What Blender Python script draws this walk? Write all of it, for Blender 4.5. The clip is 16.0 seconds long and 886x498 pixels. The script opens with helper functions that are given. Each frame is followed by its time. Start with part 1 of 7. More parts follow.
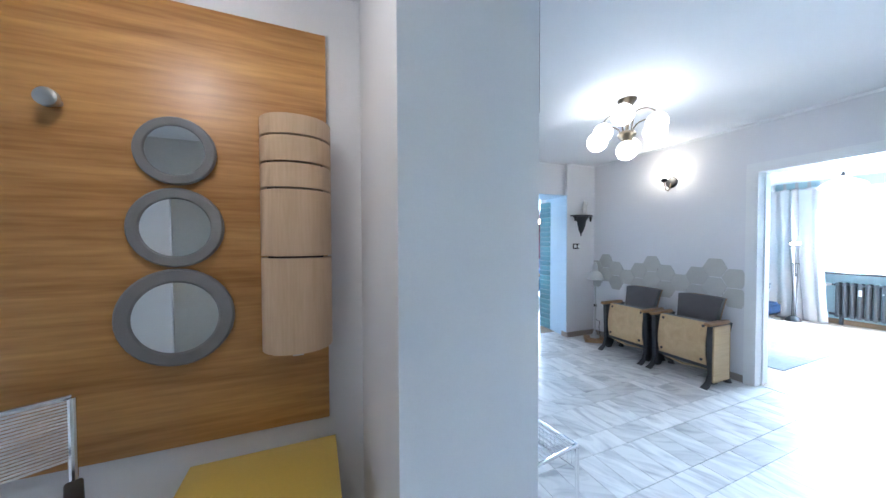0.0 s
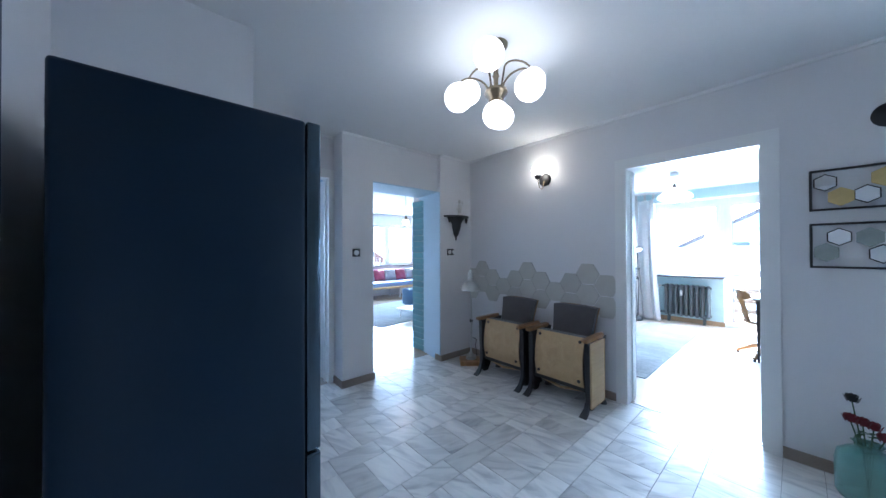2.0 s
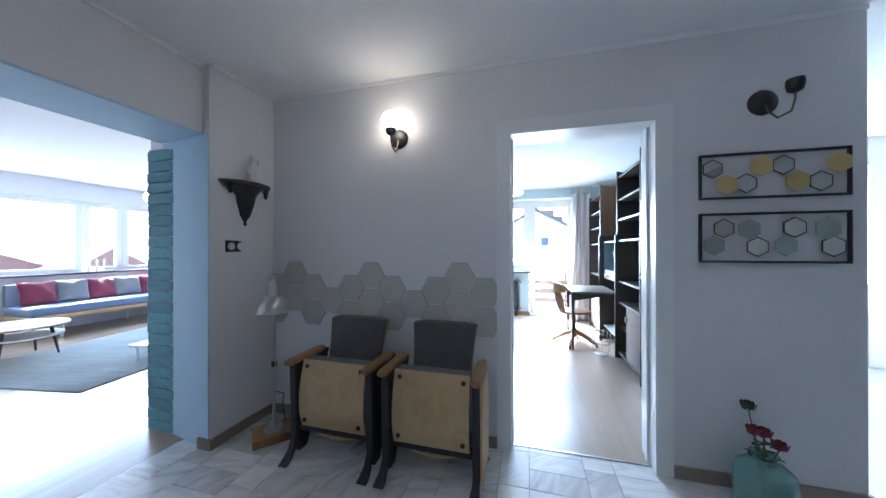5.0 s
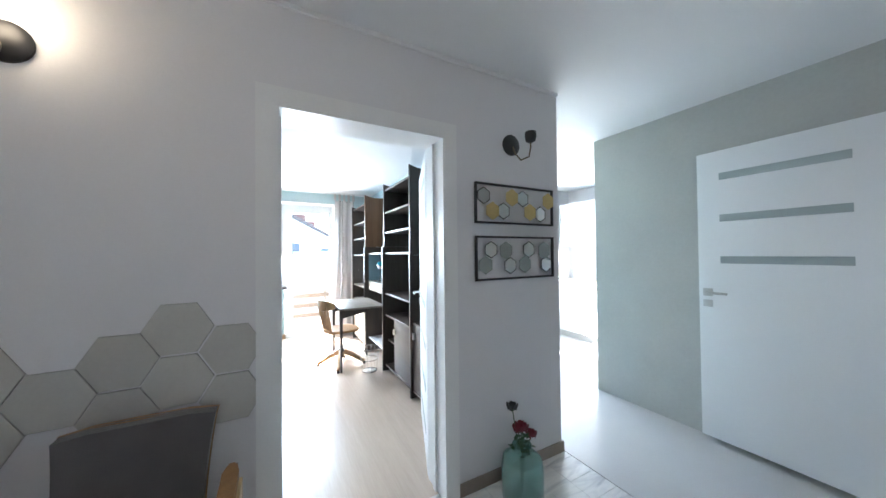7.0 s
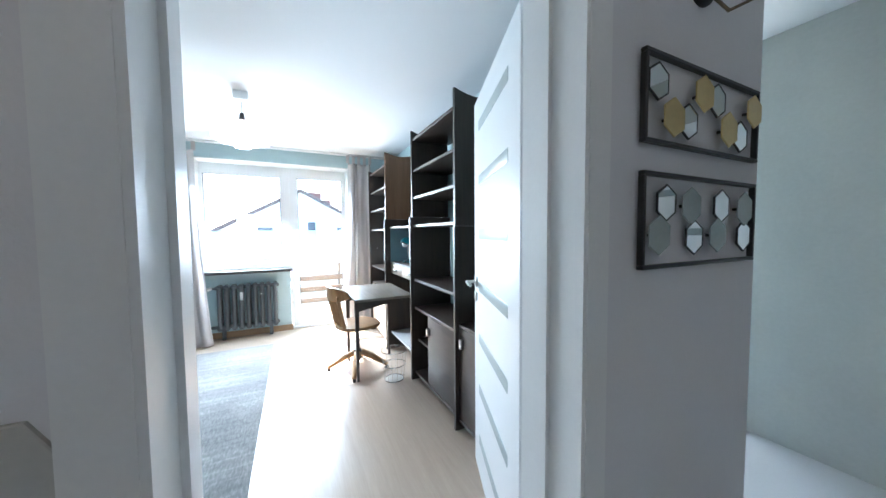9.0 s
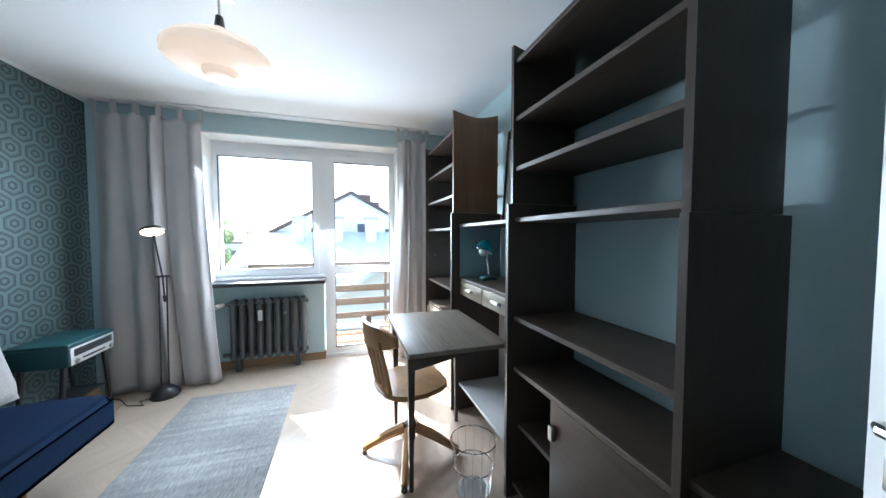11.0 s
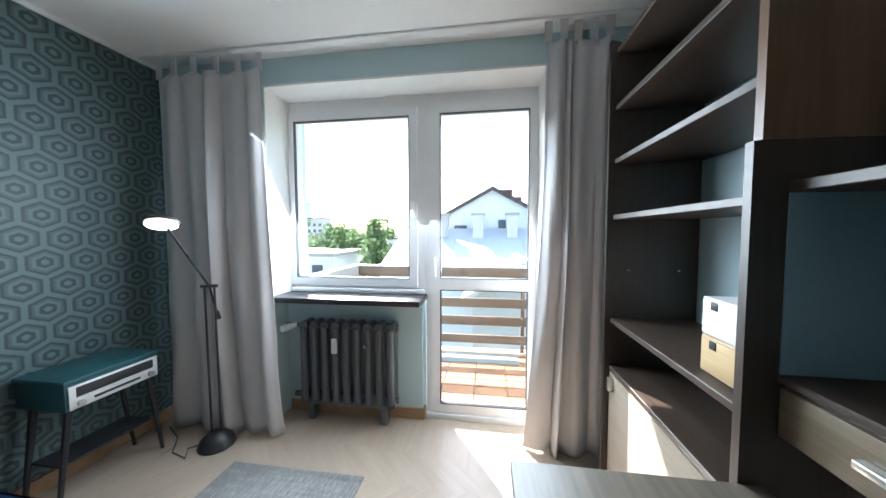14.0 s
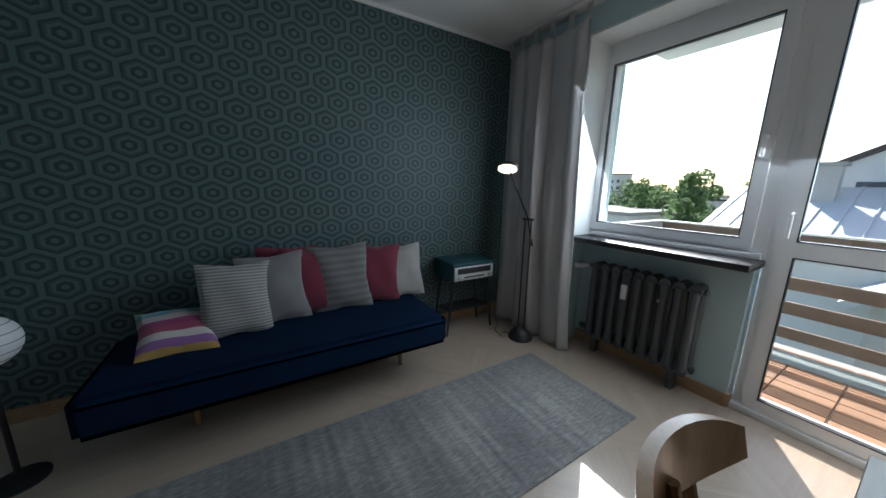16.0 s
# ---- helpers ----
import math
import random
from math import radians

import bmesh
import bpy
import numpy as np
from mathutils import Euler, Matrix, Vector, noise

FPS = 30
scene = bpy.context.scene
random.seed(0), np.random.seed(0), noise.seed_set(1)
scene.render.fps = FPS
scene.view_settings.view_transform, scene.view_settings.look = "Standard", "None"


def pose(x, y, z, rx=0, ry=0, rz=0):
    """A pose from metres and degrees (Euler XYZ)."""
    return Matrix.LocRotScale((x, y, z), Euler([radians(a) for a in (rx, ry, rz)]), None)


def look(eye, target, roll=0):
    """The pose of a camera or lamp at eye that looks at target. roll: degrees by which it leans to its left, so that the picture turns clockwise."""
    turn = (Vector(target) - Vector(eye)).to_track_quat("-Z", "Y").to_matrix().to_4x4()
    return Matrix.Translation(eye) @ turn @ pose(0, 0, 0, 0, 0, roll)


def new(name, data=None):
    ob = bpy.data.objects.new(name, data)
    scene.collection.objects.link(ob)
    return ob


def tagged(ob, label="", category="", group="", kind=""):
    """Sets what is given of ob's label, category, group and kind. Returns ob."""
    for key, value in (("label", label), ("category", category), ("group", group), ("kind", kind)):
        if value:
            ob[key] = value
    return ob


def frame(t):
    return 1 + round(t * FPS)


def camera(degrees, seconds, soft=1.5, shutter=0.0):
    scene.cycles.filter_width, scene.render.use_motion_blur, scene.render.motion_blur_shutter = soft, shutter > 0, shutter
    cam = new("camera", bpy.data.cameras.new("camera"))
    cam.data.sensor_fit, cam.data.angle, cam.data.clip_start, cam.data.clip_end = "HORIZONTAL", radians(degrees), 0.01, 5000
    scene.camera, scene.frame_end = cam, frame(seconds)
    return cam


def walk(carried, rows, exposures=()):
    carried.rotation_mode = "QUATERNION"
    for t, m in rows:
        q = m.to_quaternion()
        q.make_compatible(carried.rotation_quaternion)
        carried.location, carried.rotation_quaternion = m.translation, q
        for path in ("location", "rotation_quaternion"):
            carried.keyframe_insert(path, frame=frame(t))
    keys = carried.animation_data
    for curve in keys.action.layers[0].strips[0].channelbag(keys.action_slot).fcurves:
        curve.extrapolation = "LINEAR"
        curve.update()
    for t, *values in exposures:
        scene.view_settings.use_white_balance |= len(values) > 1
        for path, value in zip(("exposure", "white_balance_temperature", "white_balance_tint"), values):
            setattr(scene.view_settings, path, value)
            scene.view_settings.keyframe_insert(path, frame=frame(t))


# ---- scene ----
cam = camera(110.0, 16.0)
METRES, EYE, TILT, LEAN, TURN = 6.9, 1.34, 0.0, 0.0, -21.7
PATH = [
    (0, (-0.095, 0.02, 1.376), (0.664, 1.869, 1.332), -0.2),
    (0.5, (0.073, 0.204, 1.4), (1.112, 1.913, 1.359), -0.4),
    (1, (0.295, 0.322, 1.396), (1.514, 1.907, 1.356), -0.6),
    (1.5, (0.559, 0.466, 1.379), (1.866, 1.979, 1.359), -0.3),
    (2, (0.795, 0.629, 1.319), (2.115, 2.131, 1.334), -0.2),
    (2.5, (1.005, 0.788, 1.302), (2.332, 2.284, 1.318), -0.0),
    (3, (1.18, 0.94, 1.299), (2.522, 2.423, 1.29), -0.0),
    (3.5, (1.303, 1.152, 1.298), (2.769, 2.513, 1.284), 0.4),
    (4, (1.41, 1.326, 1.286), (3.061, 2.454, 1.267), 0.1),
    (4.5, (1.591, 1.441, 1.289), (3.399, 2.296, 1.273), -0.0),
    (5, (1.708, 1.485, 1.285), (3.638, 2.01, 1.288), -0.1),
    (5.2, (1.74, 1.524, 1.291), (3.705, 1.896, 1.297), -0.0),
    (7.3, (2.34, 1.647, 1.38), (4.054, 0.616, 1.389), -0.7),
    (7.5, (2.423, 1.674, 1.375), (4.127, 0.627, 1.366), -0.7),
    (8, (2.63, 1.633, 1.315), (4.335, 0.591, 1.235), -0.6),
    (8.5, (2.9, 1.515, 1.324), (4.638, 0.533, 1.211), -0.7),
    (9, (3.203, 1.411, 1.315), (5.002, 0.542, 1.214), -0.5),
    (11.3, (4.621, 1.229, 1.305), (6.542, 0.678, 1.21), -0.0),
    (11.5, (4.728, 1.238, 1.311), (6.659, 0.725, 1.208), -0.0),
    (12, (5.021, 1.251, 1.313), (6.966, 0.794, 1.218), 0.0),
    (12.5, (5.274, 1.235, 1.301), (7.23, 0.829, 1.21), -0.1),
    (13, (5.511, 1.185, 1.299), (7.495, 0.948, 1.212), -0.1),
    (13.5, (5.737, 1.111, 1.294), (7.735, 1.085, 1.213), -0.1),
    (14, (5.89, 1.014, 1.292), (7.866, 1.303, 1.188), -0.1),
    (14.5, (5.918, 0.966, 1.287), (7.776, 1.698, 1.173), 0.5),
    (15, (5.849, 0.969, 1.243), (7.493, 2.089, 1.028), 0.9),
    (15.5, (5.778, 0.932, 1.226), (7.133, 2.369, 0.912), 1.0),
    (16, (5.7, 0.958, 1.213), (6.724, 2.63, 0.818), 1.3),
]
EXPOSURES = [(0, 5.12, 5150, 9), (0.6, 4.45, 5050, 9), (1, 4.4, 5100, 9), (2, 4.22, 4940, 9), (3.5, 3.67, 5160, 11), (5, 3.82, 5260, 11), (7.3, 4.22, 6020, 10), (9, 3.7, 5860, 9), (11.3, 2.65, 6030, 10), (13.5, 2.3, 6200, 10), (14.5, 2.1, 6230, 10), (15, 1.7, 6290, 10), (16, 0.75, 6240, 10)]
walk(cam, [(t, look(eye, target, roll)) for t, eye, target, roll in PATH], EXPOSURES)

# ---- light ----
world = bpy.data.worlds.new("sky")
scene.world = world
world.use_nodes = True
SUN_WAY = Vector((-0.95, -0.59, -0.95)).normalized()
sky = world.node_tree.nodes.new("ShaderNodeTexSky")
sky.sky_type, sky.sun_disc = "NISHITA", False
sky.dust_density, sky.air_density = 1.2, 1.0
sky.sun_elevation, sky.sun_rotation = radians(40), math.atan2(0.95, 0.59)
world.node_tree.links.new(sky.outputs[0], world.node_tree.nodes["Background"].inputs[0])
world.node_tree.nodes["Background"].inputs[1].default_value = 0.15
sun_lamp = new("sun", bpy.data.lights.new("sun", "SUN"))
sun_lamp.data.energy, sun_lamp.data.angle, sun_lamp.data.color = 5.0, radians(0.5), (1.0, 0.95, 0.87)
sun_lamp.matrix_world = look((20, 14, 22), Vector((20, 14, 22)) + SUN_WAY)


def window_light(name, centre, aim, w, h, watts, tone):
    """Sky light standing in a window's opening."""
    ob = new(name, bpy.data.lights.new(name, "AREA"))
    ob.data.shape, ob.data.size, ob.data.size_y, ob.data.energy, ob.data.color = "RECTANGLE", w, h, watts, tone
    ob.matrix_world = look(centre, Vector(centre) + Vector(aim))
    return ob


SKY_TONE = (0.76, 0.89, 1.0)
window_light("study_window_light", (7.92, 1.65, 1.45), (-1, 0, -0.65), 1.6, 1.1, 16, SKY_TONE)
window_light("living_window_light", (5.6, 8.78, 1.5), (-0.1, -1, -0.1), 3.2, 1.1, 9, SKY_TONE)
window_light("bedroom_window_light", (0.9, 8.25, 1.3), (0, -1, -0.1), 1.1, 1.8, 4, (0.7, 0.86, 1.0))
window_light("kitchen_window_light", (6.05, -2.6, 1.5), (-1, 0.1, -0.1), 1.6, 1.1, 4, SKY_TONE)

# ---- materials ----
def nodes_of(name):
    m = bpy.data.materials.new(name)
    m.use_nodes = True
    return m, m.node_tree.nodes, m.node_tree.links, m.node_tree.nodes["Principled BSDF"]


def ramp(nt, fac, stops):
    r = nt.nodes.new("ShaderNodeValToRGB")
    while len(r.color_ramp.elements) < len(stops):
        r.color_ramp.elements.new(0.5)
    for e, (p, c) in zip(r.color_ramp.elements, stops):
        e.position, e.color = p, (*c, 1)
    nt.links.new(fac, r.inputs[0])
    return r.outputs[0]


def plain(name, c, rough=0.5, metal=0.0, vary=0.12, scale=3.0, bump=0.08, grain=90.0, stretch=(1, 1, 1), coat=0.0, sheen=0.0, each=0.0):
    """A painted, metal or woven surface: base colour with broad and fine variation, and fine relief."""
    m, n, l, p = nodes_of(name)
    tc, mp = n.new("ShaderNodeTexCoord"), n.new("ShaderNodeMapping")
    mp.inputs["Scale"].default_value = stretch
    l.new(tc.outputs["Object"], mp.inputs[0])
    big, fine = n.new("ShaderNodeTexNoise"), n.new("ShaderNodeTexNoise")
    for t, s, d in ((big, scale, 4), (fine, grain, 3)):
        t.inputs["Scale"].default_value, t.inputs["Detail"].default_value = s, d
        l.new(mp.outputs[0], t.inputs["Vector"])
    mix = n.new("ShaderNodeMath")
    mix.operation = "MULTIPLY_ADD"
    mix.inputs[1].default_value = 0.35
    l.new(fine.outputs[0], mix.inputs[0])
    half = n.new("ShaderNodeMath")
    half.operation = "MULTIPLY"
    half.inputs[1].default_value = 0.65
    l.new(big.outputs[0], half.inputs[0])
    l.new(half.outputs[0], mix.inputs[2])
    lo, hi = tuple(max(0, v * (1 - vary)) for v in c), tuple(min(1, v * (1 + vary)) for v in c)
    col = ramp(m.node_tree, mix.outputs[0], [(0.3, lo), (0.7, hi)])
    if each:
        oi, hs = n.new("ShaderNodeObjectInfo"), n.new("ShaderNodeHueSaturation")
        mr = n.new("ShaderNodeMapRange")
        mr.inputs[3].default_value, mr.inputs[4].default_value = 1 - each, 1 + each
        l.new(oi.outputs["Random"], mr.inputs[0])
        l.new(mr.outputs[0], hs.inputs["Value"])
        l.new(col, hs.inputs["Color"])
        col = hs.outputs[0]
    l.new(col, p.inputs["Base Color"])
    rr = n.new("ShaderNodeMapRange")
    rr.inputs[3].default_value, rr.inputs[4].default_value = max(0.02, rough * 0.85), min(1, rough * 1.15)
    l.new(big.outputs[0], rr.inputs[0])
    l.new(rr.outputs[0], p.inputs["Roughness"])
    p.inputs["Metallic"].default_value = metal
    p.inputs["Coat Weight"].default_value = coat
    p.inputs["Sheen Weight"].default_value = sheen
    if bump:
        b = n.new("ShaderNodeBump")
        b.inputs["Strength"].default_value, b.inputs["Distance"].default_value = bump, 0.004
        l.new(fine.outputs[0], b.inputs["Height"])
        l.new(b.outputs[0], p.inputs["Normal"])
    return m


def wood(name, dark, light, along="x", rough=0.42, scale=1.0, bump=0.12, coat=0.0, each=0.0):
    """Wood with grain drawn out along one axis."""
    m, n, l, p = nodes_of(name)
    tc, mp = n.new("ShaderNodeTexCoord"), n.new("ShaderNodeMapping")
    mp.inputs["Scale"].default_value = {"x": (0.6, 9, 9), "y": (9, 0.6, 9), "z": (9, 9, 0.6)}[along]
    src = tc.outputs["Object"]
    if each:
        oi, add = n.new("ShaderNodeObjectInfo"), n.new("ShaderNodeVectorMath")
        add.operation = "MULTIPLY_ADD"
        add.inputs[1].default_value = (7, 7, 7)
        l.new(oi.outputs["Random"], add.inputs[0])
        l.new(src, add.inputs[2])
        src = add.outputs[0]
    l.new(src, mp.inputs[0])
    a, b2 = n.new("ShaderNodeTexNoise"), n.new("ShaderNodeTexNoise")
    a.inputs["Scale"].default_value, a.inputs["Detail"].default_value, a.inputs["Distortion"].default_value = 1.6 * scale, 5, 0.8
    b2.inputs["Scale"].default_value, b2.inputs["Detail"].default_value = 14 * scale, 4
    l.new(mp.outputs[0], a.inputs["Vector"])
    l.new(mp.outputs[0], b2.inputs["Vector"])
    mx = n.new("ShaderNodeMath")
    mx.operation = "MULTIPLY_ADD"
    mx.inputs[1].default_value = 0.4
    l.new(b2.outputs[0], mx.inputs[0])
    h = n.new("ShaderNodeMath")
    h.operation = "MULTIPLY"
    h.inputs[1].default_value = 0.6
    l.new(a.outputs[0], h.inputs[0])
    l.new(h.outputs[0], mx.inputs[2])
    mid = tuple((u + v) / 2 for u, v in zip(dark, light))
    col = ramp(m.node_tree, mx.outputs[0], [(0.32, dark), (0.5, mid), (0.68, light)])
    if each:
        hs, mr = n.new("ShaderNodeHueSaturation"), n.new("ShaderNodeMapRange")
        mr.inputs[3].default_value, mr.inputs[4].default_value = 1 - each, 1 + each
        l.new(oi.outputs["Random"], mr.inputs[0])
        l.new(mr.outputs[0], hs.inputs["Value"])
        l.new(col, hs.inputs["Color"])
        col = hs.outputs[0]
    l.new(col, p.inputs["Base Color"])
    rr = n.new("ShaderNodeMapRange")
    rr.inputs[3].default_value, rr.inputs[4].default_value = rough * 0.8, rough * 1.25
    l.new(a.outputs[0], rr.inputs[0])
    l.new(rr.outputs[0], p.inputs["Roughness"])
    p.inputs["Coat Weight"].default_value = coat
    p.inputs["Coat Roughness"].default_value = 0.15
    b = n.new("ShaderNodeBump")
    b.inputs["Strength"].default_value, b.inputs["Distance"].default_value = bump, 0.002
    l.new(b2.outputs[0], b.inputs["Height"])
    l.new(b.outputs[0], p.inputs["Normal"])
    return m


def calc(nt, op, a, b=None, c=None):
    q = nt.nodes.new("ShaderNodeMath")
    q.operation = op
    for i, v in enumerate((a, b, c)):
        if v is None:
            continue
        if isinstance(v, (int, float)):
            q.inputs[i].default_value = v
        else:
            nt.links.new(v, q.inputs[i])
    return q.outputs[0]


def marble_mat():
    m, n, l, p = nodes_of("marble")
    tc, oi, add = n.new("ShaderNodeTexCoord"), n.new("ShaderNodeObjectInfo"), n.new("ShaderNodeVectorMath")
    add.operation = "MULTIPLY_ADD"
    add.inputs[1].default_value = (17, 31, 11)
    l.new(oi.outputs["Random"], add.inputs[0])
    l.new(tc.outputs["Object"], add.inputs[2])
    rot = n.new("ShaderNodeVectorRotate")
    rot.rotation_type = "Z_AXIS"
    l.new(add.outputs[0], rot.inputs["Vector"])
    l.new(calc(m.node_tree, "MULTIPLY_ADD", oi.outputs["Random"], 1.4, 0.2), rot.inputs["Angle"])
    mp = n.new("ShaderNodeMapping")
    mp.inputs["Scale"].default_value = (2.2, 9, 2)
    l.new(rot.outputs[0], mp.inputs[0])
    a, b = n.new("ShaderNodeTexNoise"), n.new("ShaderNodeTexNoise")
    a.inputs["Scale"].default_value, a.inputs["Detail"].default_value, a.inputs["Distortion"].default_value = 1.3, 7, 1.2
    b.inputs["Scale"].default_value, b.inputs["Detail"].default_value = 40, 3
    l.new(mp.outputs[0], a.inputs["Vector"])
    l.new(add.outputs[0], b.inputs["Vector"])
    col = ramp(m.node_tree, a.outputs[0], [(0.27, (0.44, 0.44, 0.45)), (0.40, (0.62, 0.615, 0.61)), (0.55, (0.76, 0.75, 0.73)), (0.8, (0.82, 0.81, 0.79))])
    hs = n.new("ShaderNodeHueSaturation")
    l.new(calc(m.node_tree, "MULTIPLY_ADD", oi.outputs["Random"], 0.28, 0.84), hs.inputs["Value"])
    l.new(col, hs.inputs["Color"])
    l.new(hs.outputs[0], p.inputs["Base Color"])
    l.new(calc(m.node_tree, "MULTIPLY_ADD", a.outputs[0], 0.16, 0.14), p.inputs["Roughness"])
    bu = n.new("ShaderNodeBump")
    bu.inputs["Strength"].default_value, bu.inputs["Distance"].default_value = 0.04, 0.002
    l.new(b.outputs[0], bu.inputs["Height"])
    l.new(bu.outputs[0], p.inputs["Normal"])
    return m


def hex_paper(name, size, tones):
    """Wallpaper printed with nested hexagons, flat across x and z."""
    m, n, l, p = nodes_of(name)
    nt = m.node_tree
    tc, sp = n.new("ShaderNodeTexCoord"), n.new("ShaderNodeSeparateXYZ")
    l.new(tc.outputs["Object"], sp.inputs[0])
    u, v = calc(nt, "DIVIDE", calc(nt, "ADD", sp.outputs[0], 0.033), size[0]), calc(nt, "DIVIDE", calc(nt, "ADD", sp.outputs[2], 0.039), size[1])

    def cell(du, dv):
        a = calc(nt, "SUBTRACT", calc(nt, "FLOORED_MODULO", calc(nt, "ADD", u, du), 1.0), 0.5)
        b = calc(nt, "SUBTRACT", calc(nt, "FLOORED_MODULO", calc(nt, "ADD", v, dv), 1.7320508), 0.8660254)
        a, b = calc(nt, "ABSOLUTE", a), calc(nt, "ABSOLUTE", b)
        return calc(nt, "MAXIMUM", a, calc(nt, "ADD", calc(nt, "MULTIPLY", a, 0.5), calc(nt, "MULTIPLY", b, 0.8660254)))

    d = calc(nt, "MINIMUM", cell(0.0, 0.0), cell(0.5, 0.8660254))
    dark, mid, light = tones
    wear = n.new("ShaderNodeTexNoise")
    wear.inputs["Scale"].default_value, wear.inputs["Detail"].default_value = 60, 4
    l.new(tc.outputs["Object"], wear.inputs["Vector"])
    d2 = calc(nt, "MULTIPLY_ADD", calc(nt, "SUBTRACT", wear.outputs[0], 0.5), 0.05, d)
    col = ramp(nt, calc(nt, "MULTIPLY", d2, 2.0), [(0.0, light), (0.15, light), (0.21, dark), (0.36, dark), (0.42, light), (0.52, light), (0.60, mid), (0.68, mid), (0.73, dark), (0.83, dark), (0.88, light), (1.0, light)])
    l.new(col, p.inputs["Base Color"])
    p.inputs["Roughness"].default_value = 0.55
    bu = n.new("ShaderNodeBump")
    bu.inputs["Strength"].default_value, bu.inputs["Distance"].default_value = 0.15, 0.002
    l.new(wear.outputs[0], bu.inputs["Height"])
    l.new(bu.outputs[0], p.inputs["Normal"])
    return m


def glow(name, c, power):
    m, n, l, p = nodes_of(name)
    p.inputs["Base Color"].default_value = (0.9, 0.88, 0.84, 1)
    p.inputs["Roughness"].default_value = 0.25
    p.inputs["Emission Color"].default_value = (*c, 1)
    p.inputs["Emission Strength"].default_value = power
    return m


def glass_mat(name, c=(1, 1, 1), rough=0.0, clear=False, body=1.0):
    m, n, l, p = nodes_of(name)
    p.inputs["Base Color"].default_value = (*c, 1)
    p.inputs["Roughness"].default_value = rough
    p.inputs["Transmission Weight"].default_value = body
    p.inputs["IOR"].default_value = 1.45
    if clear:
        t, mx, f, g = (n.new(k) for k in ("ShaderNodeBsdfTransparent", "ShaderNodeMixShader", "ShaderNodeLayerWeight", "ShaderNodeBsdfGlossy"))
        g.inputs["Roughness"].default_value = 0.0
        t.inputs[0].default_value = (*c, 1)
        l.new(calc(m.node_tree, "MULTIPLY_ADD", calc(m.node_tree, "POWER", f.outputs["Facing"], 5.0), 0.6, 0.03), mx.inputs[0])
        l.new(t.outputs[0], mx.inputs[1])
        l.new(g.outputs[0], mx.inputs[2])
        l.new(mx.outputs[0], n["Material Output"].inputs[0])
    return m


def stripes(name, tones, scale, axis=0, rough=0.9):
    m, n, l, p = nodes_of(name)
    tc, sp = n.new("ShaderNodeTexCoord"), n.new("ShaderNodeSeparateXYZ")
    l.new(tc.outputs["Object"], sp.inputs[0])
    f = calc(m.node_tree, "FRACT", calc(m.node_tree, "MULTIPLY", sp.outputs[axis], scale))
    k = len(tones)
    r = ramp(m.node_tree, f, [(i / k, c) for i, c in enumerate(tones)])
    r.node.color_ramp.interpolation = "CONSTANT"
    l.new(r, p.inputs["Base Color"])
    p.inputs["Roughness"].default_value = rough
    p.inputs["Sheen Weight"].default_value = 0.3
    return m


def rug_mat(name, dark, light):
    m, n, l, p = nodes_of(name)
    tc, mp = n.new("ShaderNodeTexCoord"), n.new("ShaderNodeMapping")
    mp.inputs["Scale"].default_value = (1.5, 6, 1)
    l.new(tc.outputs["Object"], mp.inputs[0])
    a, b, c = (n.new("ShaderNodeTexNoise") for _ in range(3))
    for t, s, src in ((a, 2.2, tc.outputs["Object"]), (b, 16, mp.outputs[0]), (c, 240, tc.outputs["Object"])):
        t.inputs["Scale"].default_value, t.inputs["Detail"].default_value = s, 6
        l.new(src, t.inputs["Vector"])
    bands = n.new("ShaderNodeTexNoise")
    mp2 = n.new("ShaderNodeMapping")
    mp2.inputs["Scale"].default_value = (24, 1.2, 1)
    l.new(tc.outputs["Object"], mp2.inputs[0])
    l.new(mp2.outputs[0], bands.inputs["Vector"])
    bands.inputs["Scale"].default_value, bands.inputs["Detail"].default_value = 1.0, 5
    f = calc(m.node_tree, "ADD", calc(m.node_tree, "ADD", calc(m.node_tree, "MULTIPLY", a.outputs[0], 0.30), calc(m.node_tree, "MULTIPLY", bands.outputs[0], 0.25)), calc(m.node_tree, "ADD", calc(m.node_tree, "MULTIPLY", b.outputs[0], 0.3), calc(m.node_tree, "MULTIPLY", c.outputs[0], 0.15)))
    l.new(ramp(m.node_tree, f, [(0.38, dark), (0.52, tuple((u + v) / 2 for u, v in zip(dark, light))), (0.6, light)]), p.inputs["Base Color"])
    p.inputs["Roughness"].default_value = 0.95
    p.inputs["Sheen Weight"].default_value = 0.3
    bu = n.new("ShaderNodeBump")
    bu.inputs["Strength"].default_value, bu.inputs["Distance"].default_value = 0.5, 0.004
    l.new(c.outputs[0], bu.inputs["Height"])
    l.new(bu.outputs[0], p.inputs["Normal"])
    return m


WHITE_WALL = plain("white_wall_paint", (0.74, 0.73, 0.74), 0.75, vary=0.03, scale=1.5, bump=0.12, grain=140)
CEIL_WHITE = plain("ceiling_paint", (0.82, 0.82, 0.82), 0.85, vary=0.02, scale=1.2, bump=0.1, grain=120)
BLUE_WALL = plain("pale_blue_wall_paint", (0.52, 0.66, 0.69), 0.75, vary=0.04, scale=1.5, bump=0.12, grain=140)
GREY_WALL = plain("grey_green_plaster", (0.47, 0.475, 0.445), 0.7, vary=0.07, scale=2.2, bump=0.15, grain=60)
BED_WALL = plain("blue_bedroom_paint", (0.34, 0.47, 0.62), 0.75, vary=0.04, bump=0.1)
JAMB_BLUE = plain("light_blue_jamb_paint", (0.50, 0.64, 0.76), 0.7, vary=0.05, bump=0.12)
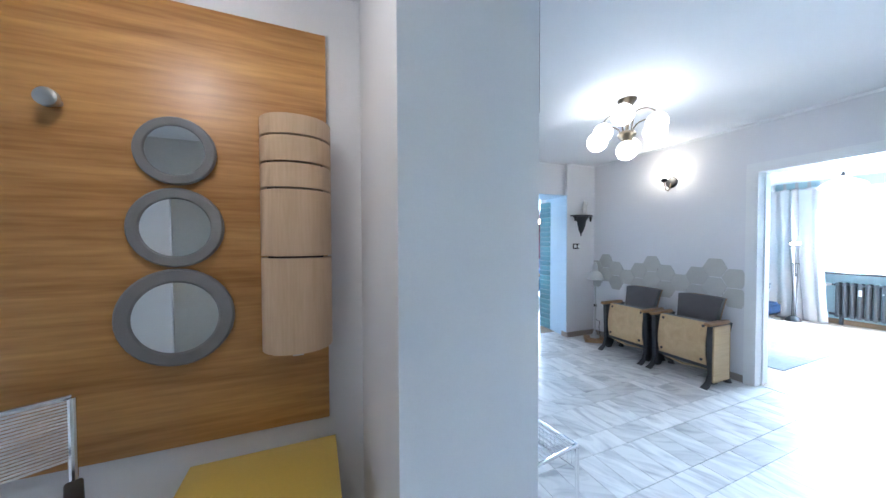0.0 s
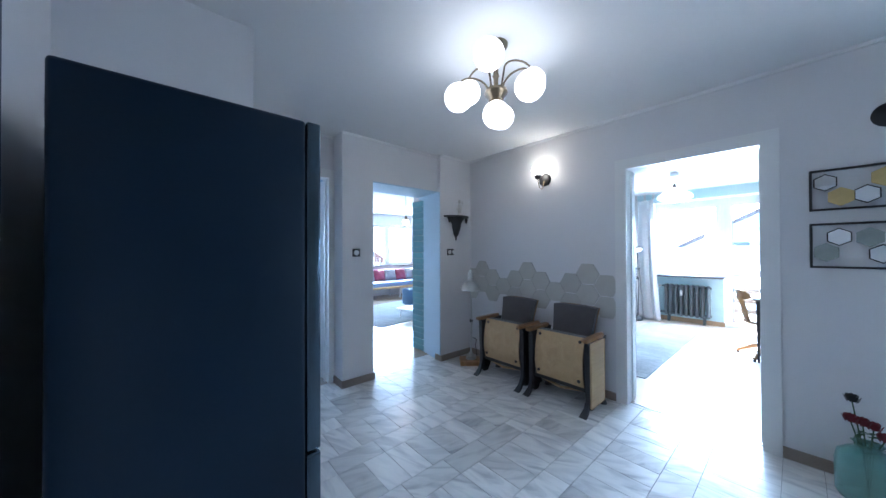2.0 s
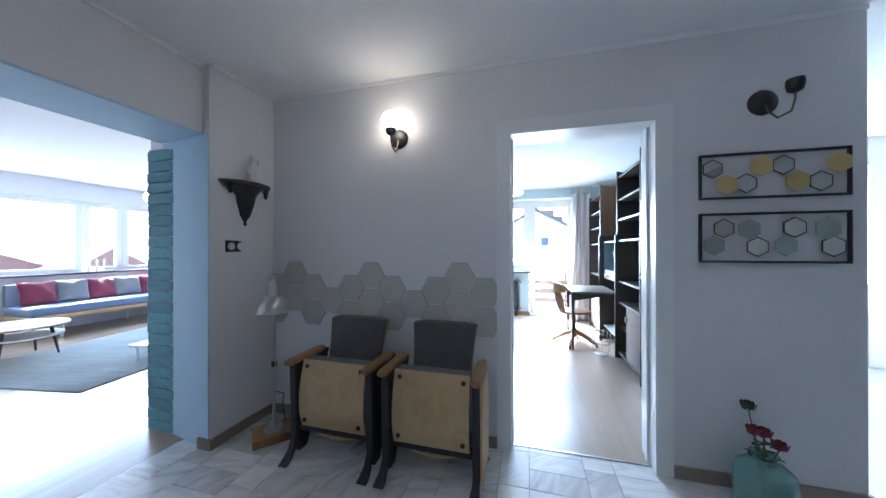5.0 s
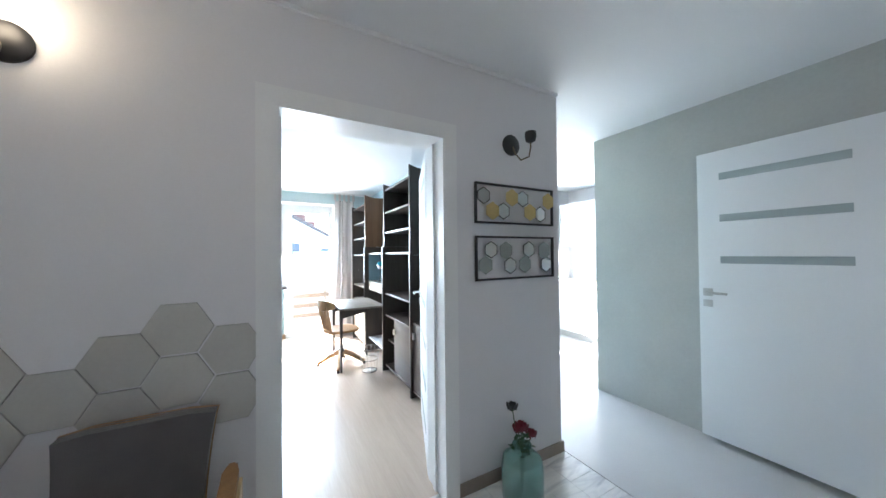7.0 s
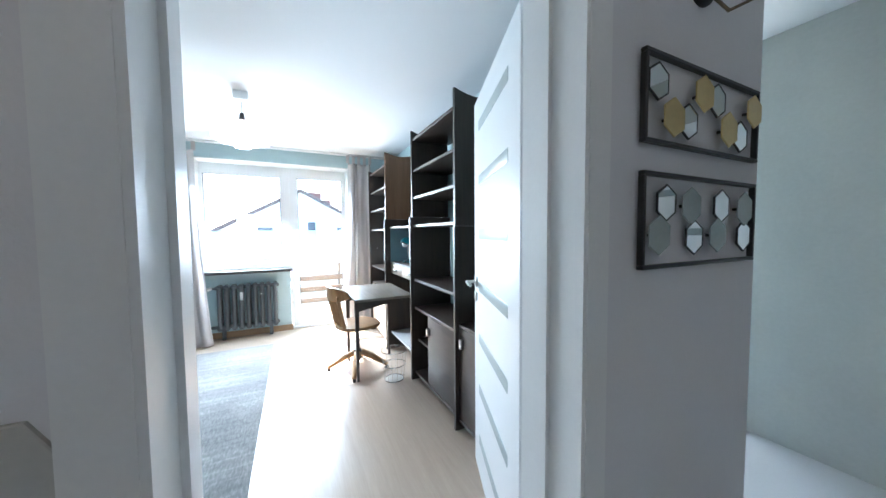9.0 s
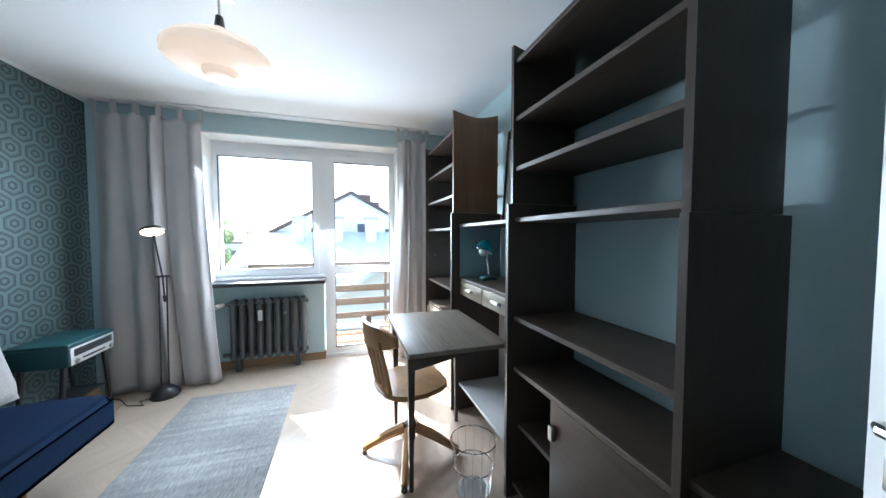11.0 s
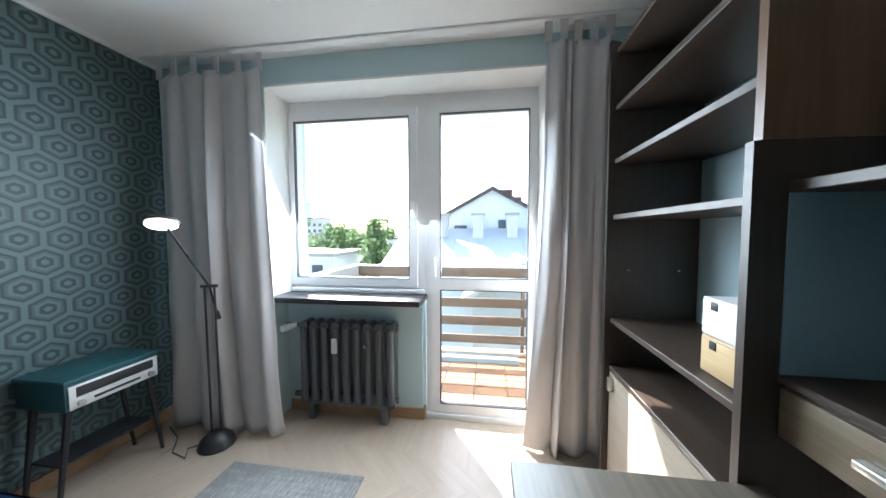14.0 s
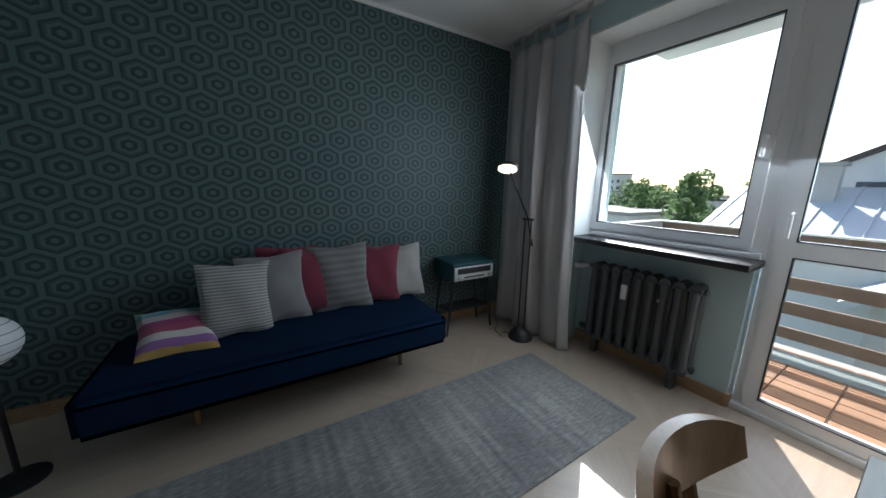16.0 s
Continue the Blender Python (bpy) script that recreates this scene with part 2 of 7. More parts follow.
TRIM = plain("white_lacquer", (0.80, 0.80, 0.79), 0.35, vary=0.03, bump=0.02)
PVC = plain("white_window_plastic", (0.84, 0.84, 0.84), 0.3, vary=0.02, bump=0.01)
DOOR_WHITE = plain("white_door_laminate", (0.80, 0.81, 0.81), 0.38, vary=0.02, bump=0.03)
FROST = plain("frosted_glass_strip", (0.36, 0.41, 0.41), 0.4, vary=0.05, bump=0.0)
BASE_TAN = plain("taupe_baseboard", (0.30, 0.25, 0.21), 0.5, vary=0.1, scale=5)
BASE_WOOD = wood("wooden_baseboard", (0.28, 0.17, 0.09), (0.45, 0.30, 0.17), "y")
GROUT = plain("tile_grout", (0.36, 0.355, 0.35), 0.9, vary=0.15, scale=8)
MARBLE = marble_mat()
PARQUET = wood("pale_parquet", (0.40, 0.312, 0.24), (0.47, 0.378, 0.30), "x", 0.30, 1.2, 0.03, 0.25, each=0.03)
PARQUET_BASE = wood("parquet_ground", (0.40, 0.312, 0.24), (0.47, 0.378, 0.30), "x", 0.30, 1.2, 0.03, 0.25)
FLOOR_GREY = plain("pale_grey_floor", (0.56, 0.55, 0.53), 0.35, vary=0.07, scale=1.5, bump=0.03)
FLOOR_BED = wood("brown_grey_floorboards", (0.24, 0.20, 0.17), (0.36, 0.31, 0.27), "y", 0.28)
FLOOR_LIVING = wood("living_parquet", (0.34, 0.26, 0.19), (0.50, 0.40, 0.31), "x", 0.24, 1.0, 0.05, 0.3)
TEAL_BRICK = plain("teal_painted_brick", (0.13, 0.28, 0.33), 0.55, vary=0.2, scale=9, bump=0.5, grain=35, each=0.15)
PAPER = hex_paper("green_hexagon_wallpaper", (0.163, 0.137), ((0.033, 0.056, 0.060), (0.064, 0.102, 0.105), (0.100, 0.155, 0.157)))
OAK_PANEL = wood("golden_oak_panel", (0.27, 0.115, 0.028), (0.60, 0.33, 0.105), "x", 0.38, 0.55)
BEECH = wood("steamed_beech", (0.50, 0.34, 0.20), (0.62, 0.45, 0.29), "z", 0.45)
PLY = wood("yellowed_plywood", (0.47, 0.31, 0.15), (0.62, 0.45, 0.24), "x", 0.42, 0.8)
CHAIR_WOOD = wood("honey_beech", (0.25, 0.125, 0.045), (0.40, 0.225, 0.09), "z", 0.35, 1.2, coat=0.3)
DARK_WALNUT = wood("smoked_brown_veneer", (0.034, 0.023, 0.017), (0.075, 0.052, 0.038), "x", 0.42, 0.8)
WALNUT_UP = wood("smoked_brown_side", (0.026, 0.018, 0.014), (0.056, 0.039, 0.029), "z", 0.42, 0.8)
# the smoked brown side again, lightened and warmed to paint in the sun
SUNLIT_BROWN = wood("sunlit_brown_side", (0.11, 0.055, 0.026), (0.18, 0.096, 0.05), "z", 0.42, 0.8)
TOP_GREY = wood("greyed_walnut_top", (0.10, 0.084, 0.066), (0.235, 0.20, 0.155), "x", 0.40, 0.55)
IRON = plain("dark_cast_iron", (0.045, 0.045, 0.05), 0.5, 0.4, vary=0.25, scale=12)
BLACK = plain("black_paint", (0.02, 0.02, 0.022), 0.4, vary=0.2, scale=6, bump=0.02)
NAVY_SIDE = plain("dark_blue_black_panel", (0.007, 0.016, 0.031), 0.42, vary=0.1, scale=4, bump=0.05)
NAVY_SIDE.node_tree.nodes["Principled BSDF"].inputs["Specular IOR Level"].default_value = 0.2
STEEL_DARK = plain("dark_stainless_front", (0.09, 0.12, 0.15), 0.16, 0.9, vary=0.08, scale=2, bump=0.02, grain=200)
CHROME = plain("polished_chrome", (0.75, 0.75, 0.75), 0.12, 1.0, vary=0.04, bump=0.0)
NICKEL = plain("brushed_nickel", (0.55, 0.55, 0.53), 0.3, 1.0, vary=0.05, bump=0.02)
BRASS = plain("old_bronze", (0.16, 0.13, 0.09), 0.35, 0.9, vary=0.2, scale=15)
OPAL = glow("lit_opal_glass", (1.0, 0.89, 0.76), 0.27)
WARM_GLOBE = glow("lit_warm_globe", (1.0, 0.80, 0.56), 1.1)
WARM_OPAL = glow("lit_warm_diffuser", (1.0, 0.84, 0.66), 1.5)
OPAL_PEND = glow("lit_pendant_glass", (1.0, 0.72, 0.50), 0.09)
LAMP_DISC = glow("lit_lamp_disc", (1.0, 0.83, 0.6), 2.2)
BULB = glow("lit_amber_bulb", (1.0, 0.62, 0.28), 2.5)
MIRROR = plain("mirror_silver", (0.86, 0.88, 0.88), 0.02, 1.0, vary=0.0, bump=0.0)
GOLD_HEX = plain("brushed_gold_plate", (0.60, 0.46, 0.20), 0.38, 0.35, vary=0.08, scale=10)
SAGE_HEX = plain("sage_glass_plate", (0.36, 0.40, 0.385), 0.25, 0.2, vary=0.06, scale=10, bump=0)
SMOKE_HEX = plain("smoked_mirror", (0.22, 0.21, 0.215), 0.08, 0.9, vary=0.05, bump=0)
JOINT_DARK = plain("dark_tile_joint", (0.10, 0.095, 0.09), 0.9, vary=0.1, scale=8)
HEX_TILE = plain("stone_grey_hexagon_tile", (0.50, 0.49, 0.455), 0.6, vary=0.06, scale=6, bump=0.06, each=0.07)
GREY_WOOL = plain("dark_grey_upholstery", (0.105, 0.098, 0.10), 0.95, vary=0.15, scale=10, bump=0.5, grain=320, sheen=0.3)
NAVY_VELVET = plain("navy_velvet", (0.0015, 0.013, 0.040), 0.9, vary=0.25, scale=6, bump=0.25, grain=220)
NAVY_VELVET.node_tree.nodes["Principled BSDF"].inputs["Specular IOR Level"].default_value = 0.15
RED_VELVET = plain("raspberry_velvet", (0.16, 0.018, 0.04), 0.85, vary=0.2, scale=7, bump=0.3, grain=260, sheen=0.2)
GREY_VELVET = plain("grey_velvet", (0.19, 0.185, 0.185), 0.85, vary=0.2, scale=7, bump=0.3, grain=260, sheen=0.2)
CREAM_KNIT = plain("cream_knit", (0.36, 0.34, 0.32), 0.95, vary=0.12, scale=8, bump=0.9, grain=110, sheen=0.2)
CURTAIN = plain("grey_linen_curtain", (0.60, 0.575, 0.575), 0.6, vary=0.06, scale=4, bump=0.2, grain=260, sheen=0.2)
ct_n = CURTAIN.node_tree
thin, blend = ct_n.nodes.new("ShaderNodeBsdfTranslucent"), ct_n.nodes.new("ShaderNodeMixShader")
thin.inputs[0].default_value, blend.inputs[0].default_value = (0.55, 0.52, 0.50, 1), 0.16
ct_n.links.new(ct_n.nodes["Principled BSDF"].outputs[0], blend.inputs[1])
ct_n.links.new(thin.outputs[0], blend.inputs[2])
ct_n.links.new(blend.outputs[0], ct_n.nodes["Material Output"].inputs[0])
MAROON = plain("maroon_curtain", (0.15, 0.015, 0.045), 0.9, vary=0.1, bump=0.2, grain=200, sheen=0.3)
BLUE_GREY = plain("blue_grey_curtain", (0.16, 0.22, 0.32), 0.9, vary=0.1, bump=0.2, grain=200)
RAD_GREY = plain("slate_radiator_enamel", (0.085, 0.095, 0.105), 0.4, vary=0.12, scale=8, bump=0.1)
TEAL_MET = plain("teal_lamp_enamel", (0.0, 0.22, 0.27), 0.28, 0.1, vary=0.05, bump=0.01)
PETROL = plain("petrol_leatherette", (0.015, 0.075, 0.085), 0.5, vary=0.1, scale=8, bump=0.2)
SILVER_PL = plain("silver_plastic_panel", (0.62, 0.62, 0.61), 0.35, 0.3, vary=0.04, bump=0.01)
BOTTLE = glass_mat("pale_green_glass", (0.50, 0.80, 0.74), 0.08, body=0.75)
PANE = glass_mat("window_pane", (0.97, 0.985, 0.98), clear=True)
CLEAR = glass_mat("clear_glass", (0.96, 0.97, 0.97), clear=True)
LEAF = plain("rose_leaf", (0.035, 0.085, 0.03), 0.5, vary=0.25, scale=30)
ROSE = plain("dried_red_petal", (0.16, 0.01, 0.02), 0.7, vary=0.3, scale=40)
PLASTER_FIG = plain("pale_plaster", (0.66, 0.64, 0.62), 0.6, vary=0.08, scale=20)
YELLOW = plain("yellow_lacquer", (0.62, 0.44, 0.09), 0.3, vary=0.06, scale=4, bump=0.02)
RUG_GREY = rug_mat("faded_grey_rug", (0.10, 0.10, 0.105), (0.36, 0.35, 0.335))
RUG_BLUE = rug_mat("blue_grey_rug", (0.15, 0.18, 0.19), (0.34, 0.38, 0.38))
SILL_DARK = plain("dark_stone_sill", (0.030, 0.027, 0.03), 0.38, vary=0.3, scale=25, bump=0.01)
WHITE_FURN = plain("white_furniture_lacquer", (0.78, 0.79, 0.79), 0.35, vary=0.02, bump=0.01)
BLUE_SIDE = plain("blue_painted_side", (0.20, 0.30, 0.33), 0.4, vary=0.08, scale=3, bump=0.05)
DOOR_VENEER = wood("pale_grey_brown_veneer", (0.27, 0.22, 0.165), (0.37, 0.31, 0.245), "x", 0.45, 0.7)
DRAWER_WOOD = wood("knotty_brown_drawer", (0.10, 0.074, 0.046), (0.215, 0.165, 0.105), "x", 0.38, 0.9)
RED_BROWN = wood("polished_red_brown", (0.05, 0.016, 0.010), (0.11, 0.035, 0.02), "z", 0.25, 0.9, coat=0.4)


def print_mat():
    """A dark photographic print: grey above, mottled autumn leaves below."""
    m, n, l, p = nodes_of("autumn_print")
    tc = n.new("ShaderNodeTexCoord")
    a, b, sp = n.new("ShaderNodeTexVoronoi"), n.new("ShaderNodeTexNoise"), n.new("ShaderNodeSeparateXYZ")
    a.inputs["Scale"].default_value = 22
    b.inputs["Scale"].default_value, b.inputs["Detail"].default_value = 9, 6
    for t in (a, b):
        l.new(tc.outputs["Object"], t.inputs["Vector"])
    l.new(tc.outputs["Object"], sp.inputs[0])
    leaf = ramp(m.node_tree, b.outputs[0], [(0.34, (0.02, 0.018, 0.016)), (0.46, (0.16, 0.09, 0.06)), (0.54, (0.30, 0.22, 0.16)), (0.62, (0.34, 0.24, 0.05)), (0.75, (0.42, 0.36, 0.30))])
    edge = n.new("ShaderNodeMath")
    edge.operation = "MULTIPLY_ADD"
    edge.inputs[1].default_value = 0.16
    l.new(a.outputs["Distance"], edge.inputs[0])
    l.new(sp.outputs[2], edge.inputs[2])
    cut = ramp(m.node_tree, edge.outputs[0], [(0.27, (0, 0, 0)), (0.34, (1, 1, 1))])
    mx = n.new("ShaderNodeMix")
    mx.data_type = "RGBA"
    l.new(cut, mx.inputs[0])
    l.new(leaf, mx.inputs[6])
    mx.inputs[7].default_value = (0.035, 0.035, 0.036, 1)
    l.new(mx.outputs[2], p.inputs["Base Color"])
    p.inputs["Roughness"].default_value = 0.35
    return m


AUTUMN = print_mat()
CARVED = plain("mottled_carved_stone", (0.27, 0.20, 0.145), 0.7, vary=0.7, scale=14, bump=0.5, grain=60)
PAINT_GREY = plain("pale_grey_back_panel", (0.50, 0.52, 0.52), 0.5, vary=0.04)
CONCRETE = plain("balcony_concrete", (0.42, 0.40, 0.37), 0.85, vary=0.15, scale=5, bump=0.3)
RAIL_BROWN = wood("weathered_brown_slat", (0.10, 0.065, 0.045), (0.19, 0.13, 0.095), "y", 0.6)
RENDER_WHITE = plain("white_house_render", (0.86, 0.86, 0.84), 0.85, vary=0.05, scale=1, bump=0.1)
ROOF_BROWN = plain("brown_roof_edge", (0.085, 0.06, 0.055), 0.7, vary=0.2, scale=4)
ROOF_GREY = plain("pale_metal_roof", (0.66, 0.67, 0.67), 0.5, 0.1, vary=0.08, scale=2)
BRICK_RED = plain("red_chimney_brick", (0.16, 0.075, 0.06), 0.85, vary=0.2, scale=6)
FOLIAGE = plain("tree_leaves", (0.12, 0.19, 0.06), 0.7, vary=0.45, scale=1.2, bump=0)
fo_n = FOLIAGE.node_tree
leaf_thin, leaf_mix = fo_n.nodes.new("ShaderNodeBsdfTranslucent"), fo_n.nodes.new("ShaderNodeMixShader")
leaf_thin.inputs[0].default_value, leaf_mix.inputs[0].default_value = (0.20, 0.29, 0.14, 1), 0.45
fo_n.links.new(fo_n.nodes["Principled BSDF"].outputs[0], leaf_mix.inputs[1])
fo_n.links.new(leaf_thin.outputs[0], leaf_mix.inputs[2])
fo_n.links.new(leaf_mix.outputs[0], fo_n.nodes["Material Output"].inputs[0])
BARK = plain("tree_bark", (0.07, 0.05, 0.035), 0.9, vary=0.2)
GRASS = plain("far_ground", (0.10, 0.12, 0.06), 0.9, vary=0.3, scale=0.05, bump=0)
FAR_WALL = plain("far_house_wall", (0.62, 0.58, 0.54), 0.9, vary=0.1, scale=0.3, bump=0, each=0.15)
FAR_DARK = plain("far_window_dark", (0.08, 0.09, 0.11), 0.3, vary=0.1, bump=0)
TERRACOTTA = plain("terracotta_deck", (0.34, 0.17, 0.09), 0.7, vary=0.2, scale=6, bump=0.2, each=0.12)


# ---- mesh helpers ----
def box(bm, x0, x1, y0, y1, z0, z1, m=None):
    vs = [bm.verts.new((x, y, z)) for x in (x0, x1) for y in (y0, y1) for z in (z0, z1)]
    if m is not None:
        for v in vs:
            v.co = m @ v.co
    for f in ((0, 1, 3, 2), (4, 6, 7, 5), (0, 4, 5, 1), (2, 3, 7, 6), (0, 2, 6, 4), (1, 5, 7, 3)):
        bm.faces.new([vs[i] for i in f])
    return bm


def soft_box(x0, x1, y0, y1, z0, z1, r=0.004, seg=2, m=None):
    bm = box(bmesh.new(), x0, x1, y0, y1, z0, z1)
    bmesh.ops.bevel(bm, geom=bm.edges[:], offset=r, segments=seg, affect="EDGES", profile=0.5)
    if m is not None:
        bmesh.ops.transform(bm, matrix=m, verts=bm.verts[:])
    return bm


def boxes(*bs):
    bm = bmesh.new()
    for b in bs:
        box(bm, *b)
    return bm


def prism(pts, z0, z1, bm=None):
    """An upright prism over a plan outline given anticlockwise."""
    bm = bm or bmesh.new()
    lo, hi = [bm.verts.new((x, y, z0)) for x, y in pts], [bm.verts.new((x, y, z1)) for x, y in pts]
    bm.faces.new(lo[::-1])
    bm.faces.new(hi)
    for i in range(len(pts)):
        j = (i + 1) % len(pts)
        bm.faces.new((lo[i], lo[j], hi[j], hi[i]))
    return bm


def tube(pts, r, n=10, bm=None, cap=True):
    """A round bar along points; r is one radius or one for each point."""
    bm = bm or bmesh.new()
    pts = [Vector(p) for p in pts]
    rs = r if isinstance(r, (list, tuple)) else [r] * len(pts)
    rings, side = [], None
    for i, p in enumerate(pts):
        d = (pts[min(i + 1, len(pts) - 1)] - pts[max(i - 1, 0)]).normalized()
        if side is None:
            side = d.orthogonal().normalized()
        side = (side - d * side.dot(d)).normalized()
        up = d.cross(side)
        rings.append([bm.verts.new(p + (side * math.cos(a) + up * math.sin(a)) * rs[i]) for a in (math.tau * k / n for k in range(n))])
    for a, b in zip(rings, rings[1:]):
        for k in range(n):
            bm.faces.new((a[k], a[(k + 1) % n], b[(k + 1) % n], b[k]))
    if cap:
        bm.faces.new(rings[0][::-1])
        bm.faces.new(rings[-1])
    return bm


def lathe(profile, n=24, at=(0, 0, 0), m=None, bm=None):
    """A turned body from (radius, height) pairs, closed at both ends."""
    bm = bm or bmesh.new()
    at = Vector(at)
    rings = []
    for r, z in profile:
        rings.append([bm.verts.new(at + Vector((max(r, 1e-4) * math.cos(a), max(r, 1e-4) * math.sin(a), z))) for a in (math.tau * k / n for k in range(n))])
    for a, b in zip(rings, rings[1:]):
        for k in range(n):
            bm.faces.new((a[k], a[(k + 1) % n], b[(k + 1) % n], b[k]))
    bm.faces.new(rings[0][::-1])
    bm.faces.new(rings[-1])
    if m is not None:
        bmesh.ops.transform(bm, matrix=m, verts=bm.verts[:])
    return bm


def ball(c, r, n=20, squash=1.0):
    return lathe([(r * math.sin(math.pi * i / 12), -r * squash * math.cos(math.pi * i / 12)) for i in range(13)], n, c)


def arc(c, r, a0, a1, n, plane="xz"):
    out = []
    for i in range(n + 1):
        a = radians(a0 + (a1 - a0) * i / n)
        u, v = r * math.cos(a), r * math.sin(a)
        out.append(Vector(c) + Vector({"xz": (u, 0, v), "yz": (0, u, v), "xy": (u, v, 0)}[plane]))
    return out


def mesh(name, bm, material, smooth=None):
    bmesh.ops.recalc_face_normals(bm, faces=bm.faces[:])
    me = bpy.data.meshes.new(name)
    bm.to_mesh(me)
    bm.free()
    for m in material if isinstance(material, (list, tuple)) else (material,):
        me.materials.append(m)
    if smooth is not False:
        me.shade_smooth()
        me.set_sharp_from_angle(angle=radians(smooth or 35))
    return me


def thing(name, label, category, at=(0, 0, 0), turn=0.0, group="", kind=""):
    """An empty at a thing's base, to hold its parts."""
    ob = new(name)
    ob.matrix_world = pose(*at, 0, 0, turn)
    ob.empty_display_size = 0.1
    return tagged(ob, label, category, group, kind)


def solo(name, bm, material, label, category, group="", kind="", at=None):
    ob = new(name, mesh(name, bm, material))
    if at is not None:
        ob.matrix_world = at if isinstance(at, Matrix) else pose(*at)
    return tagged(ob, label, category, group, kind)


def part(name, bm, material, parent, label="", m=None):
    ob = new(name, mesh(name, bm, material) if isinstance(bm, bmesh.types.BMesh) else bm)
    ob.parent = parent
    if m is not None:
        ob.matrix_basis = m
    return tagged(ob, label)


def setting(name, bm, material, label, category):
    return solo(name, bm, material, label, category, kind="structure")


# ---- structure: walls, floors, ceilings ----
HALL_H, STUDY_H = 2.49, 2.40
# east wall of the hall, with the study doorway
setting("wall_east_hall", boxes((3.74, 3.93, -0.14, 0.77, 0, 2.6), (3.74, 3.93, 1.60, 3.46, 0, 2.6), (3.74, 3.93, 0.77, 1.60, 2.03, 2.6)), WHITE_WALL, "white painted hall wall with a doorway", "wall")
# study skins, pale blue
setting("wall_west_study", boxes((3.93, 3.945, 0.08, 0.77, 0, STUDY_H), (3.93, 3.945, 1.60, 3.22, 0, STUDY_H), (3.93, 3.945, 0.77, 1.60, 2.03, STUDY_H)), BLUE_WALL, "pale blue study wall round the doorway", "wall")
setting("wall_south_study", boxes((3.93, 8.2, -0.14, 0.08, 0, 2.6)), BLUE_WALL, "pale blue study wall behind the shelves", "wall")
setting("wall_north_study", boxes((3.945, 7.742, 3.22, 3.235, 0, STUDY_H)), PAPER, "dark green wall papered with a hexagon pattern", "wall")
setting("wall_between_study_and_living", prism([(3.24, 3.46), (8.2, 3.235), (8.2, 4.13), (3.33, 4.13), (3.33, 4.0)], 0, 2.6), WHITE_WALL, "white partition between hall, study and living room", "wall")
setting("passage_jamb", prism([(3.232, 3.463), (3.24, 3.462), (3.332, 3.998), (3.324, 4.0)], 0, 2.04), JAMB_BLUE, "light blue painted passage jamb", "wall")
# window wall of the study: full-height opening for window and balcony door, parapet under the window
setting("wall_window_study", boxes((7.742, 8.2, 2.45, 3.235, 0, 2.6), (7.742, 8.2, -0.14, 0.69, 0, 2.6), (7.742, 8.2, 0.69, 2.45, 2.235, 2.6), (7.935, 8.2, 1.455, 2.45, 0, 0.832)), BLUE_WALL, "pale blue window wall with a deep opening", "wall")
setting("window_reveal", boxes((7.735, 8.0, 0.69, 2.45, 2.222, 2.2345), (7.735, 8.0, 2.437, 2.4495, 0.87, 2.222), (7.735, 8.0, 0.6905, 0.703, 0, 2.222)), TRIM, "white plastered window reveal", "wall")
# north side of the hall
setting("pillar", boxes((2.045, 2.375, 3.525, 3.99, 0, 2.6)), WHITE_WALL, "white square wall pillar", "wall")
setting("passage_header", boxes((2.375, 3.30, 3.525, 3.99, 2.052, 2.6)), WHITE_WALL, "white wall over the passage", "wall")
setting("passage_soffit", boxes((2.375, 3.30, 3.53, 3.985, 2.04, 2.052)), JAMB_BLUE, "light blue passage soffit", "wall")
setting("wall_bedroom_door", boxes((2.0, 2.045, 3.735, 3.85, 0, 2.6), (1.235, 2.0, 3.735, 3.85, 2.07, 2.6), (1.0, 1.235, 3.735, 3.85, 0, 2.6)), WHITE_WALL, "white wall round the bedroom doorway", "wall")
setting("wall_bedroom_east", boxes((2.16, 2.355, 3.99, 8.75, 0, 2.6)), BED_WALL, "blue bedroom wall", "wall")
setting("wall_bedroom_nib", boxes((2.045, 2.16, 3.85, 3.99, 0, 2.6)), BED_WALL, "blue bedroom wall nib", "wall")
setting("wall_bedroom_west", boxes((-1.35, -1.2, 3.735, 8.75, 0, 2.6)), BED_WALL, "blue bedroom wall", "wall")
setting("wall_bedroom_south", boxes((-1.2, 1.0, 3.735, 3.85, 0, 2.6)), BED_WALL, "blue bedroom wall", "wall")
setting("wall_bedroom_window", boxes((-1.2, 0.35, 8.45, 8.75, 0, 2.6), (1.5, 2.16, 8.45, 8.75, 0, 2.6), (0.35, 1.5, 8.45, 8.75, 2.15, 2.6)), BED_WALL, "blue bedroom wall with a balcony door opening", "wall")
# living room shell
setting("wall_living_west", boxes((2.355, 2.375, 3.99, 9.1, 0, 2.6)), WHITE_WALL, "white living room wall", "wall")
setting("wall_living_window", boxes((2.375, 4.2, 8.9, 9.2, 0, 2.6), (8.0, 8.6, 8.9, 9.2, 0, 2.6), (4.2, 8.0, 8.9, 9.2, 0, 0.90), (4.2, 8.0, 8.9, 9.2, 2.13, 2.6)), WHITE_WALL, "white living room wall with a window band", "wall")
setting("wall_living_east", boxes((8.4, 8.6, 4.13, 8.9, 0, 2.6)), WHITE_WALL, "white living room wall", "wall")
setting("wall_living_south", boxes((3.46, 8.4, 4.135, 4.15, 0, 2.5)), WHITE_WALL, "white living room wall", "wall")
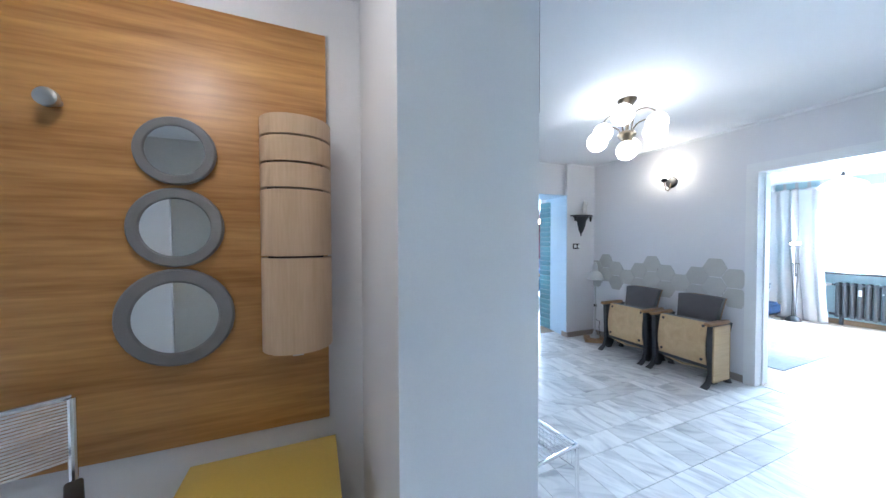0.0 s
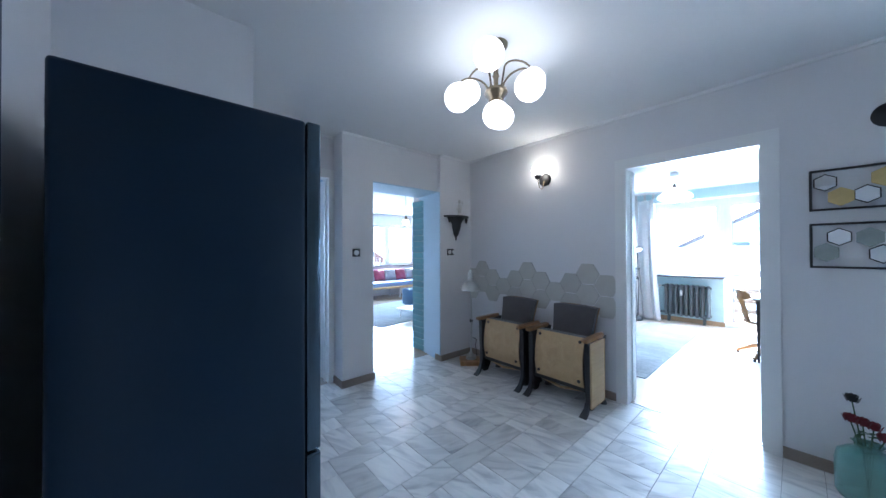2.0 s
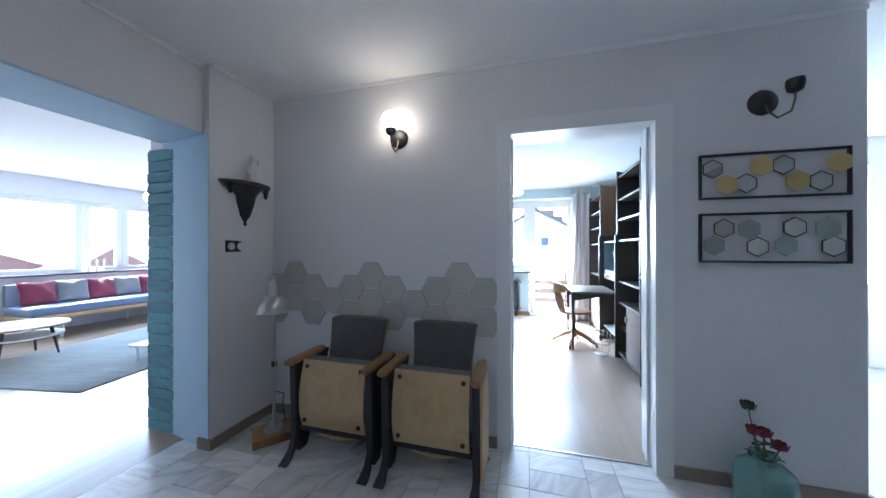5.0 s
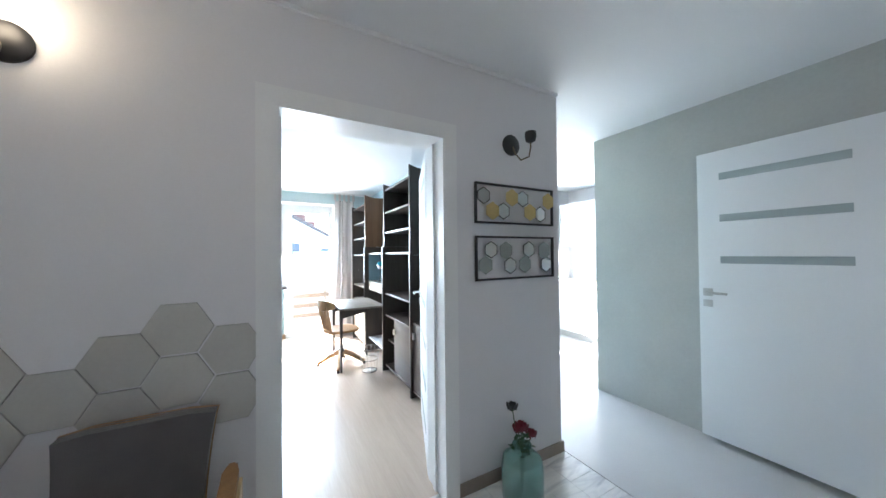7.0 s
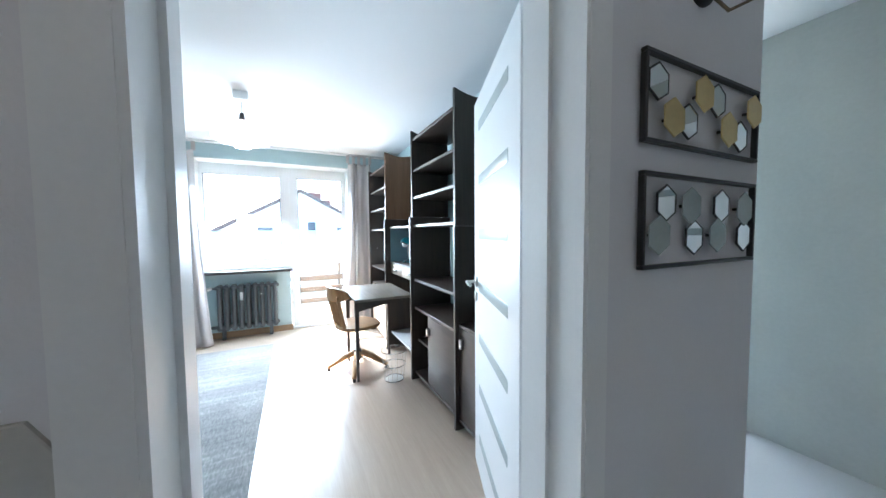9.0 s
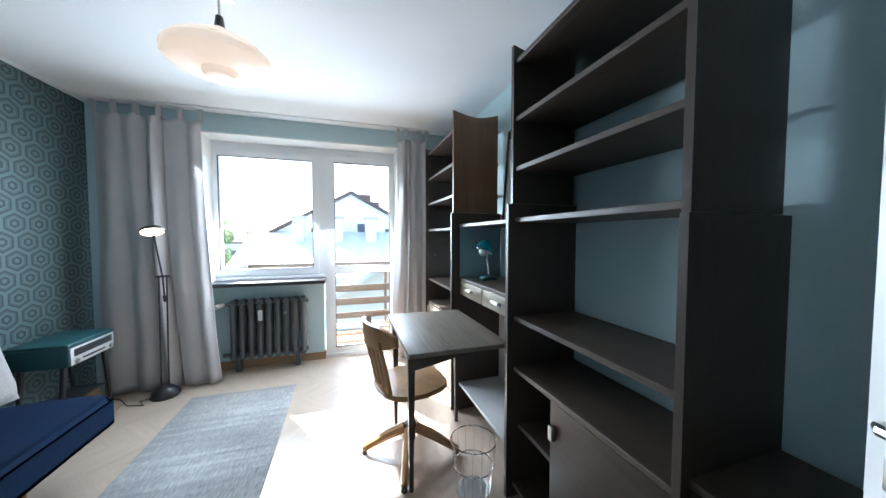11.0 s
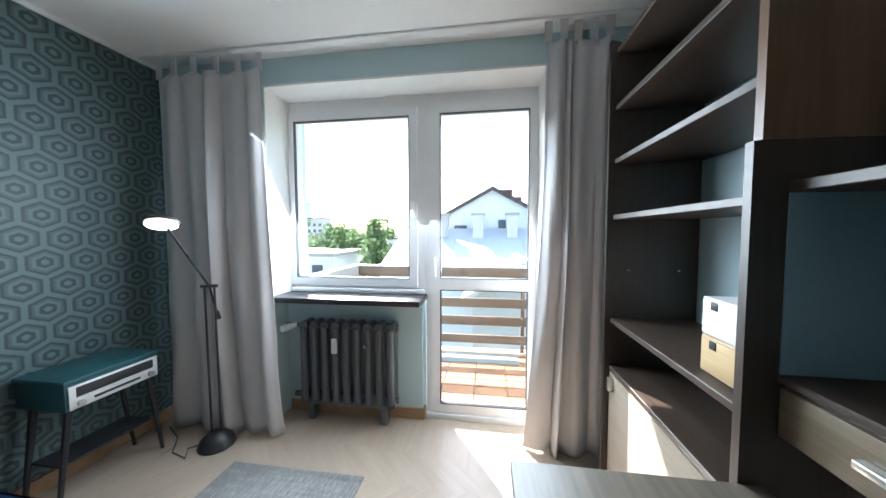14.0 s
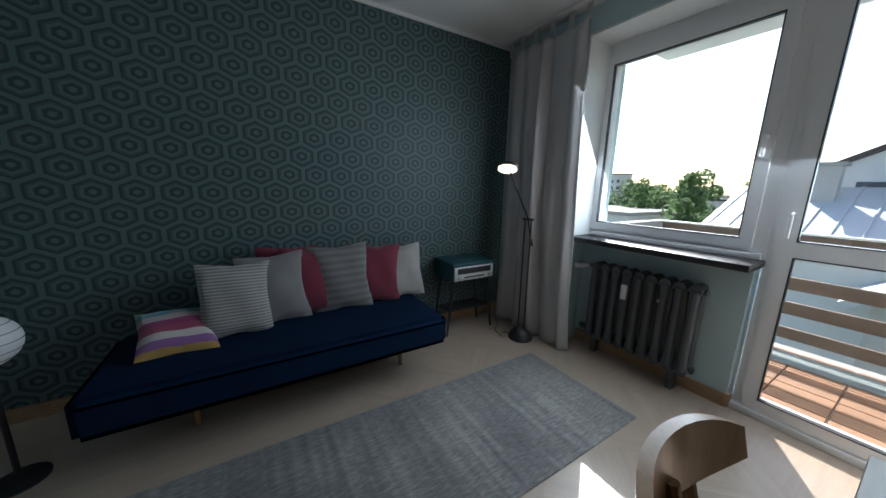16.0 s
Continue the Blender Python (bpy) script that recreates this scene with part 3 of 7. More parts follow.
# west part of the hall
setting("wall_west_niche", boxes((0.95, 1.12, 2.50, 3.735, 0, 2.6)), WHITE_WALL, "white wall beside the fridge niche", "wall")
setting("wall_niche_back", boxes((0.30, 0.45, 1.66, 2.6, 0, 2.6), (0.45, 0.95, 2.50, 2.62, 0, 2.6)), WHITE_WALL, "white wall behind the fridge", "wall")
setting("wall_stub", boxes((0.107, 0.569, 0.826, 1.555, 0, 2.6), (0.107, 0.40, 1.555, 1.66, 0, 2.6)), WHITE_WALL, "white wall end between coat corner and hall", "wall")
setting("wall_wood_corner", boxes((-2.4, 0.107, 1.53, 1.66, 0, 2.6)), WHITE_WALL, "white wall behind the oak panel", "wall")
setting("wall_west", boxes((-2.55, -2.4, -1.4, 1.66, 0, 2.6)), WHITE_WALL, "white closing wall", "wall")
setting("wall_south_grey", boxes((-2.4, 4.232, -1.40, -1.242, 0, 2.6), (4.13, 4.232, -3.2, -1.40, 0, 2.6)), GREY_WALL, "grey-green plastered wall", "wall")
# last two boxes are unseen, added to narrow the opening and dim the kitchen
setting("wall_kitchen_far", boxes((4.13, 6.4, -3.35, -3.2, 0, 2.6), (6.15, 6.4, -3.2, -0.14, 0, 0.9), (6.15, 6.4, -3.2, -0.14, 2.2, 2.6), (6.15, 6.4, -3.2, -2.1, 0.9, 2.2), (6.15, 6.4, -0.95, -0.14, 0.9, 2.2)), WHITE_WALL, "white kitchen wall, with unseen pieces added to cut light", "wall")

setting("floor_hall_bed", boxes((-2.55, 3.8, -0.16, 3.735, -0.12, -0.006), (2.045, 3.3, 3.735, 3.745, -0.12, -0.006)), GROUT, "grey grouted floor bed", "floor")
setting("floor_study", boxes((3.8, 7.98, 0.08, 3.235, -0.12, 0.0)), PARQUET_BASE, "pale herringbone parquet floor", "floor")
setting("floor_living", boxes((2.045, 8.6, 3.745, 9.2, -0.12, 0.0)), FLOOR_LIVING, "pale wooden living room floor", "floor")
setting("floor_bedroom", boxes((-1.35, 2.045, 3.735, 8.75, -0.12, 0.0)), FLOOR_BED, "brown-grey wooden bedroom floor", "floor")
setting("floor_kitchen", boxes((-2.55, 6.4, -3.35, -0.16, -0.12, 0.0)), FLOOR_GREY, "pale grey kitchen floor", "floor")
setting("ceiling_hall", boxes((-2.55, 3.74, -3.35, 4.0, HALL_H, 2.7), (3.74, 6.4, -3.35, -0.14, HALL_H, 2.7)), CEIL_WHITE, "white painted hall ceiling", "ceiling")
setting("ceiling_study", boxes((3.93, 7.742, 0.08, 3.235, STUDY_H, 2.7)), CEIL_WHITE, "white painted study ceiling", "ceiling")
setting("ceiling_living", boxes((2.355, 8.6, 3.99, 9.2, 2.45, 2.7)), CEIL_WHITE, "white living room ceiling", "ceiling")
setting("ceiling_bedroom", boxes((-1.35, 2.355, 3.85, 8.75, 2.46, 2.7)), CEIL_WHITE, "white bedroom ceiling", "ceiling")

# trims round the doorways
def casing(name, axis, face, a0, a1, top, depth, w=0.075, t=0.016, label="white lacquered door casing"):
    """A lining through the wall and flat casings on the near face; axis is the wall's normal."""
    bm = bmesh.new()
    lo, hi = face - t, face + depth
    def put(u0, u1, v0, v1, z0, z1):
        box(bm, *((v0, v1, u0, u1) if axis == "x" else (u0, u1, v0, v1)), z0, z1)
    put(a0 - w, a0, lo, face, 0, top + w)
    put(a1, a1 + w, lo, face, 0, top + w)
    put(a0, a1, lo, face, top, top + w)
    put(a0 - 0.001, a0 + 0.012, lo + 0.002, hi, 0, top)
    put(a1 - 0.012, a1 + 0.001, lo + 0.002, hi, 0, top)
    put(a0 + 0.012, a1 - 0.012, lo + 0.002, hi, top - 0.012, top + 0.001)
    stop = face + depth * 0.45
    put(a0 + 0.012, a0 + 0.024, stop, stop + 0.03, 0, top - 0.012)
    put(a1 - 0.024, a1 - 0.012, stop, stop + 0.03, 0, top - 0.012)
    return setting(name, bm, TRIM, label, "door casing")


casing("trim_study_door", "x", 3.74, 0.77, 1.60, 2.03, 0.21)
casing("trim_bedroom_door", "y", 3.735, 1.235, 2.0, 2.07, 0.13)

# skirting boards
def skirting(name, bs, mat=BASE_TAN, label="taupe skirting board"):
    return setting(name, boxes(*bs), mat, label, "baseboard")


skirting("baseboard_hall", [(3.726, 3.739, 1.677, 3.448, 0, 0.07), (3.726, 3.739, -0.14, 0.694, 0, 0.07), (3.727, 3.93, -0.153, -0.141, 0, 0.07), (3.245, 3.726, 3.437, 3.449, 0, 0.07), (2.032, 2.388, 3.512, 3.524, 0, 0.07), (2.032, 2.044, 3.524, 3.72, 0, 0.07)])
skirting("baseboard_jamb", [(3.226, 3.238, 3.437, 3.55, 0, 0.07)])
skirting("baseboard_study", [(7.922, 7.934, 1.455, 2.436, 0, 0.08), (7.93, 7.98, 1.442, 1.455, 0, 0.08), (3.946, 3.958, 1.68, 3.205, 0, 0.08), (3.958, 7.74, 3.206, 3.219, 0, 0.08)], BASE_WOOD, "wooden skirting board")
skirting("cornice_hall", [(3.728, 3.739, -0.14, 3.448, 2.466, 2.489), (3.26, 3.728, 3.437, 3.459, 2.466, 2.489), (2.045, 3.26, 3.512, 3.524, 2.466, 2.489), (1.12, 2.032, 3.722, 3.734, 2.466, 2.489)], CEIL_WHITE, "thin white ceiling moulding")
skirting("cornice_study", [(3.946, 7.74, 3.204, 3.219, 2.376, 2.399)], TRIM, "thin white ceiling moulding")

# ---- doors and windows ----
def door_leaf(name, label, w, h, strips, at, turn, inset=0.13):
    """A white leaf hinged at its local origin and running along +x, with frosted strips and lever handles."""
    ob = thing(name, label, "door", at, turn, kind="structure")
    part("panel", soft_box(0, w, -0.02, 0.02, 0.008, h, 0.003), DOOR_WHITE, ob)
    for z in strips:
        part("glass_strip", soft_box(inset, w - inset, -0.0225, 0.0225, z - 0.025, z + 0.025, 0.002), FROST, ob, "frosted grey glass strip")
    for s in (-1, 1):
        y = s * 0.02
        handle = part("handle", tube([(w - 0.055, y, 1.05), (w - 0.055, y + s * 0.05, 1.05), (w - 0.06, y + s * 0.055, 1.05), (w - 0.18, y + s * 0.055, 1.05)], 0.009, 8), NICKEL, ob, "brushed nickel lever handle")
        part("rosette", soft_box(w - 0.083, w - 0.027, min(y, y + s * 0.009), max(y, y + s * 0.009), 1.022, 1.078, 0.003), NICKEL, ob)
        part("keyhole_plate", soft_box(w - 0.083, w - 0.027, min(y, y + s * 0.009), max(y, y + s * 0.009), 0.945, 0.995, 0.003), NICKEL, ob)
    for z in (0.25, 1.78):
        part("hinge", tube([(-0.004, -0.024, z - 0.05), (-0.004, -0.024, z + 0.05)], 0.008, 8), NICKEL, ob)
    return ob


door_leaf("door_study", "open white study door with seven frosted glass strips", 0.79, 2.015, [1.86 - 0.275 * i for i in range(7)], (3.955, 0.762, 0), -21.5)
door_leaf("door_bedroom", "open white bedroom door with frosted glass strips", 0.80, 2.055, [1.72 - 0.27 * i for i in range(6)], (2.005, 3.862, 0), 93.0)
door_leaf("door_entrance", "plain white entrance door in the grey wall", 0.84, 2.04, [], (-2.36, -1.215, 0.01), 0.0)
door_leaf("door_hall", "white door with three frosted glass strips before a grey wall", 0.84, 2.06, [1.875, 1.58, 1.285], (2.50, -1.185, 0.025), 0.0)

# study window and balcony door
def sash(parent, name, y0, y1, z0, z1, x=7.965, w=0.055, depth=0.065, rail=None):
    fr = part(name, boxes((x, x + depth, y0, y0 + w, z0, z1), (x, x + depth, y1 - w, y1, z0, z1), (x, x + depth, y0 + w, y1 - w, z0, z0 + w), (x, x + depth, y0 + w, y1 - w, z1 - w, z1)), PVC, parent)
    spans = [(z0 + w, z1 - w)]
    if rail:
        part("rail", boxes((x, x + depth, y0 + w, y1 - w, rail[0], rail[1])), PVC, fr)
        spans = [(z0 + w, rail[0]), (rail[1], z1 - w)]
    for a, b in spans:
        g = part("pane", boxes((x + 0.03, x + 0.036, y0 + w, y1 - w, a, b)), PANE, fr, "clear window pane")
        g.visible_shadow = False
        part("seal", boxes((x - 0.001, x + 0.029, y0 + w, y0 + w + 0.006, a, b), (x - 0.001, x + 0.029, y1 - w - 0.006, y1 - w, a, b), (x - 0.001, x + 0.029, y0 + w + 0.006, y1 - w - 0.006, b - 0.006, b), (x - 0.001, x + 0.029, y0 + w + 0.006, y1 - w - 0.006, a, a + 0.006)), BLACK, fr, "black rubber seal")
    return fr


win = thing("window_study", "white plastic window with a single large pane", "window", (0, 0, 0), kind="structure")
part("frame", boxes((7.985, 8.05, 1.44, 1.505, 0.835, 2.222), (7.985, 8.05, 2.385, 2.449, 0.845, 2.222), (7.985, 8.05, 1.505, 2.385, 2.127, 2.222), (7.985, 8.05, 1.505, 2.385, 0.845, 0.925)), PVC, win)
s1 = sash(win, "sash", 1.495, 2.449 - 0.0, 0.918, 2.137)
part("handle", tube([(7.965, 1.522, 1.50), (7.935, 1.522, 1.50), (7.93, 1.522, 1.495), (7.93, 1.522, 1.40)], 0.008, 8), PVC, win, "white window handle")
bdoor = thing("door_balcony", "white glazed balcony door with a cross rail", "door", (0, 0, 0), kind="structure")
part("frame", boxes((7.985, 8.05, 1.385, 1.439, 0.03, 2.222), (7.985, 8.05, 0.691, 0.715, 0.03, 2.222), (7.985, 8.05, 0.715, 1.385, 2.135, 2.222)), PVC, bdoor)
part("threshold", soft_box(7.95, 8.12, 0.70, 1.44, 0, 0.04, 0.004), PVC, bdoor)
sash(bdoor, "leaf", 0.695, 1.398, 0.045, 2.145, w=0.06, rail=(0.905, 0.982))
part("handle", tube([(7.965, 1.368, 1.12), (7.935, 1.368, 1.12), (7.93, 1.368, 1.115), (7.93, 1.368, 1.0)], 0.008, 8), PVC, bdoor, "white door handle")
solo("window_sill", soft_box(7.735, 7.985, 1.43, 2.449, 0.832, 0.868, 0.004), SILL_DARK, "dark polished stone window sill", "window sill", kind="structure")
solo("window_board", soft_box(7.965, 7.985, 1.45, 2.445, 0.868, 0.9, 0.004), PVC, "white plastic strip under the window", "window sill", kind="structure")


def plain_window(name, label, xs, y, z0, z1, ways=()):
    """A row of panes in a wall that runs along x."""
    ob = thing(name, label, "window", (0, 0, 0), kind="structure")
    for a, b in xs:
        f = part("frame", boxes((a - 0.09, a, y, y + 0.07, z0 - 0.08, z1 + 0.08), (b, b + 0.09, y, y + 0.07, z0 - 0.08, z1 + 0.08), (a, b, y, y + 0.07, z0 - 0.08, z0), (a, b, y, y + 0.07, z1, z1 + 0.08)), PVC, ob)
        g = part("pane", boxes((a, b, y + 0.03, y + 0.036, z0, z1)), PANE, f)
        g.visible_shadow = False
    return ob


plain_window("window_living", "band of white framed living room windows", [(4.29, 5.19), (5.385, 5.745), (5.93, 6.75), (6.95, 7.85)], 8.98, 0.98, 2.05)
solo("window_sill_living", soft_box(4.2, 8.0, 8.80, 8.98, 0.875, 0.905, 0.004), SILL_DARK, "dark stone window sill", "window sill", kind="structure")
plain_window("window_bedroom", "white framed bedroom balcony door", [(0.44, 0.86), (1.04, 1.41)], 8.5, 0.10, 2.06)

# ---- outdoors ----
GROUND = -8.5
setting("ground", boxes((9.6, 900, -600, 700, GROUND - 1, GROUND), (-600, 9.6, 10.6, 700, GROUND - 1, GROUND)), GRASS, "green and grey town ground", "ground")
balcony = thing("balcony", "concrete balcony with brown slatted railing", "balcony", (0, 0, 0))
part("slab", boxes((8.2, 9.42, -0.3, 2.62, -0.2, -0.03)), CONCRETE, balcony)
part("side_wall", boxes((8.2, 9.42, 2.5, 2.62, -0.03, 0.92)), CONCRETE, balcony, "pale concrete side wall")
part("side_screen", boxes((8.2, 9.42, 0.50, 0.56, -0.03, 0.95)), CONCRETE, balcony)
for z0, z1 in ((0.07, 0.16), (0.27, 0.37), (0.47, 0.57), (0.80, 0.91)):
    part("slat", soft_box(9.29, 9.325, 0.56, 2.5, z0, z1, 0.004), RAIL_BROWN, balcony, "weathered brown board")
part("rail_cap", soft_box(9.27, 9.35, 0.56, 2.5, 0.91, 0.925, 0.003), ROOF_GREY, balcony, "grey metal cap")
for y in (0.62, 2.44):
    part("post", soft_box(9.327, 9.36, y, y + 0.04, -0.03, 0.9, 0.003), RAIL_BROWN, balcony)
for i in range(9):
    for j in range(7):
        if i < 8:
            part("deck_tile", soft_box(8.22 + i * 0.132, 8.345 + i * 0.132, 0.58 + j * 0.272, 0.845 + j * 0.272, -0.03, -0.012, 0.003, 1), TERRACOTTA, balcony)
solo("balcony_mat", soft_box(8.95, 9.2, 0.7, 1.9, -0.012, -0.004, 0.003), RUG_BLUE, "grey woven balcony mat", "mat")
solo("balcony_roof", boxes((8.2, 8.63, -0.3, 2.37, 2.236, 2.40)), RENDER_WHITE, "white slab over the balcony", "balcony roof", kind="structure")


def house(name, label, x, y0, y1, eave, peak, depth, wall=RENDER_WHITE, roof=ROOF_BROWN, windows=()):
    """A gabled house whose gable looks towards -x, ridge along x."""
    ob = thing(name, label, "house", (x, (y0 + y1) / 2, GROUND))
    h, e, p = (y1 - y0) / 2, eave - GROUND, peak - GROUND
    bm = bmesh.new()
    rows = [[bm.verts.new((d, yy, zz)) for yy, zz in ((-h, 0), (h, 0), (h, e), (0, p), (-h, e))] for d in (0, depth)]
    bm.faces.new(rows[0]), bm.faces.new(rows[1][::-1])
    for i in range(5):
        j = (i + 1) % 5
        bm.faces.new((rows[0][i], rows[1][i], rows[1][j], rows[0][j]))
    part("wall", bm, wall, ob)
    s = (p - e) / h
    for side in (-1, 1):
        bm = bmesh.new()
        o = 0.7
        pts = [(0, p + 0.3), (side * (h + o), e - s * o + 0.3), (side * (h + o), e - s * o), (0, p)]
        a = [bm.verts.new((-0.6, u, v)) for u, v in pts]
        b = [bm.verts.new((depth + 0.6, u, v)) for u, v in pts]
        bm.faces.new(a), bm.faces.new(b[::-1])
        for i in range(4):
            j = (i + 1) % 4
            bm.faces.new((a[i], b[i], b[j], a[j]))
        part("roof", bm, roof, ob)
    for wy, wz, ww, wh in windows:
        w = part("window", boxes((-0.06, 0.05, wy - ww / 2, wy + ww / 2, wz - GROUND, wz - GROUND + wh)), WHITE_FURN, ob)
        part("pane", boxes((-0.09, -0.061, wy - ww / 2 + 0.1, wy + ww / 2 - 0.1, wz - GROUND + 0.1, wz - GROUND + wh - 0.1)), FAR_DARK, w)
    return ob


big = house("house", "large white gabled house with a dark brown roof", 35.7, -7.4, 8.7, 0.9, 5.3, 14, windows=[(-0.9, 1.0, 0.9, 1.6), (3.0, 1.4, 1.4, 0.7), (-3.6, 1.4, 1.0, 0.7), (-2.5, -2.6, 1.3, 1.5), (1.5, -2.6, 1.3, 1.5)])
for dx, dy, z in ((2, -1.4, 5.6), (5, -2.6, 5.2), (9, -4.0, 4.6)):
    part("chimney", boxes((dx, dx + 1.0, dy - 0.6, dy + 0.6, 10, z - GROUND)), BRICK_RED, big, "dark red brick chimney")
annex = thing("annex", "low annex with a pale sheet metal roof", "house", (27, 0, GROUND))
bm = bmesh.new()
va = [bm.verts.new(v) for v in ((0, -6, 7.0), (0, 9, 7.0), (8.3, 9, 10.2), (8.3, -6, 10.2), (0, -6, 6.8), (0, 9, 6.8), (8.3, 9, 10.0), (8.3, -6, 10.0))]
for f in ((0, 1, 2, 3), (7, 6, 5, 4), (0, 4, 5, 1), (1, 5, 6, 2), (2, 6, 7, 3), (3, 7, 4, 0)):
    bm.faces.new([va[i] for i in f])
part("roof", bm, ROOF_GREY, annex, "pale standing seam metal roof")
for k in range(16):
    y = -5.6 + k * 0.95
    part("seam", tube([(0.05, y, 7.06), (8.2, y, 10.24)], 0.04, 4), ROOF_GREY, annex)
part("wall", boxes((0.4, 8.3, -5.8, 8.8, 0, 6.8)), RENDER_WHITE, annex)
for y in (1.9, -1.0, 5.0):
    c = part("chimney", boxes((6.0, 6.9, y - 0.45, y + 0.45, 8.8, 11.3)), FAR_WALL, annex, "pale rendered chimney")
    part("cap", boxes((5.85, 7.05, y - 0.6, y + 0.6, 11.3, 11.5)), CONCRETE, c)
house("garage", "small beige gabled house", 24.0, -4.2, 1.9, -2.4, -0.5, 5, FAR_WALL, ROOF_GREY)
flat = thing("flat_building", "low white flat-roofed building", "building", (33, 18, GROUND))
part("wall", boxes((0, 10, -2.6, 9, 0, 7.6)), RENDER_WHITE, flat)
part("roof", boxes((-0.3, 10.3, -2.9, 9.3, 7.6, 7.9)), CONCRETE, flat)
for k in range(5):
    part("window", boxes((-0.05, 0.02, -1.6 + k * 2.1, -0.5 + k * 2.1, 5.6, 6.8)), FAR_DARK, flat)
rng = random.Random(4)
for x, y, w, h in ((150, 97, 7, 25), (152, 88, 9, 17), (140, 70, 22, 9), (120, 45, 18, 8.5), (110, 28, 12, 7.6), (130, 20, 20, 8.8), (90, 62, 10, 8.4), (160, 120, 30, 12), (100, -10, 20, 8), (70, 40, 9, 6.5)):
    b = thing("town_building", "distant pale town building", "building", (x, y, GROUND), rng.uniform(-12, 12), group="distant town")
    part("wall", boxes((0, 8, -w / 2, w / 2, 0, h)), FAR_WALL, b)
    part("roof", boxes((-0.2, 8.2, -w / 2 - 0.2, w / 2 + 0.2, h, h + 0.5)), ROOF_BROWN if rng.random() < 0.5 else CONCRETE, b)
    for i in range(int(w / 3)):
        for j in range(min(7, int(h / 3))):
            part("window", boxes((-0.06, 0.02, -w / 2 + 0.8 + i * 3, -w / 2 + 2.2 + i * 3, 1.2 + j * 3, 2.6 + j * 3)), FAR_DARK, b)


def tree(x, y, h, r, seed):
    g = random.Random(seed)
    ob = thing("tree", "leafy green deciduous tree in the town", "tree", (x, y, GROUND), group="town trees")
    tr = tube([(0, 0, 0), (0.1, 0.05, h * 0.3), (0.0, 0.1, h * 0.55)], [r * 0.11, r * 0.08, r * 0.05], 8)
    for k in range(6):
        a = g.uniform(0, 6.28)
        tube([(0, 0.05, h * g.uniform(0.3, 0.5)), (math.cos(a) * r * 0.45, math.sin(a) * r * 0.45, h * g.uniform(0.6, 0.8))], [r * 0.05, r * 0.015], 6, tr)
    part("trunk", tr, BARK, ob)
    vs, fs = [], []
    lobes = [(Vector((g.gauss(0, 0.42) * r, g.gauss(0, 0.42) * r, h * 0.68 + g.gauss(0, 0.17) * h)), r * g.uniform(0.28, 0.5)) for _ in range(16)]
    for c, lr in lobes:
        for _ in range(150):
            d = Vector((g.gauss(0, 1), g.gauss(0, 1), g.gauss(0, 1))).normalized()
            q = c + d * lr * g.uniform(0.75, 1.05)
            s = r * g.uniform(0.05, 0.10)
            u = d.orthogonal().normalized()
            v = d.cross(u)
            t = g.uniform(0, 6.28)
            u, v = u * math.cos(t) + v * math.sin(t), v * math.cos(t) - u * math.sin(t)
            d2 = d * s * 0.5
            n = len(vs)
            vs += [q + u * s, q + v * s * 0.7 + d2, q - u * s, q - v * s * 0.7 - d2]
            fs.append((n, n + 1, n + 2, n + 3))
    me = bpy.data.meshes.new("crown")
    me.from_pydata(vs, [], fs)
    me.materials.append(FOLIAGE)
    part("crown", me, FOLIAGE, ob)
    return ob


for k, (x, y, h, r) in enumerate(((37, 12.0, 9.3, 2.3), (44, 15.5, 11.0, 2.8), (43, 19.0, 10.4, 3.0), (47, 23.5, 10.2, 2.6), (58, 21, 11.5, 3.2), (62, 27, 10.5, 3.0), (75, 34, 11, 3.4), (41, 26.5, 8.6, 2.2), (85, 52, 11.5, 4), (80, 16, 10, 3.2))):
    tree(x, y, h, r, 20 + k)

# ---- study: the shelf wall ----
def shelf_board(name, x0, x1, z, parent, y0=0.10, y1=0.45, mat=DARK_WALNUT, label=""):
    return part(name, soft_box(x0, x1, y0, y1, z - 0.011, z + 0.011, 0.002, 1), mat, parent, label)


def upright(x, z0, z1, parent, y0=0.09, y1=0.475, mat=WALNUT_UP, label="", wave=True):
    """A side panel; its top dips in a shallow curve from front to back."""
    bm = bmesh.new()
    n = 10
    prof = [(y0, z0), (y1, z0)] + [(y1 + (y0 - y1) * i / n, z1 - (0.035 * math.sin(math.pi * i / n) if wave else 0)) for i in range(n + 1)]
    a, b = [bm.verts.new((x - 0.011, u, v)) for u, v in prof], [bm.verts.new((x + 0.011, u, v)) for u, v in prof]
    bm.faces.new(a[::-1]), bm.faces.new(b)
    for i in range(len(prof)):
        j = (i + 1) % len(prof)
        bm.faces.new((a[i], a[j], b[j], b[i]))
    return part("side_panel", bm, mat, parent, label)


def tab_handle(x, z, y, parent):
    return part("handle", soft_box(x - 0.012, x + 0.012, y, y + 0.022, z - 0.03, z + 0.03, 0.003), NICKEL, parent, "small nickel tab handle")


low = thing("low_cabinet", "dark brown low cabinet beside the study door", "cabinet", (0, 0, 0))
upright(4.36, 0, 0.74, low, wave=False)
shelf_board("top", 4.372, 4.968, 0.71, low)
shelf_board("bottom", 4.372, 4.968, 0.07, low)
d = part("door", soft_box(4.376, 4.966, 0.43, 0.448, 0.085, 0.695, 0.002), DARK_WALNUT, low)
tab_handle(4.92, 0.60, 0.448, d)

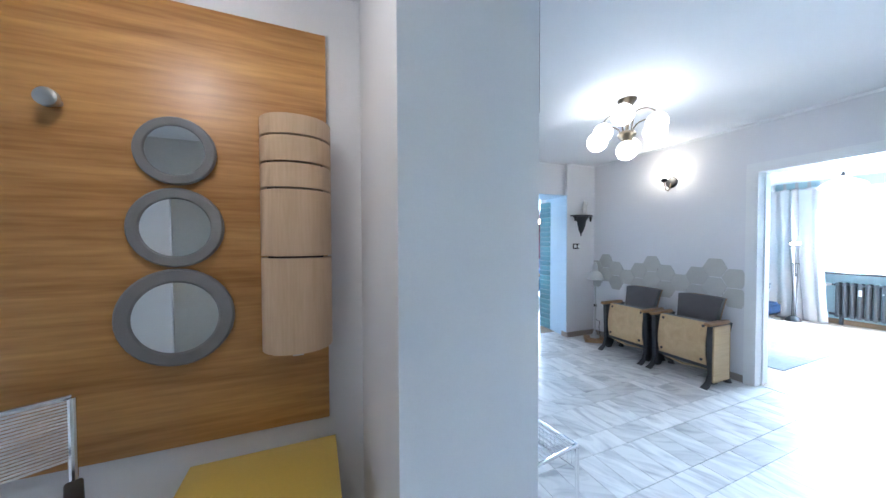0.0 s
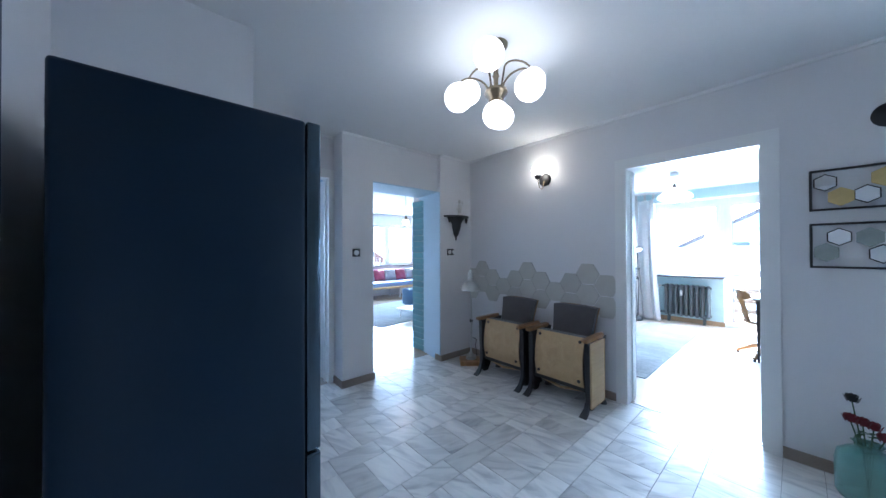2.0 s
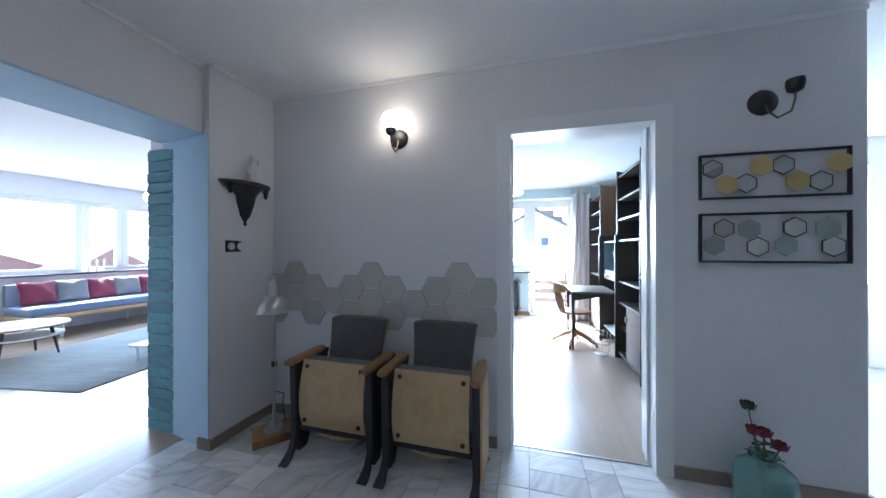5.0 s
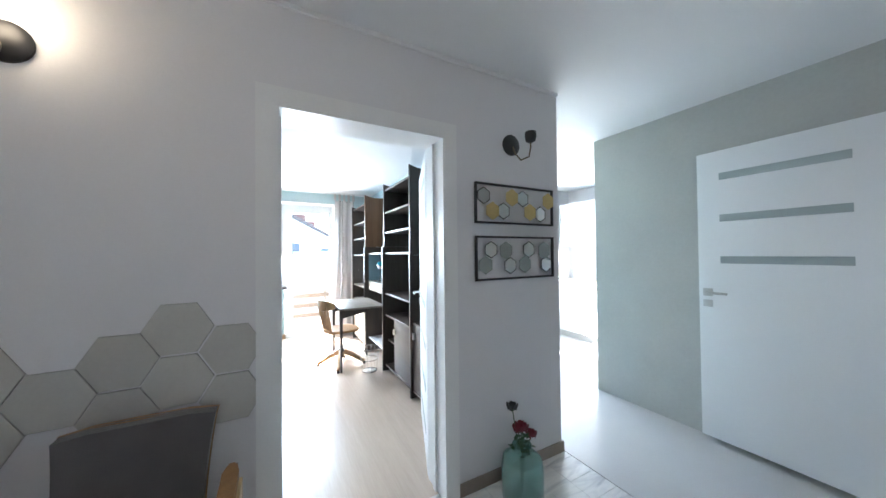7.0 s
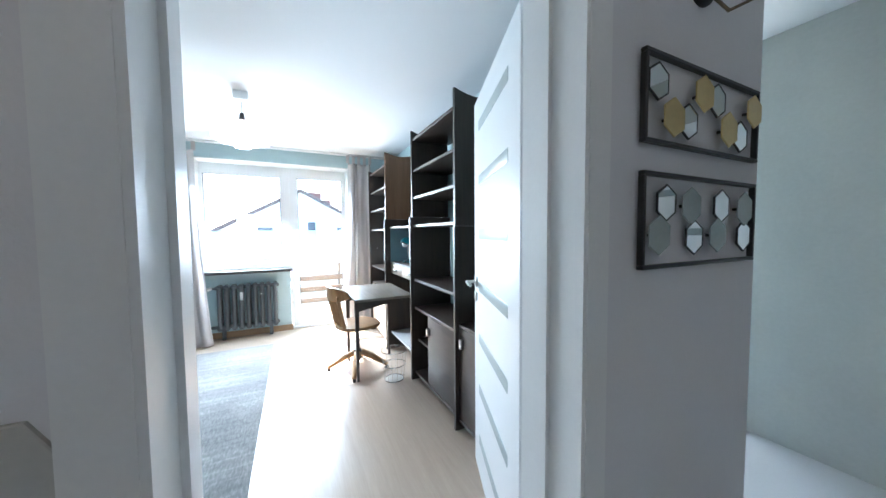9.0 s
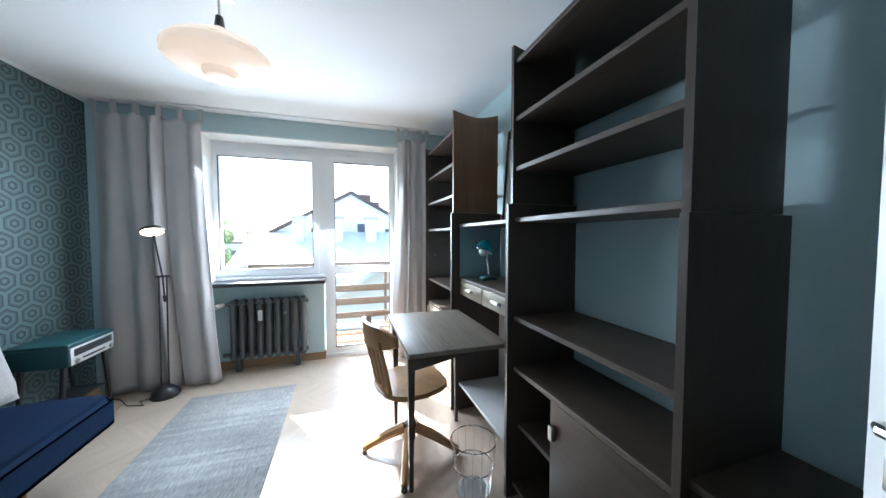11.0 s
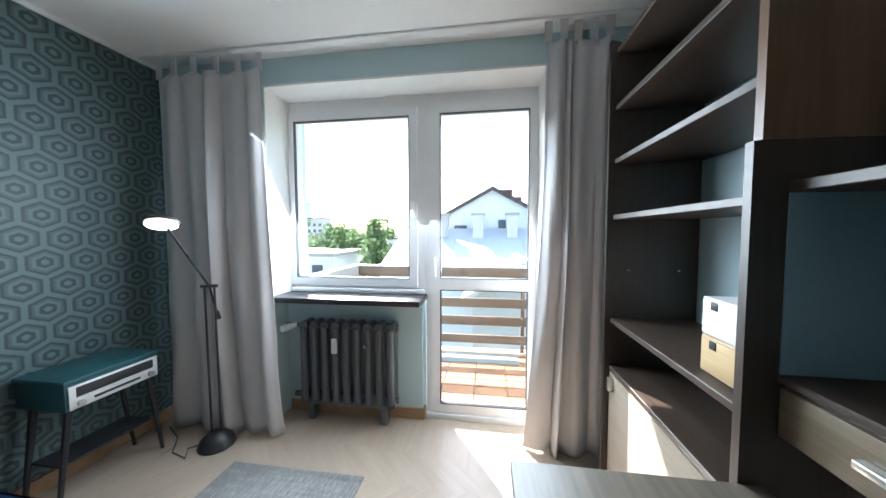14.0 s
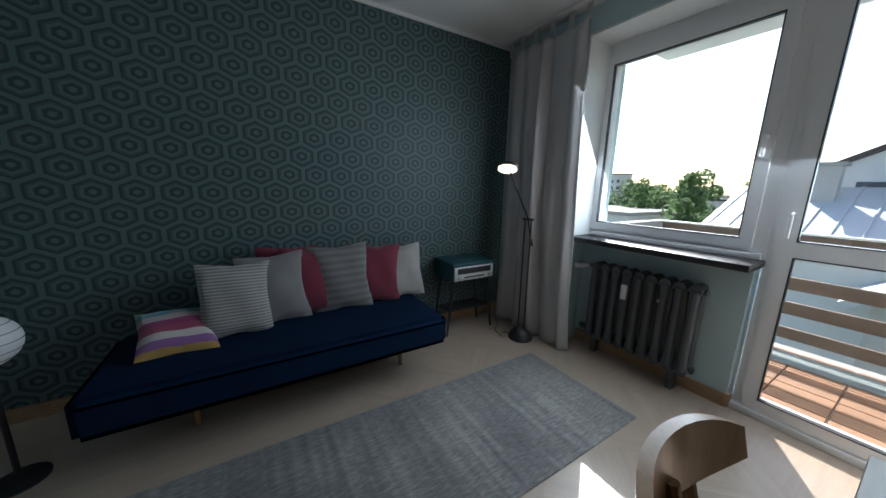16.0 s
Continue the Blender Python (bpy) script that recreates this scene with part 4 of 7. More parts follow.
bay1 = thing("bookcase", "tall empty dark brown bookcase with low doors", "bookcase", (0, 0, 0))
upright(4.98, 0, 1.36, bay1, wave=False)
upright(4.98, 1.362, 2.235, bay1, 0.13, 0.47)
upright(5.795, 0, 1.46, bay1, 0.09, 0.485, wave=False)
upright(5.795, 1.462, 2.205, bay1, 0.11, 0.462)
for z in (0.07, 0.655, 0.905, 1.382, 1.625, 1.86, 2.13):
    shelf_board("shelf", 4.992, 5.783, z, bay1)
d = part("door", soft_box(5.0, 5.50, 0.425, 0.445, 0.085, 0.64, 0.002), DARK_WALNUT, bay1)
tab_handle(5.475, 0.52, 0.445, d)
shelf_board("shelf", 5.511, 5.783, 0.36, bay1, 0.1, 0.42)
part("inner_side", soft_box(5.497, 5.511, 0.1, 0.42, 0.083, 0.643, 0.002, 1), WALNUT_UP, bay1)

bay2 = thing("desk_bay", "shelf bay with drawers above an open niche", "shelf unit", (0, 0, 0))
shelf_board("upper_shelf", 5.807, 6.602, 1.382, bay2, 0.1, 0.43)
dw = part("drawer_box", soft_box(5.807, 6.602, 0.10, 0.415, 0.87, 0.985, 0.003, 1), TOP_GREY, bay2)
part("top", soft_box(5.807, 6.602, 0.10, 0.43, 0.986, 1.002, 0.003, 1), DARK_WALNUT, bay2)
for a, b in ((5.815, 6.20), (6.21, 6.595)):
    f = part("drawer_front", soft_box(a, b, 0.416, 0.428, 0.878, 0.978, 0.002), DRAWER_WOOD, bay2, "knotty brown drawer front")
    part("handle", soft_box((a + b) / 2 - 0.045, (a + b) / 2 + 0.045, 0.428, 0.45, 0.922, 0.938, 0.004), NICKEL, f, "bright metal bar handle")
shelf_board("lower_shelf", 5.807, 6.602, 0.20, bay2, 0.1, 0.43, PAINT_GREY, "grey-blue low shelf")
part("back_panel", boxes((5.807, 6.602, 0.085, 0.098, 0.21, 0.74)), PAINT_GREY, bay2, "pale grey-blue back panel")

part("painted_side", boxes((6.5985, 6.6025, 0.105, 0.425, 1.003, 1.370)), BLUE_SIDE, bay2, "blue painted side panel")

bay3 = thing("bookcase", "brown bookcase with a cabinet door by the curtain", "bookcase", (0, 0, 0))
upright(6.614, 0, 1.475, bay3, 0.09, 0.49, wave=False)
# upper panel's warmer brown carries the sunlight in its colour
upright(6.614, 1.477, 2.215, bay3, 0.12, 0.475, SUNLIT_BROWN, "brown side panel with sunlight put into its colour")
upright(7.425, 0, 2.15, bay3)
for z in (0.07, 0.662, 0.885, 1.362, 1.612, 1.85, 2.10):
    shelf_board("shelf", 6.626, 7.413, z, bay3)
d = part("door", soft_box(6.63, 7.41, 0.43, 0.45, 0.085, 0.645, 0.002), DOOR_VENEER, bay3, "pale veneered cabinet door")
tab_handle(7.37, 0.60, 0.45, d)
for y in (0.17, 0.38):
    part("shelf_pin", tube([(7.404, y, 1.12), (7.414, y, 1.12)], 0.004, 6), NICKEL, bay3)

for k in (0, 1):
    bx = thing("drawer_box", "small white wooden box with a dark finger notch", "storage box", (6.757, 0.30, 0.896 + k * 0.108), group="boxes on the shelf")
    part("case", soft_box(-0.117, 0.117, -0.10, 0.10, 0, 0.106, 0.003), WHITE_FURN if k else BEECH, bx)
    part("front", soft_box(-0.11, 0.11, 0.1, 0.106, 0.006, 0.10, 0.002), WHITE_FURN if k else PLY, bx)
    part("notch", soft_box(0.05, 0.075, 0.104, 0.108, 0.075, 0.098, 0.001), BLACK, bx)


def desk_lamp(x, y, z, turn, label):
    ob = thing("desk_lamp", label, "desk lamp", (x, y, z), turn, group="teal desk lamps")
    part("base", lathe([(0.062, 0), (0.066, 0.008), (0.058, 0.022), (0.03, 0.03)], 24), TEAL_MET, ob)
    part("stem", tube([(0, 0, 0.025), (0.01, 0, 0.09), (0.03, 0, 0.14), (0.02, 0, 0.19)], 0.006, 8), CHROME, ob, "chrome gooseneck")
    m = pose(0, 0.03, 0.215, 28, 0, 0)
    prof = [(0.058 * math.sin(math.radians(8 + 82 * i / 9)), 0.075 * math.cos(math.radians(8 + 82 * i / 9)) - 0.01) for i in range(10)]
    part("shade", lathe(prof + [(0.060, -0.02), (0.056, -0.02), (0.05, 0.02), (0.005, 0.055)], 24, m=m), TEAL_MET, ob, "teal enamel dome shade")
    part("rim", lathe([(0.0605, -0.024), (0.0625, -0.02), (0.0605, -0.014), (0.059, -0.02)], 24, m=m), CHROME, ob, "chrome rim")
    part("bulb", lathe([(0.004, -0.055), (0.026, -0.042), (0.033, -0.02), (0.02, 0.015), (0.012, 0.03)], 16, m=m), WHITE_FURN, ob, "white bulb")
    part("cable", tube([(-0.03, -0.03, 0.008), (-0.07, -0.03, 0.008)] + [(-0.065 - 0.001 * i + 0.035 * math.cos(i * 0.7), 0.035 + 0.04 * math.sin(i * 0.7), 0.010 + 0.022 * abs(math.sin(i * 0.35))) for i in range(26)] + [(-0.10, 0.09, 0.008), (-0.115, 0.07, 0.010)], 0.0048, 6), BLACK, ob, "black coiled cable")
    return ob


desk_lamp(6.44, 0.27, 1.002, 0, "small teal desk lamp with a coiled black cable")
desk_lamp(5.96, 0.28, 1.002, -25, "small teal desk lamp turned towards the room")

pic = thing("framed_picture", "framed dark print with a wide cream mount leaning on the shelf", "picture", (6.13, 0.135, 1.394))
tl = pose(0, 0, 0, 4, 0, 0)
def slab(x0, x1, y0, y1, z0, z1, m):
    return box(bmesh.new(), x0, x1, y0, y1, z0, z1, m)
for a in ((-0.34, -0.322, 0, 0.02, 0, 0.66), (0.322, 0.34, 0, 0.02, 0, 0.66), (-0.322, 0.322, 0, 0.02, 0, 0.018), (-0.322, 0.322, 0, 0.02, 0.642, 0.66)):
    part("frame_bar", slab(*a, tl), DARK_WALNUT, pic)
part("mount", slab(-0.322, 0.322, 0.004, 0.010, 0.018, 0.642, tl), PLASTER_FIG, pic, "cream mount")
part("print", slab(-0.25, 0.25, 0.010, 0.012, 0.08, 0.56, tl), AUTUMN, pic, "dark photographic print of autumn leaves")
part("print_edge", slab(0.205, 0.25, 0.012, 0.0132, 0.08, 0.56, tl), BLACK, pic, "black strip along the print")
# dark strip that paints the glass's reflection along the top
part("print_top", slab(-0.322, 0.322, 0.010, 0.0115, 0.60, 0.642, tl), NAVY_SIDE, pic)
g = part("glass", slab(-0.322, 0.322, 0.0150, 0.0165, 0.018, 0.642, tl), CLEAR, pic)
g.visible_shadow = False
card = thing("postcard", "small white card propped against the picture", "card", (6.27, 0.185, 1.394), 6)
part("sheet", slab(-0.05, 0.05, 0, 0.003, 0, 0.10, pose(0, 0, 0, 8, 0, 0)), WHITE_FURN, card)
prof = [(0.050, 0.0), (0.078, 0.012), (0.082, 0.05), (0.070, 0.088), (0.048, 0.11), (0.040, 0.135), (0.046, 0.16), (0.036, 0.185), (0.040, 0.20), (0.052, 0.225), (0.050, 0.25), (0.036, 0.272), (0.012, 0.282)]
fgm = lathe(prof, 22)
frg = random.Random(31)
for v in fgm.verts:
    k = 1 + 0.16 * math.sin(3.1 * math.atan2(v.co.y, v.co.x) + 31 * v.co.z) + frg.uniform(-0.07, 0.07)
    v.co.x, v.co.y = v.co.x * k + 0.012 * math.sin(19 * v.co.z), v.co.y * k * 0.8
solo("figurine", fgm, CARVED, "pale and brown carved stone figurine on the shelf", "figurine", at=(5.90, 0.33, 1.393))

# desk
desk = thing("desk", "greyed walnut desk pushed against the shelf bay", "desk", (0, 0, 0))
part("tabletop", soft_box(5.835, 6.605, 0.44, 0.96, 0.738, 0.762, 0.004), TOP_GREY, desk)
for x in (5.965, 6.47):
    part("leg", tube([(x, 0.925, 0), (x, 0.925, 0.738)], [0.014, 0.026], 4), WALNUT_UP, desk)
    ap = bmesh.new()
    for pts in (((x - 0.016, 0.92), (x - 0.016, 0.55), (x + 0.016, 0.55), (x + 0.016, 0.92)),):
        v = [ap.verts.new((px, py, pz)) for px, py in pts for pz in ((0.737, 0.63) if py > 0.7 else (0.737, 0.70))]
        for f in ((0, 1, 3, 2), (4, 5, 7, 6), (0, 6, 7, 1), (2, 3, 5, 4), (0, 2, 4, 6), (1, 7, 5, 3)):
            ap.faces.new([v[i] for i in f])
    part("apron", ap, WALNUT_UP, desk)
    if x > 6.2:
        part("rear_leg", tube([(x, 0.50, 0), (x, 0.50, 0.738)], [0.014, 0.022], 4), WALNUT_UP, desk)

# swivel chair; faces -y
sw = thing("swivel_chair", "honey-coloured wooden swivel chair with a slatted back", "chair", (6.235, 0.875, 0), 12)
for a in (20, 110, 200, 290):
    c, s = math.cos(radians(a + 40)), math.sin(radians(a + 40))
    lg = part("foot", tube([(c * 0.03, s * 0.03, 0.17), (c * 0.13, s * 0.13, 0.125), (c * 0.28, s * 0.28, 0.035)], [0.032, 0.030, 0.02], 8), CHAIR_WOOD, sw)
    part("glide", lathe([(0.016, 0), (0.018, 0.012), (0.01, 0.03)], 10, (c * 0.275, s * 0.275, 0)), BLACK, lg)
part("column", lathe([(0.03, 0.10), (0.035, 0.20), (0.02, 0.21), (0.016, 0.42), (0.05, 0.425), (0.05, 0.435)], 16), IRON, sw, "dark metal screw column")
st = bmesh.new()
pts = [(0.205 * math.copysign(abs(math.cos(t)) ** 0.7, math.cos(t)), 0.20 * math.copysign(abs(math.sin(t)) ** 0.7, math.sin(t))) for t in (math.tau * i / 28 for i in range(28))]
prism(pts, 0.435, 0.462, st)
bmesh.ops.bevel(st, geom=[e for e in st.edges if abs(e.verts[0].co.z - e.verts[1].co.z) < 1e-5], offset=0.008, segments=2, affect="EDGES")
part("seat", st, CHAIR_WOOD, sw)
for x in (-0.13, -0.045, 0.045, 0.13):
    part("spindle", tube([(x * 0.85, 0.165, 0.455), (x, 0.20, 0.62), (x * 1.1, 0.235, 0.76)], [0.016, 0.014, 0.011], 8), CHAIR_WOOD, sw)
bk = bmesh.new()
n = 14
rows = []
for i in range(n + 1):
    u = -1 + 2 * i / n
    x, y = 0.225 * u, 0.25 - 0.085 * u * u
    hh = 0.062 * (1 - 0.55 * abs(u) ** 4)
    rows.append([bk.verts.new(v) for v in ((x, y - 0.011, 0.775 - hh), (x, y + 0.011, 0.775 - hh), (x, y + 0.022, 0.775 + hh), (x, y + 0.002, 0.775 + hh))])
for a, b in zip(rows, rows[1:]):
    for k in range(4):
        bk.faces.new((a[k], a[(k + 1) % 4], b[(k + 1) % 4], b[k]))
bk.faces.new(rows[0][::-1]), bk.faces.new(rows[-1])
part("backrest", bk, CHAIR_WOOD, sw, "curved top rail")

# wire basket
bas = thing("waste_basket", "clear wire waste basket on the floor", "basket", (5.88, 0.62, 0))
for r, z in ((0.115, 0.27), (0.085, 0.006), (0.10, 0.14)):
    part("ring", tube([(r * math.cos(t), r * math.sin(t), z) for t in (math.tau * i / 24 for i in range(25))], 0.003, 6, cap=False), CHROME, bas)
for i in range(14):
    t = math.tau * i / 14
    part("wire", tube([(0.085 * math.cos(t), 0.085 * math.sin(t), 0.005), (0.115 * math.cos(t), 0.115 * math.sin(t), 0.27)], 0.002, 5), CHROME, bas)
part("bottom", lathe([(0.084, 0.003), (0.084, 0.006)], 20), NICKEL, bas)

# radiator
rad = thing("radiator", "dark slate cast-iron column radiator under the window", "radiator", (7.855, 0, 0))
for i in range(9):
    y = 1.645 + i * 0.076
    sec = bmesh.new()
    for dx in (-0.045, 0.045):
        tube([(dx, y, 0.16), (dx, y, 0.66)], 0.024, 10, sec)
    for z in (0.155, 0.665):
        tube([(-0.052, y, z), (0.052, y, z)], 0.032, 10, sec)
    part("column", sec, RAD_GREY, rad)
part("top_pipe", tube([(0, 1.60, 0.655), (0, 2.30, 0.655)], 0.02, 10), RAD_GREY, rad)
part("bottom_pipe", tube([(0, 1.60, 0.165), (0, 2.35, 0.165)], 0.02, 10), RAD_GREY, rad)
part("feed_pipe", tube([(0, 2.30, 0.655), (0, 2.41, 0.655)], 0.013, 8), RAD_GREY, rad)
part("valve", tube([(-0.0, 2.34, 0.655), (-0.07, 2.36, 0.655), (-0.11, 2.37, 0.655)], [0.018, 0.024, 0.02], 12), WHITE_FURN, rad, "white thermostat valve")
part("heat_meter", soft_box(-0.098, -0.078, 1.995, 2.03, 0.50, 0.60, 0.004), WHITE_FURN, rad, "small white heat meter")
part("bleed_knob", tube([(-0.075, 1.80, 0.56), (-0.10, 1.80, 0.56)], 0.01, 8), NICKEL, rad)
for y in (1.70, 2.22):
    part("foot", soft_box(-0.03, 0.03, y - 0.02, y + 0.02, 0, 0.14, 0.004), RAD_GREY, rad)

# curtains
def curtain(name, label, mat, p0, p1, z0, z1, folds, amp, seed, flare=0.0, push=(0, 0), tabs=True):
    """A hanging cloth between two points in plan: uneven folds, slack creases, a scalloped top under its tabs."""
    g = random.Random(seed)
    n, m = folds * 16, 40
    knots = [0.0]
    for k in range(folds):
        knots.append(knots[-1] + g.uniform(0.35, 1.7))
    knots = [k / knots[-1] for k in knots]
    am = [g.uniform(0.3, 1.35) for _ in range(folds)]
    fade = [g.uniform(-0.5, 0.5) for _ in range(folds)]
    creases = [(g.uniform(0, 1), g.uniform(0.25, 1.0), g.uniform(0.06, 0.16), g.uniform(-0.9, 0.9), g.uniform(0.005, 0.014)) for _ in range(folds * 5)]
    p0, p1 = Vector(p0), Vector(p1)
    d = (p1 - p0).normalized()
    nrm = Vector((-d.y, d.x))
    bm = bmesh.new()
    grid = []
    for j in range(m + 1):
        v = j / m
        row = []
        for i in range(n + 1):
            u = i / n
            q = min(1.0, max(0.0, u + 0.018 * math.sin(2.2 * v + 5 * u + seed)))
            c = next((k for k in range(folds) if q <= knots[k + 1]), folds - 1)
            f = (q - knots[c]) / (knots[c + 1] - knots[c])
            bell = math.sin(math.pi * f)
            w = amp * am[c] * (bell ** 1.5 * 2 - 0.8) * (0.5 + 0.5 * v + fade[c] * v * (1 - v))
            w += 0.010 * math.sin(7 * u + 3 * v + seed) + 0.006 * math.sin(19 * u - 5 * v)
            for cu, cv, cr, sl, h in creases:
                e = (u - cu + sl * (v - cv) * 0.35) / cr
                if abs(e) < 2.2 and abs(v - cv) < 0.16:
                    w += h * math.exp(-3 * e * e) * math.cos(math.pi * (v - cv) / 0.32)
            k = u + (u - 0.5) * flare * v * v
            r = p0 + (p1 - p0) * k + nrm * w + Vector(push) * v * v
            sag = 0.030 * abs(math.sin(math.pi * u * folds)) * (1 - v) ** 10 if tabs else 0.0
            row.append(bm.verts.new((r.x, r.y, z1 + (z0 - z1) * v - sag)))
        grid.append(row)
    for a, b in zip(grid, grid[1:]):
        for i in range(n):
            bm.faces.new((a[i], a[i + 1], b[i + 1], b[i]))
    tops = [grid[0][round(i * n / folds)].co.copy() for i in range(folds + 1)]
    ob = thing(name, label, "curtain", (p0.x, p0.y, 0))
    bmesh.ops.translate(bm, vec=(-p0.x, -p0.y, 0), verts=bm.verts[:])
    cl = part("cloth", bm, mat, ob)
    mod = cl.modifiers.new("thick", "SOLIDIFY")
    mod.thickness = 0.003
    if tabs:
        for q in tops:
            x, y = q.x - p0.x, q.y - p0.y
            part("tab", soft_box(x - 0.004, x + 0.004, y - 0.02, y + 0.02, z1 - 0.02, 2.386, 0.002, 1), mat, ob)
    return ob


curtain("curtain", "long grey linen curtain gathered beside the window", CURTAIN, (7.64, 2.40), (7.64, 3.12), 0.015, 2.30, 5, 0.055, 3, 0.14, (0.0, -0.06))
curtain("curtain", "long grey linen curtain spreading to the floor by the balcony door", CURTAIN, (7.62, 0.41), (7.62, 0.71), 0.015, 2.30, 4, 0.035, 8, 0.50, (0.10, 0.02))
solo("curtain_rail", soft_box(7.60, 7.66, 0.15, 3.2, 2.386, 2.3995, 0.003), CEIL_WHITE, "white ceiling curtain rail", "curtain rail")

# floor lamp
fl = thing("floor_lamp", "black twin-rod floor lamp with a small lit disc head", "floor lamp", (7.50, 2.645, 0))
part("base", lathe([(0.095, 0), (0.10, 0.012), (0.085, 0.05), (0.045, 0.085), (0.02, 0.09)], 24), BLACK, fl)
part("rod", tube([(-0.012, 0.02, 0.08), (-0.045, -0.005, 0.985)], 0.006, 8), BLACK, fl)
part("rod", tube([(0.012, -0.02, 0.08), (-0.02, -0.045, 0.985)], 0.006, 8), BLACK, fl)
part("yoke", tube([(-0.05, 0.015, 0.985), (-0.018, -0.065, 0.985)], 0.009, 8), BLACK, fl)
part("arm", tube([(0.04, 0.0, 0.80), (-0.035, -0.025, 0.985), (-0.335, -0.12, 1.315)], 0.006, 8), BLACK, fl)
part("counterweight", tube([(0.05, 0.0, 0.77), (0.035, 0.0, 0.82)], 0.012, 10), BLACK, fl)
hm = pose(-0.37, -0.13, 1.335, -14, 18, 0)
hd = part("head", lathe([(0.015, 0.034), (0.055, 0.026), (0.070, 0.008), (0.070, 0.0), (0.058, 0.002)], 24, m=hm), BLACK, fl)
part("lamp_disc", lathe([(0.060, -0.006), (0.060, 0.0005)], 24, m=hm), LAMP_DISC, hd, "glowing warm lamp disc")
part("cable", tube([(0.05, 0.03, 0.006), (-0.06, 0.14, 0.006), (-0.13, 0.08, 0.006), (-0.10, 0.2, 0.006), (0.02, 0.3, 0.006), (0.1, 0.45, 0.006)], 0.004, 6), BLACK, fl)

# radio table
rt = thing("radio_table", "petrol-topped retro record player on black splayed legs", "record player", (7.19, 3.05, 0))
part("case", soft_box(-0.20, 0.20, -0.15, 0.14, 0.475, 0.60, 0.008), PETROL, rt)
part("lid", soft_box(-0.205, 0.205, -0.155, 0.145, 0.60, 0.622, 0.006), PETROL, rt)
fp = part("front_panel", soft_box(-0.19, 0.19, -0.158, -0.15, 0.482, 0.592, 0.003), SILVER_PL, rt, "silver control panel")
part("speaker_slot", soft_box(-0.165, 0.165, -0.161, -0.157, 0.535, 0.582, 0.002), BLACK, fp, "black speaker grille")
part("dial", soft_box(-0.10, 0.10, -0.160, -0.157, 0.500, 0.512, 0.001), BLACK, fp)
for x in (-0.15, 0.15):
    part("knob", tube([(x, -0.157, 0.506), (x, -0.172, 0.506)], 0.014, 14), NICKEL, fp)
for x in (-0.16, 0.18):
    for y in (-0.10, 0.10):
        part("leg", tube([(x, y, 0.475), (x * 1.35, y * 1.0, 0)], [0.016, 0.009], 10), BLACK, rt)
part("lower_shelf", soft_box(-0.19, 0.20, -0.09, 0.09, 0.20, 0.212, 0.003), BLACK, rt)

# daybed and cushions
db = thing("daybed", "navy velvet daybed on short brown legs", "daybed", (0, 0, 0))
mt = box(bmesh.new(), 5.04, 6.70, 2.50, 3.14, 0.225, 0.40)
bmesh.ops.subdivide_edges(mt, edges=mt.edges[:], cuts=9, use_grid_fill=True)
for v in mt.verts:
    if v.co.z > 0.39:
        v.co.z += 0.012 * math.sin((v.co.x - 5.04) * 9) * math.sin((v.co.y - 2.5) * 7) + 0.006
bmesh.ops.bevel(mt, geom=[e for e in mt.edges if len(e.link_faces) == 2 and e.calc_face_angle(0) > 1.2], offset=0.035, segments=3, affect="EDGES")
part("mattress", mt, NAVY_VELVET, db)
for x in (5.37, 6.48):
    for y in (2.78, 3.08):
        part("leg", tube([(x, y, 0.25), (x, y - (0.02 if y < 3 else -0.02), 0)], [0.022, 0.013], 10), CHAIR_WOOD, db)


def cushion(name, label, mat, w, h, t, m, seed, piping=None):
    """A stuffed square cushion, pinched at its corners, standing in its local xz plane."""
    g = random.Random(seed)
    n = 14
    bm = bmesh.new()
    fr, bkk = [], []
    for j in range(n + 1):
        for i in range(n + 1):
            u, v = -1 + 2 * i / n, -1 + 2 * j / n
            pin = 1 - 0.10 * (1 - abs(u)) * abs(v) - 0.0
            pin2 = 1 - 0.10 * (1 - abs(v)) * abs(u)
            bulge = max(0.0, (1 - u ** 2) * (1 - v ** 2)) ** 0.42
            wr = (0.006 * math.sin(5 * u + 3 * v + seed) + 0.005 * math.sin(9 * u - 11 * v + 2 * seed) * (abs(u) + abs(v)) * 0.5) * bulge
            x, z = u * w / 2 * pin2, v * h / 2 * pin
            fr.append(bm.verts.new((x, -t / 2 * bulge + wr - 0.002, z)))
            bkk.append(bm.verts.new((x, t / 2 * bulge + wr + 0.002, z)))
    s = n + 1
    for j in range(n):
        for i in range(n):
            a = j * s + i
            bm.faces.new((fr[a], fr[a + 1], fr[a + s + 1], fr[a + s]))
            bm.faces.new((bkk[a], bkk[a + s], bkk[a + s + 1], bkk[a + 1]))
    ring = [i for i in range(s)] + [s * k + n for k in range(1, s)] + [s * n + i for i in range(n - 1, -1, -1)] + [s * k for k in range(n - 1, 0, -1)]
    for a, b in zip(ring, ring[1:] + ring[:1]):
        bm.faces.new((fr[a], bkk[a], bkk[b], fr[b]))
    ob = solo(name, bm, mat, label, "cushion", group="daybed cushions")
    ob.matrix_world = m
    return ob


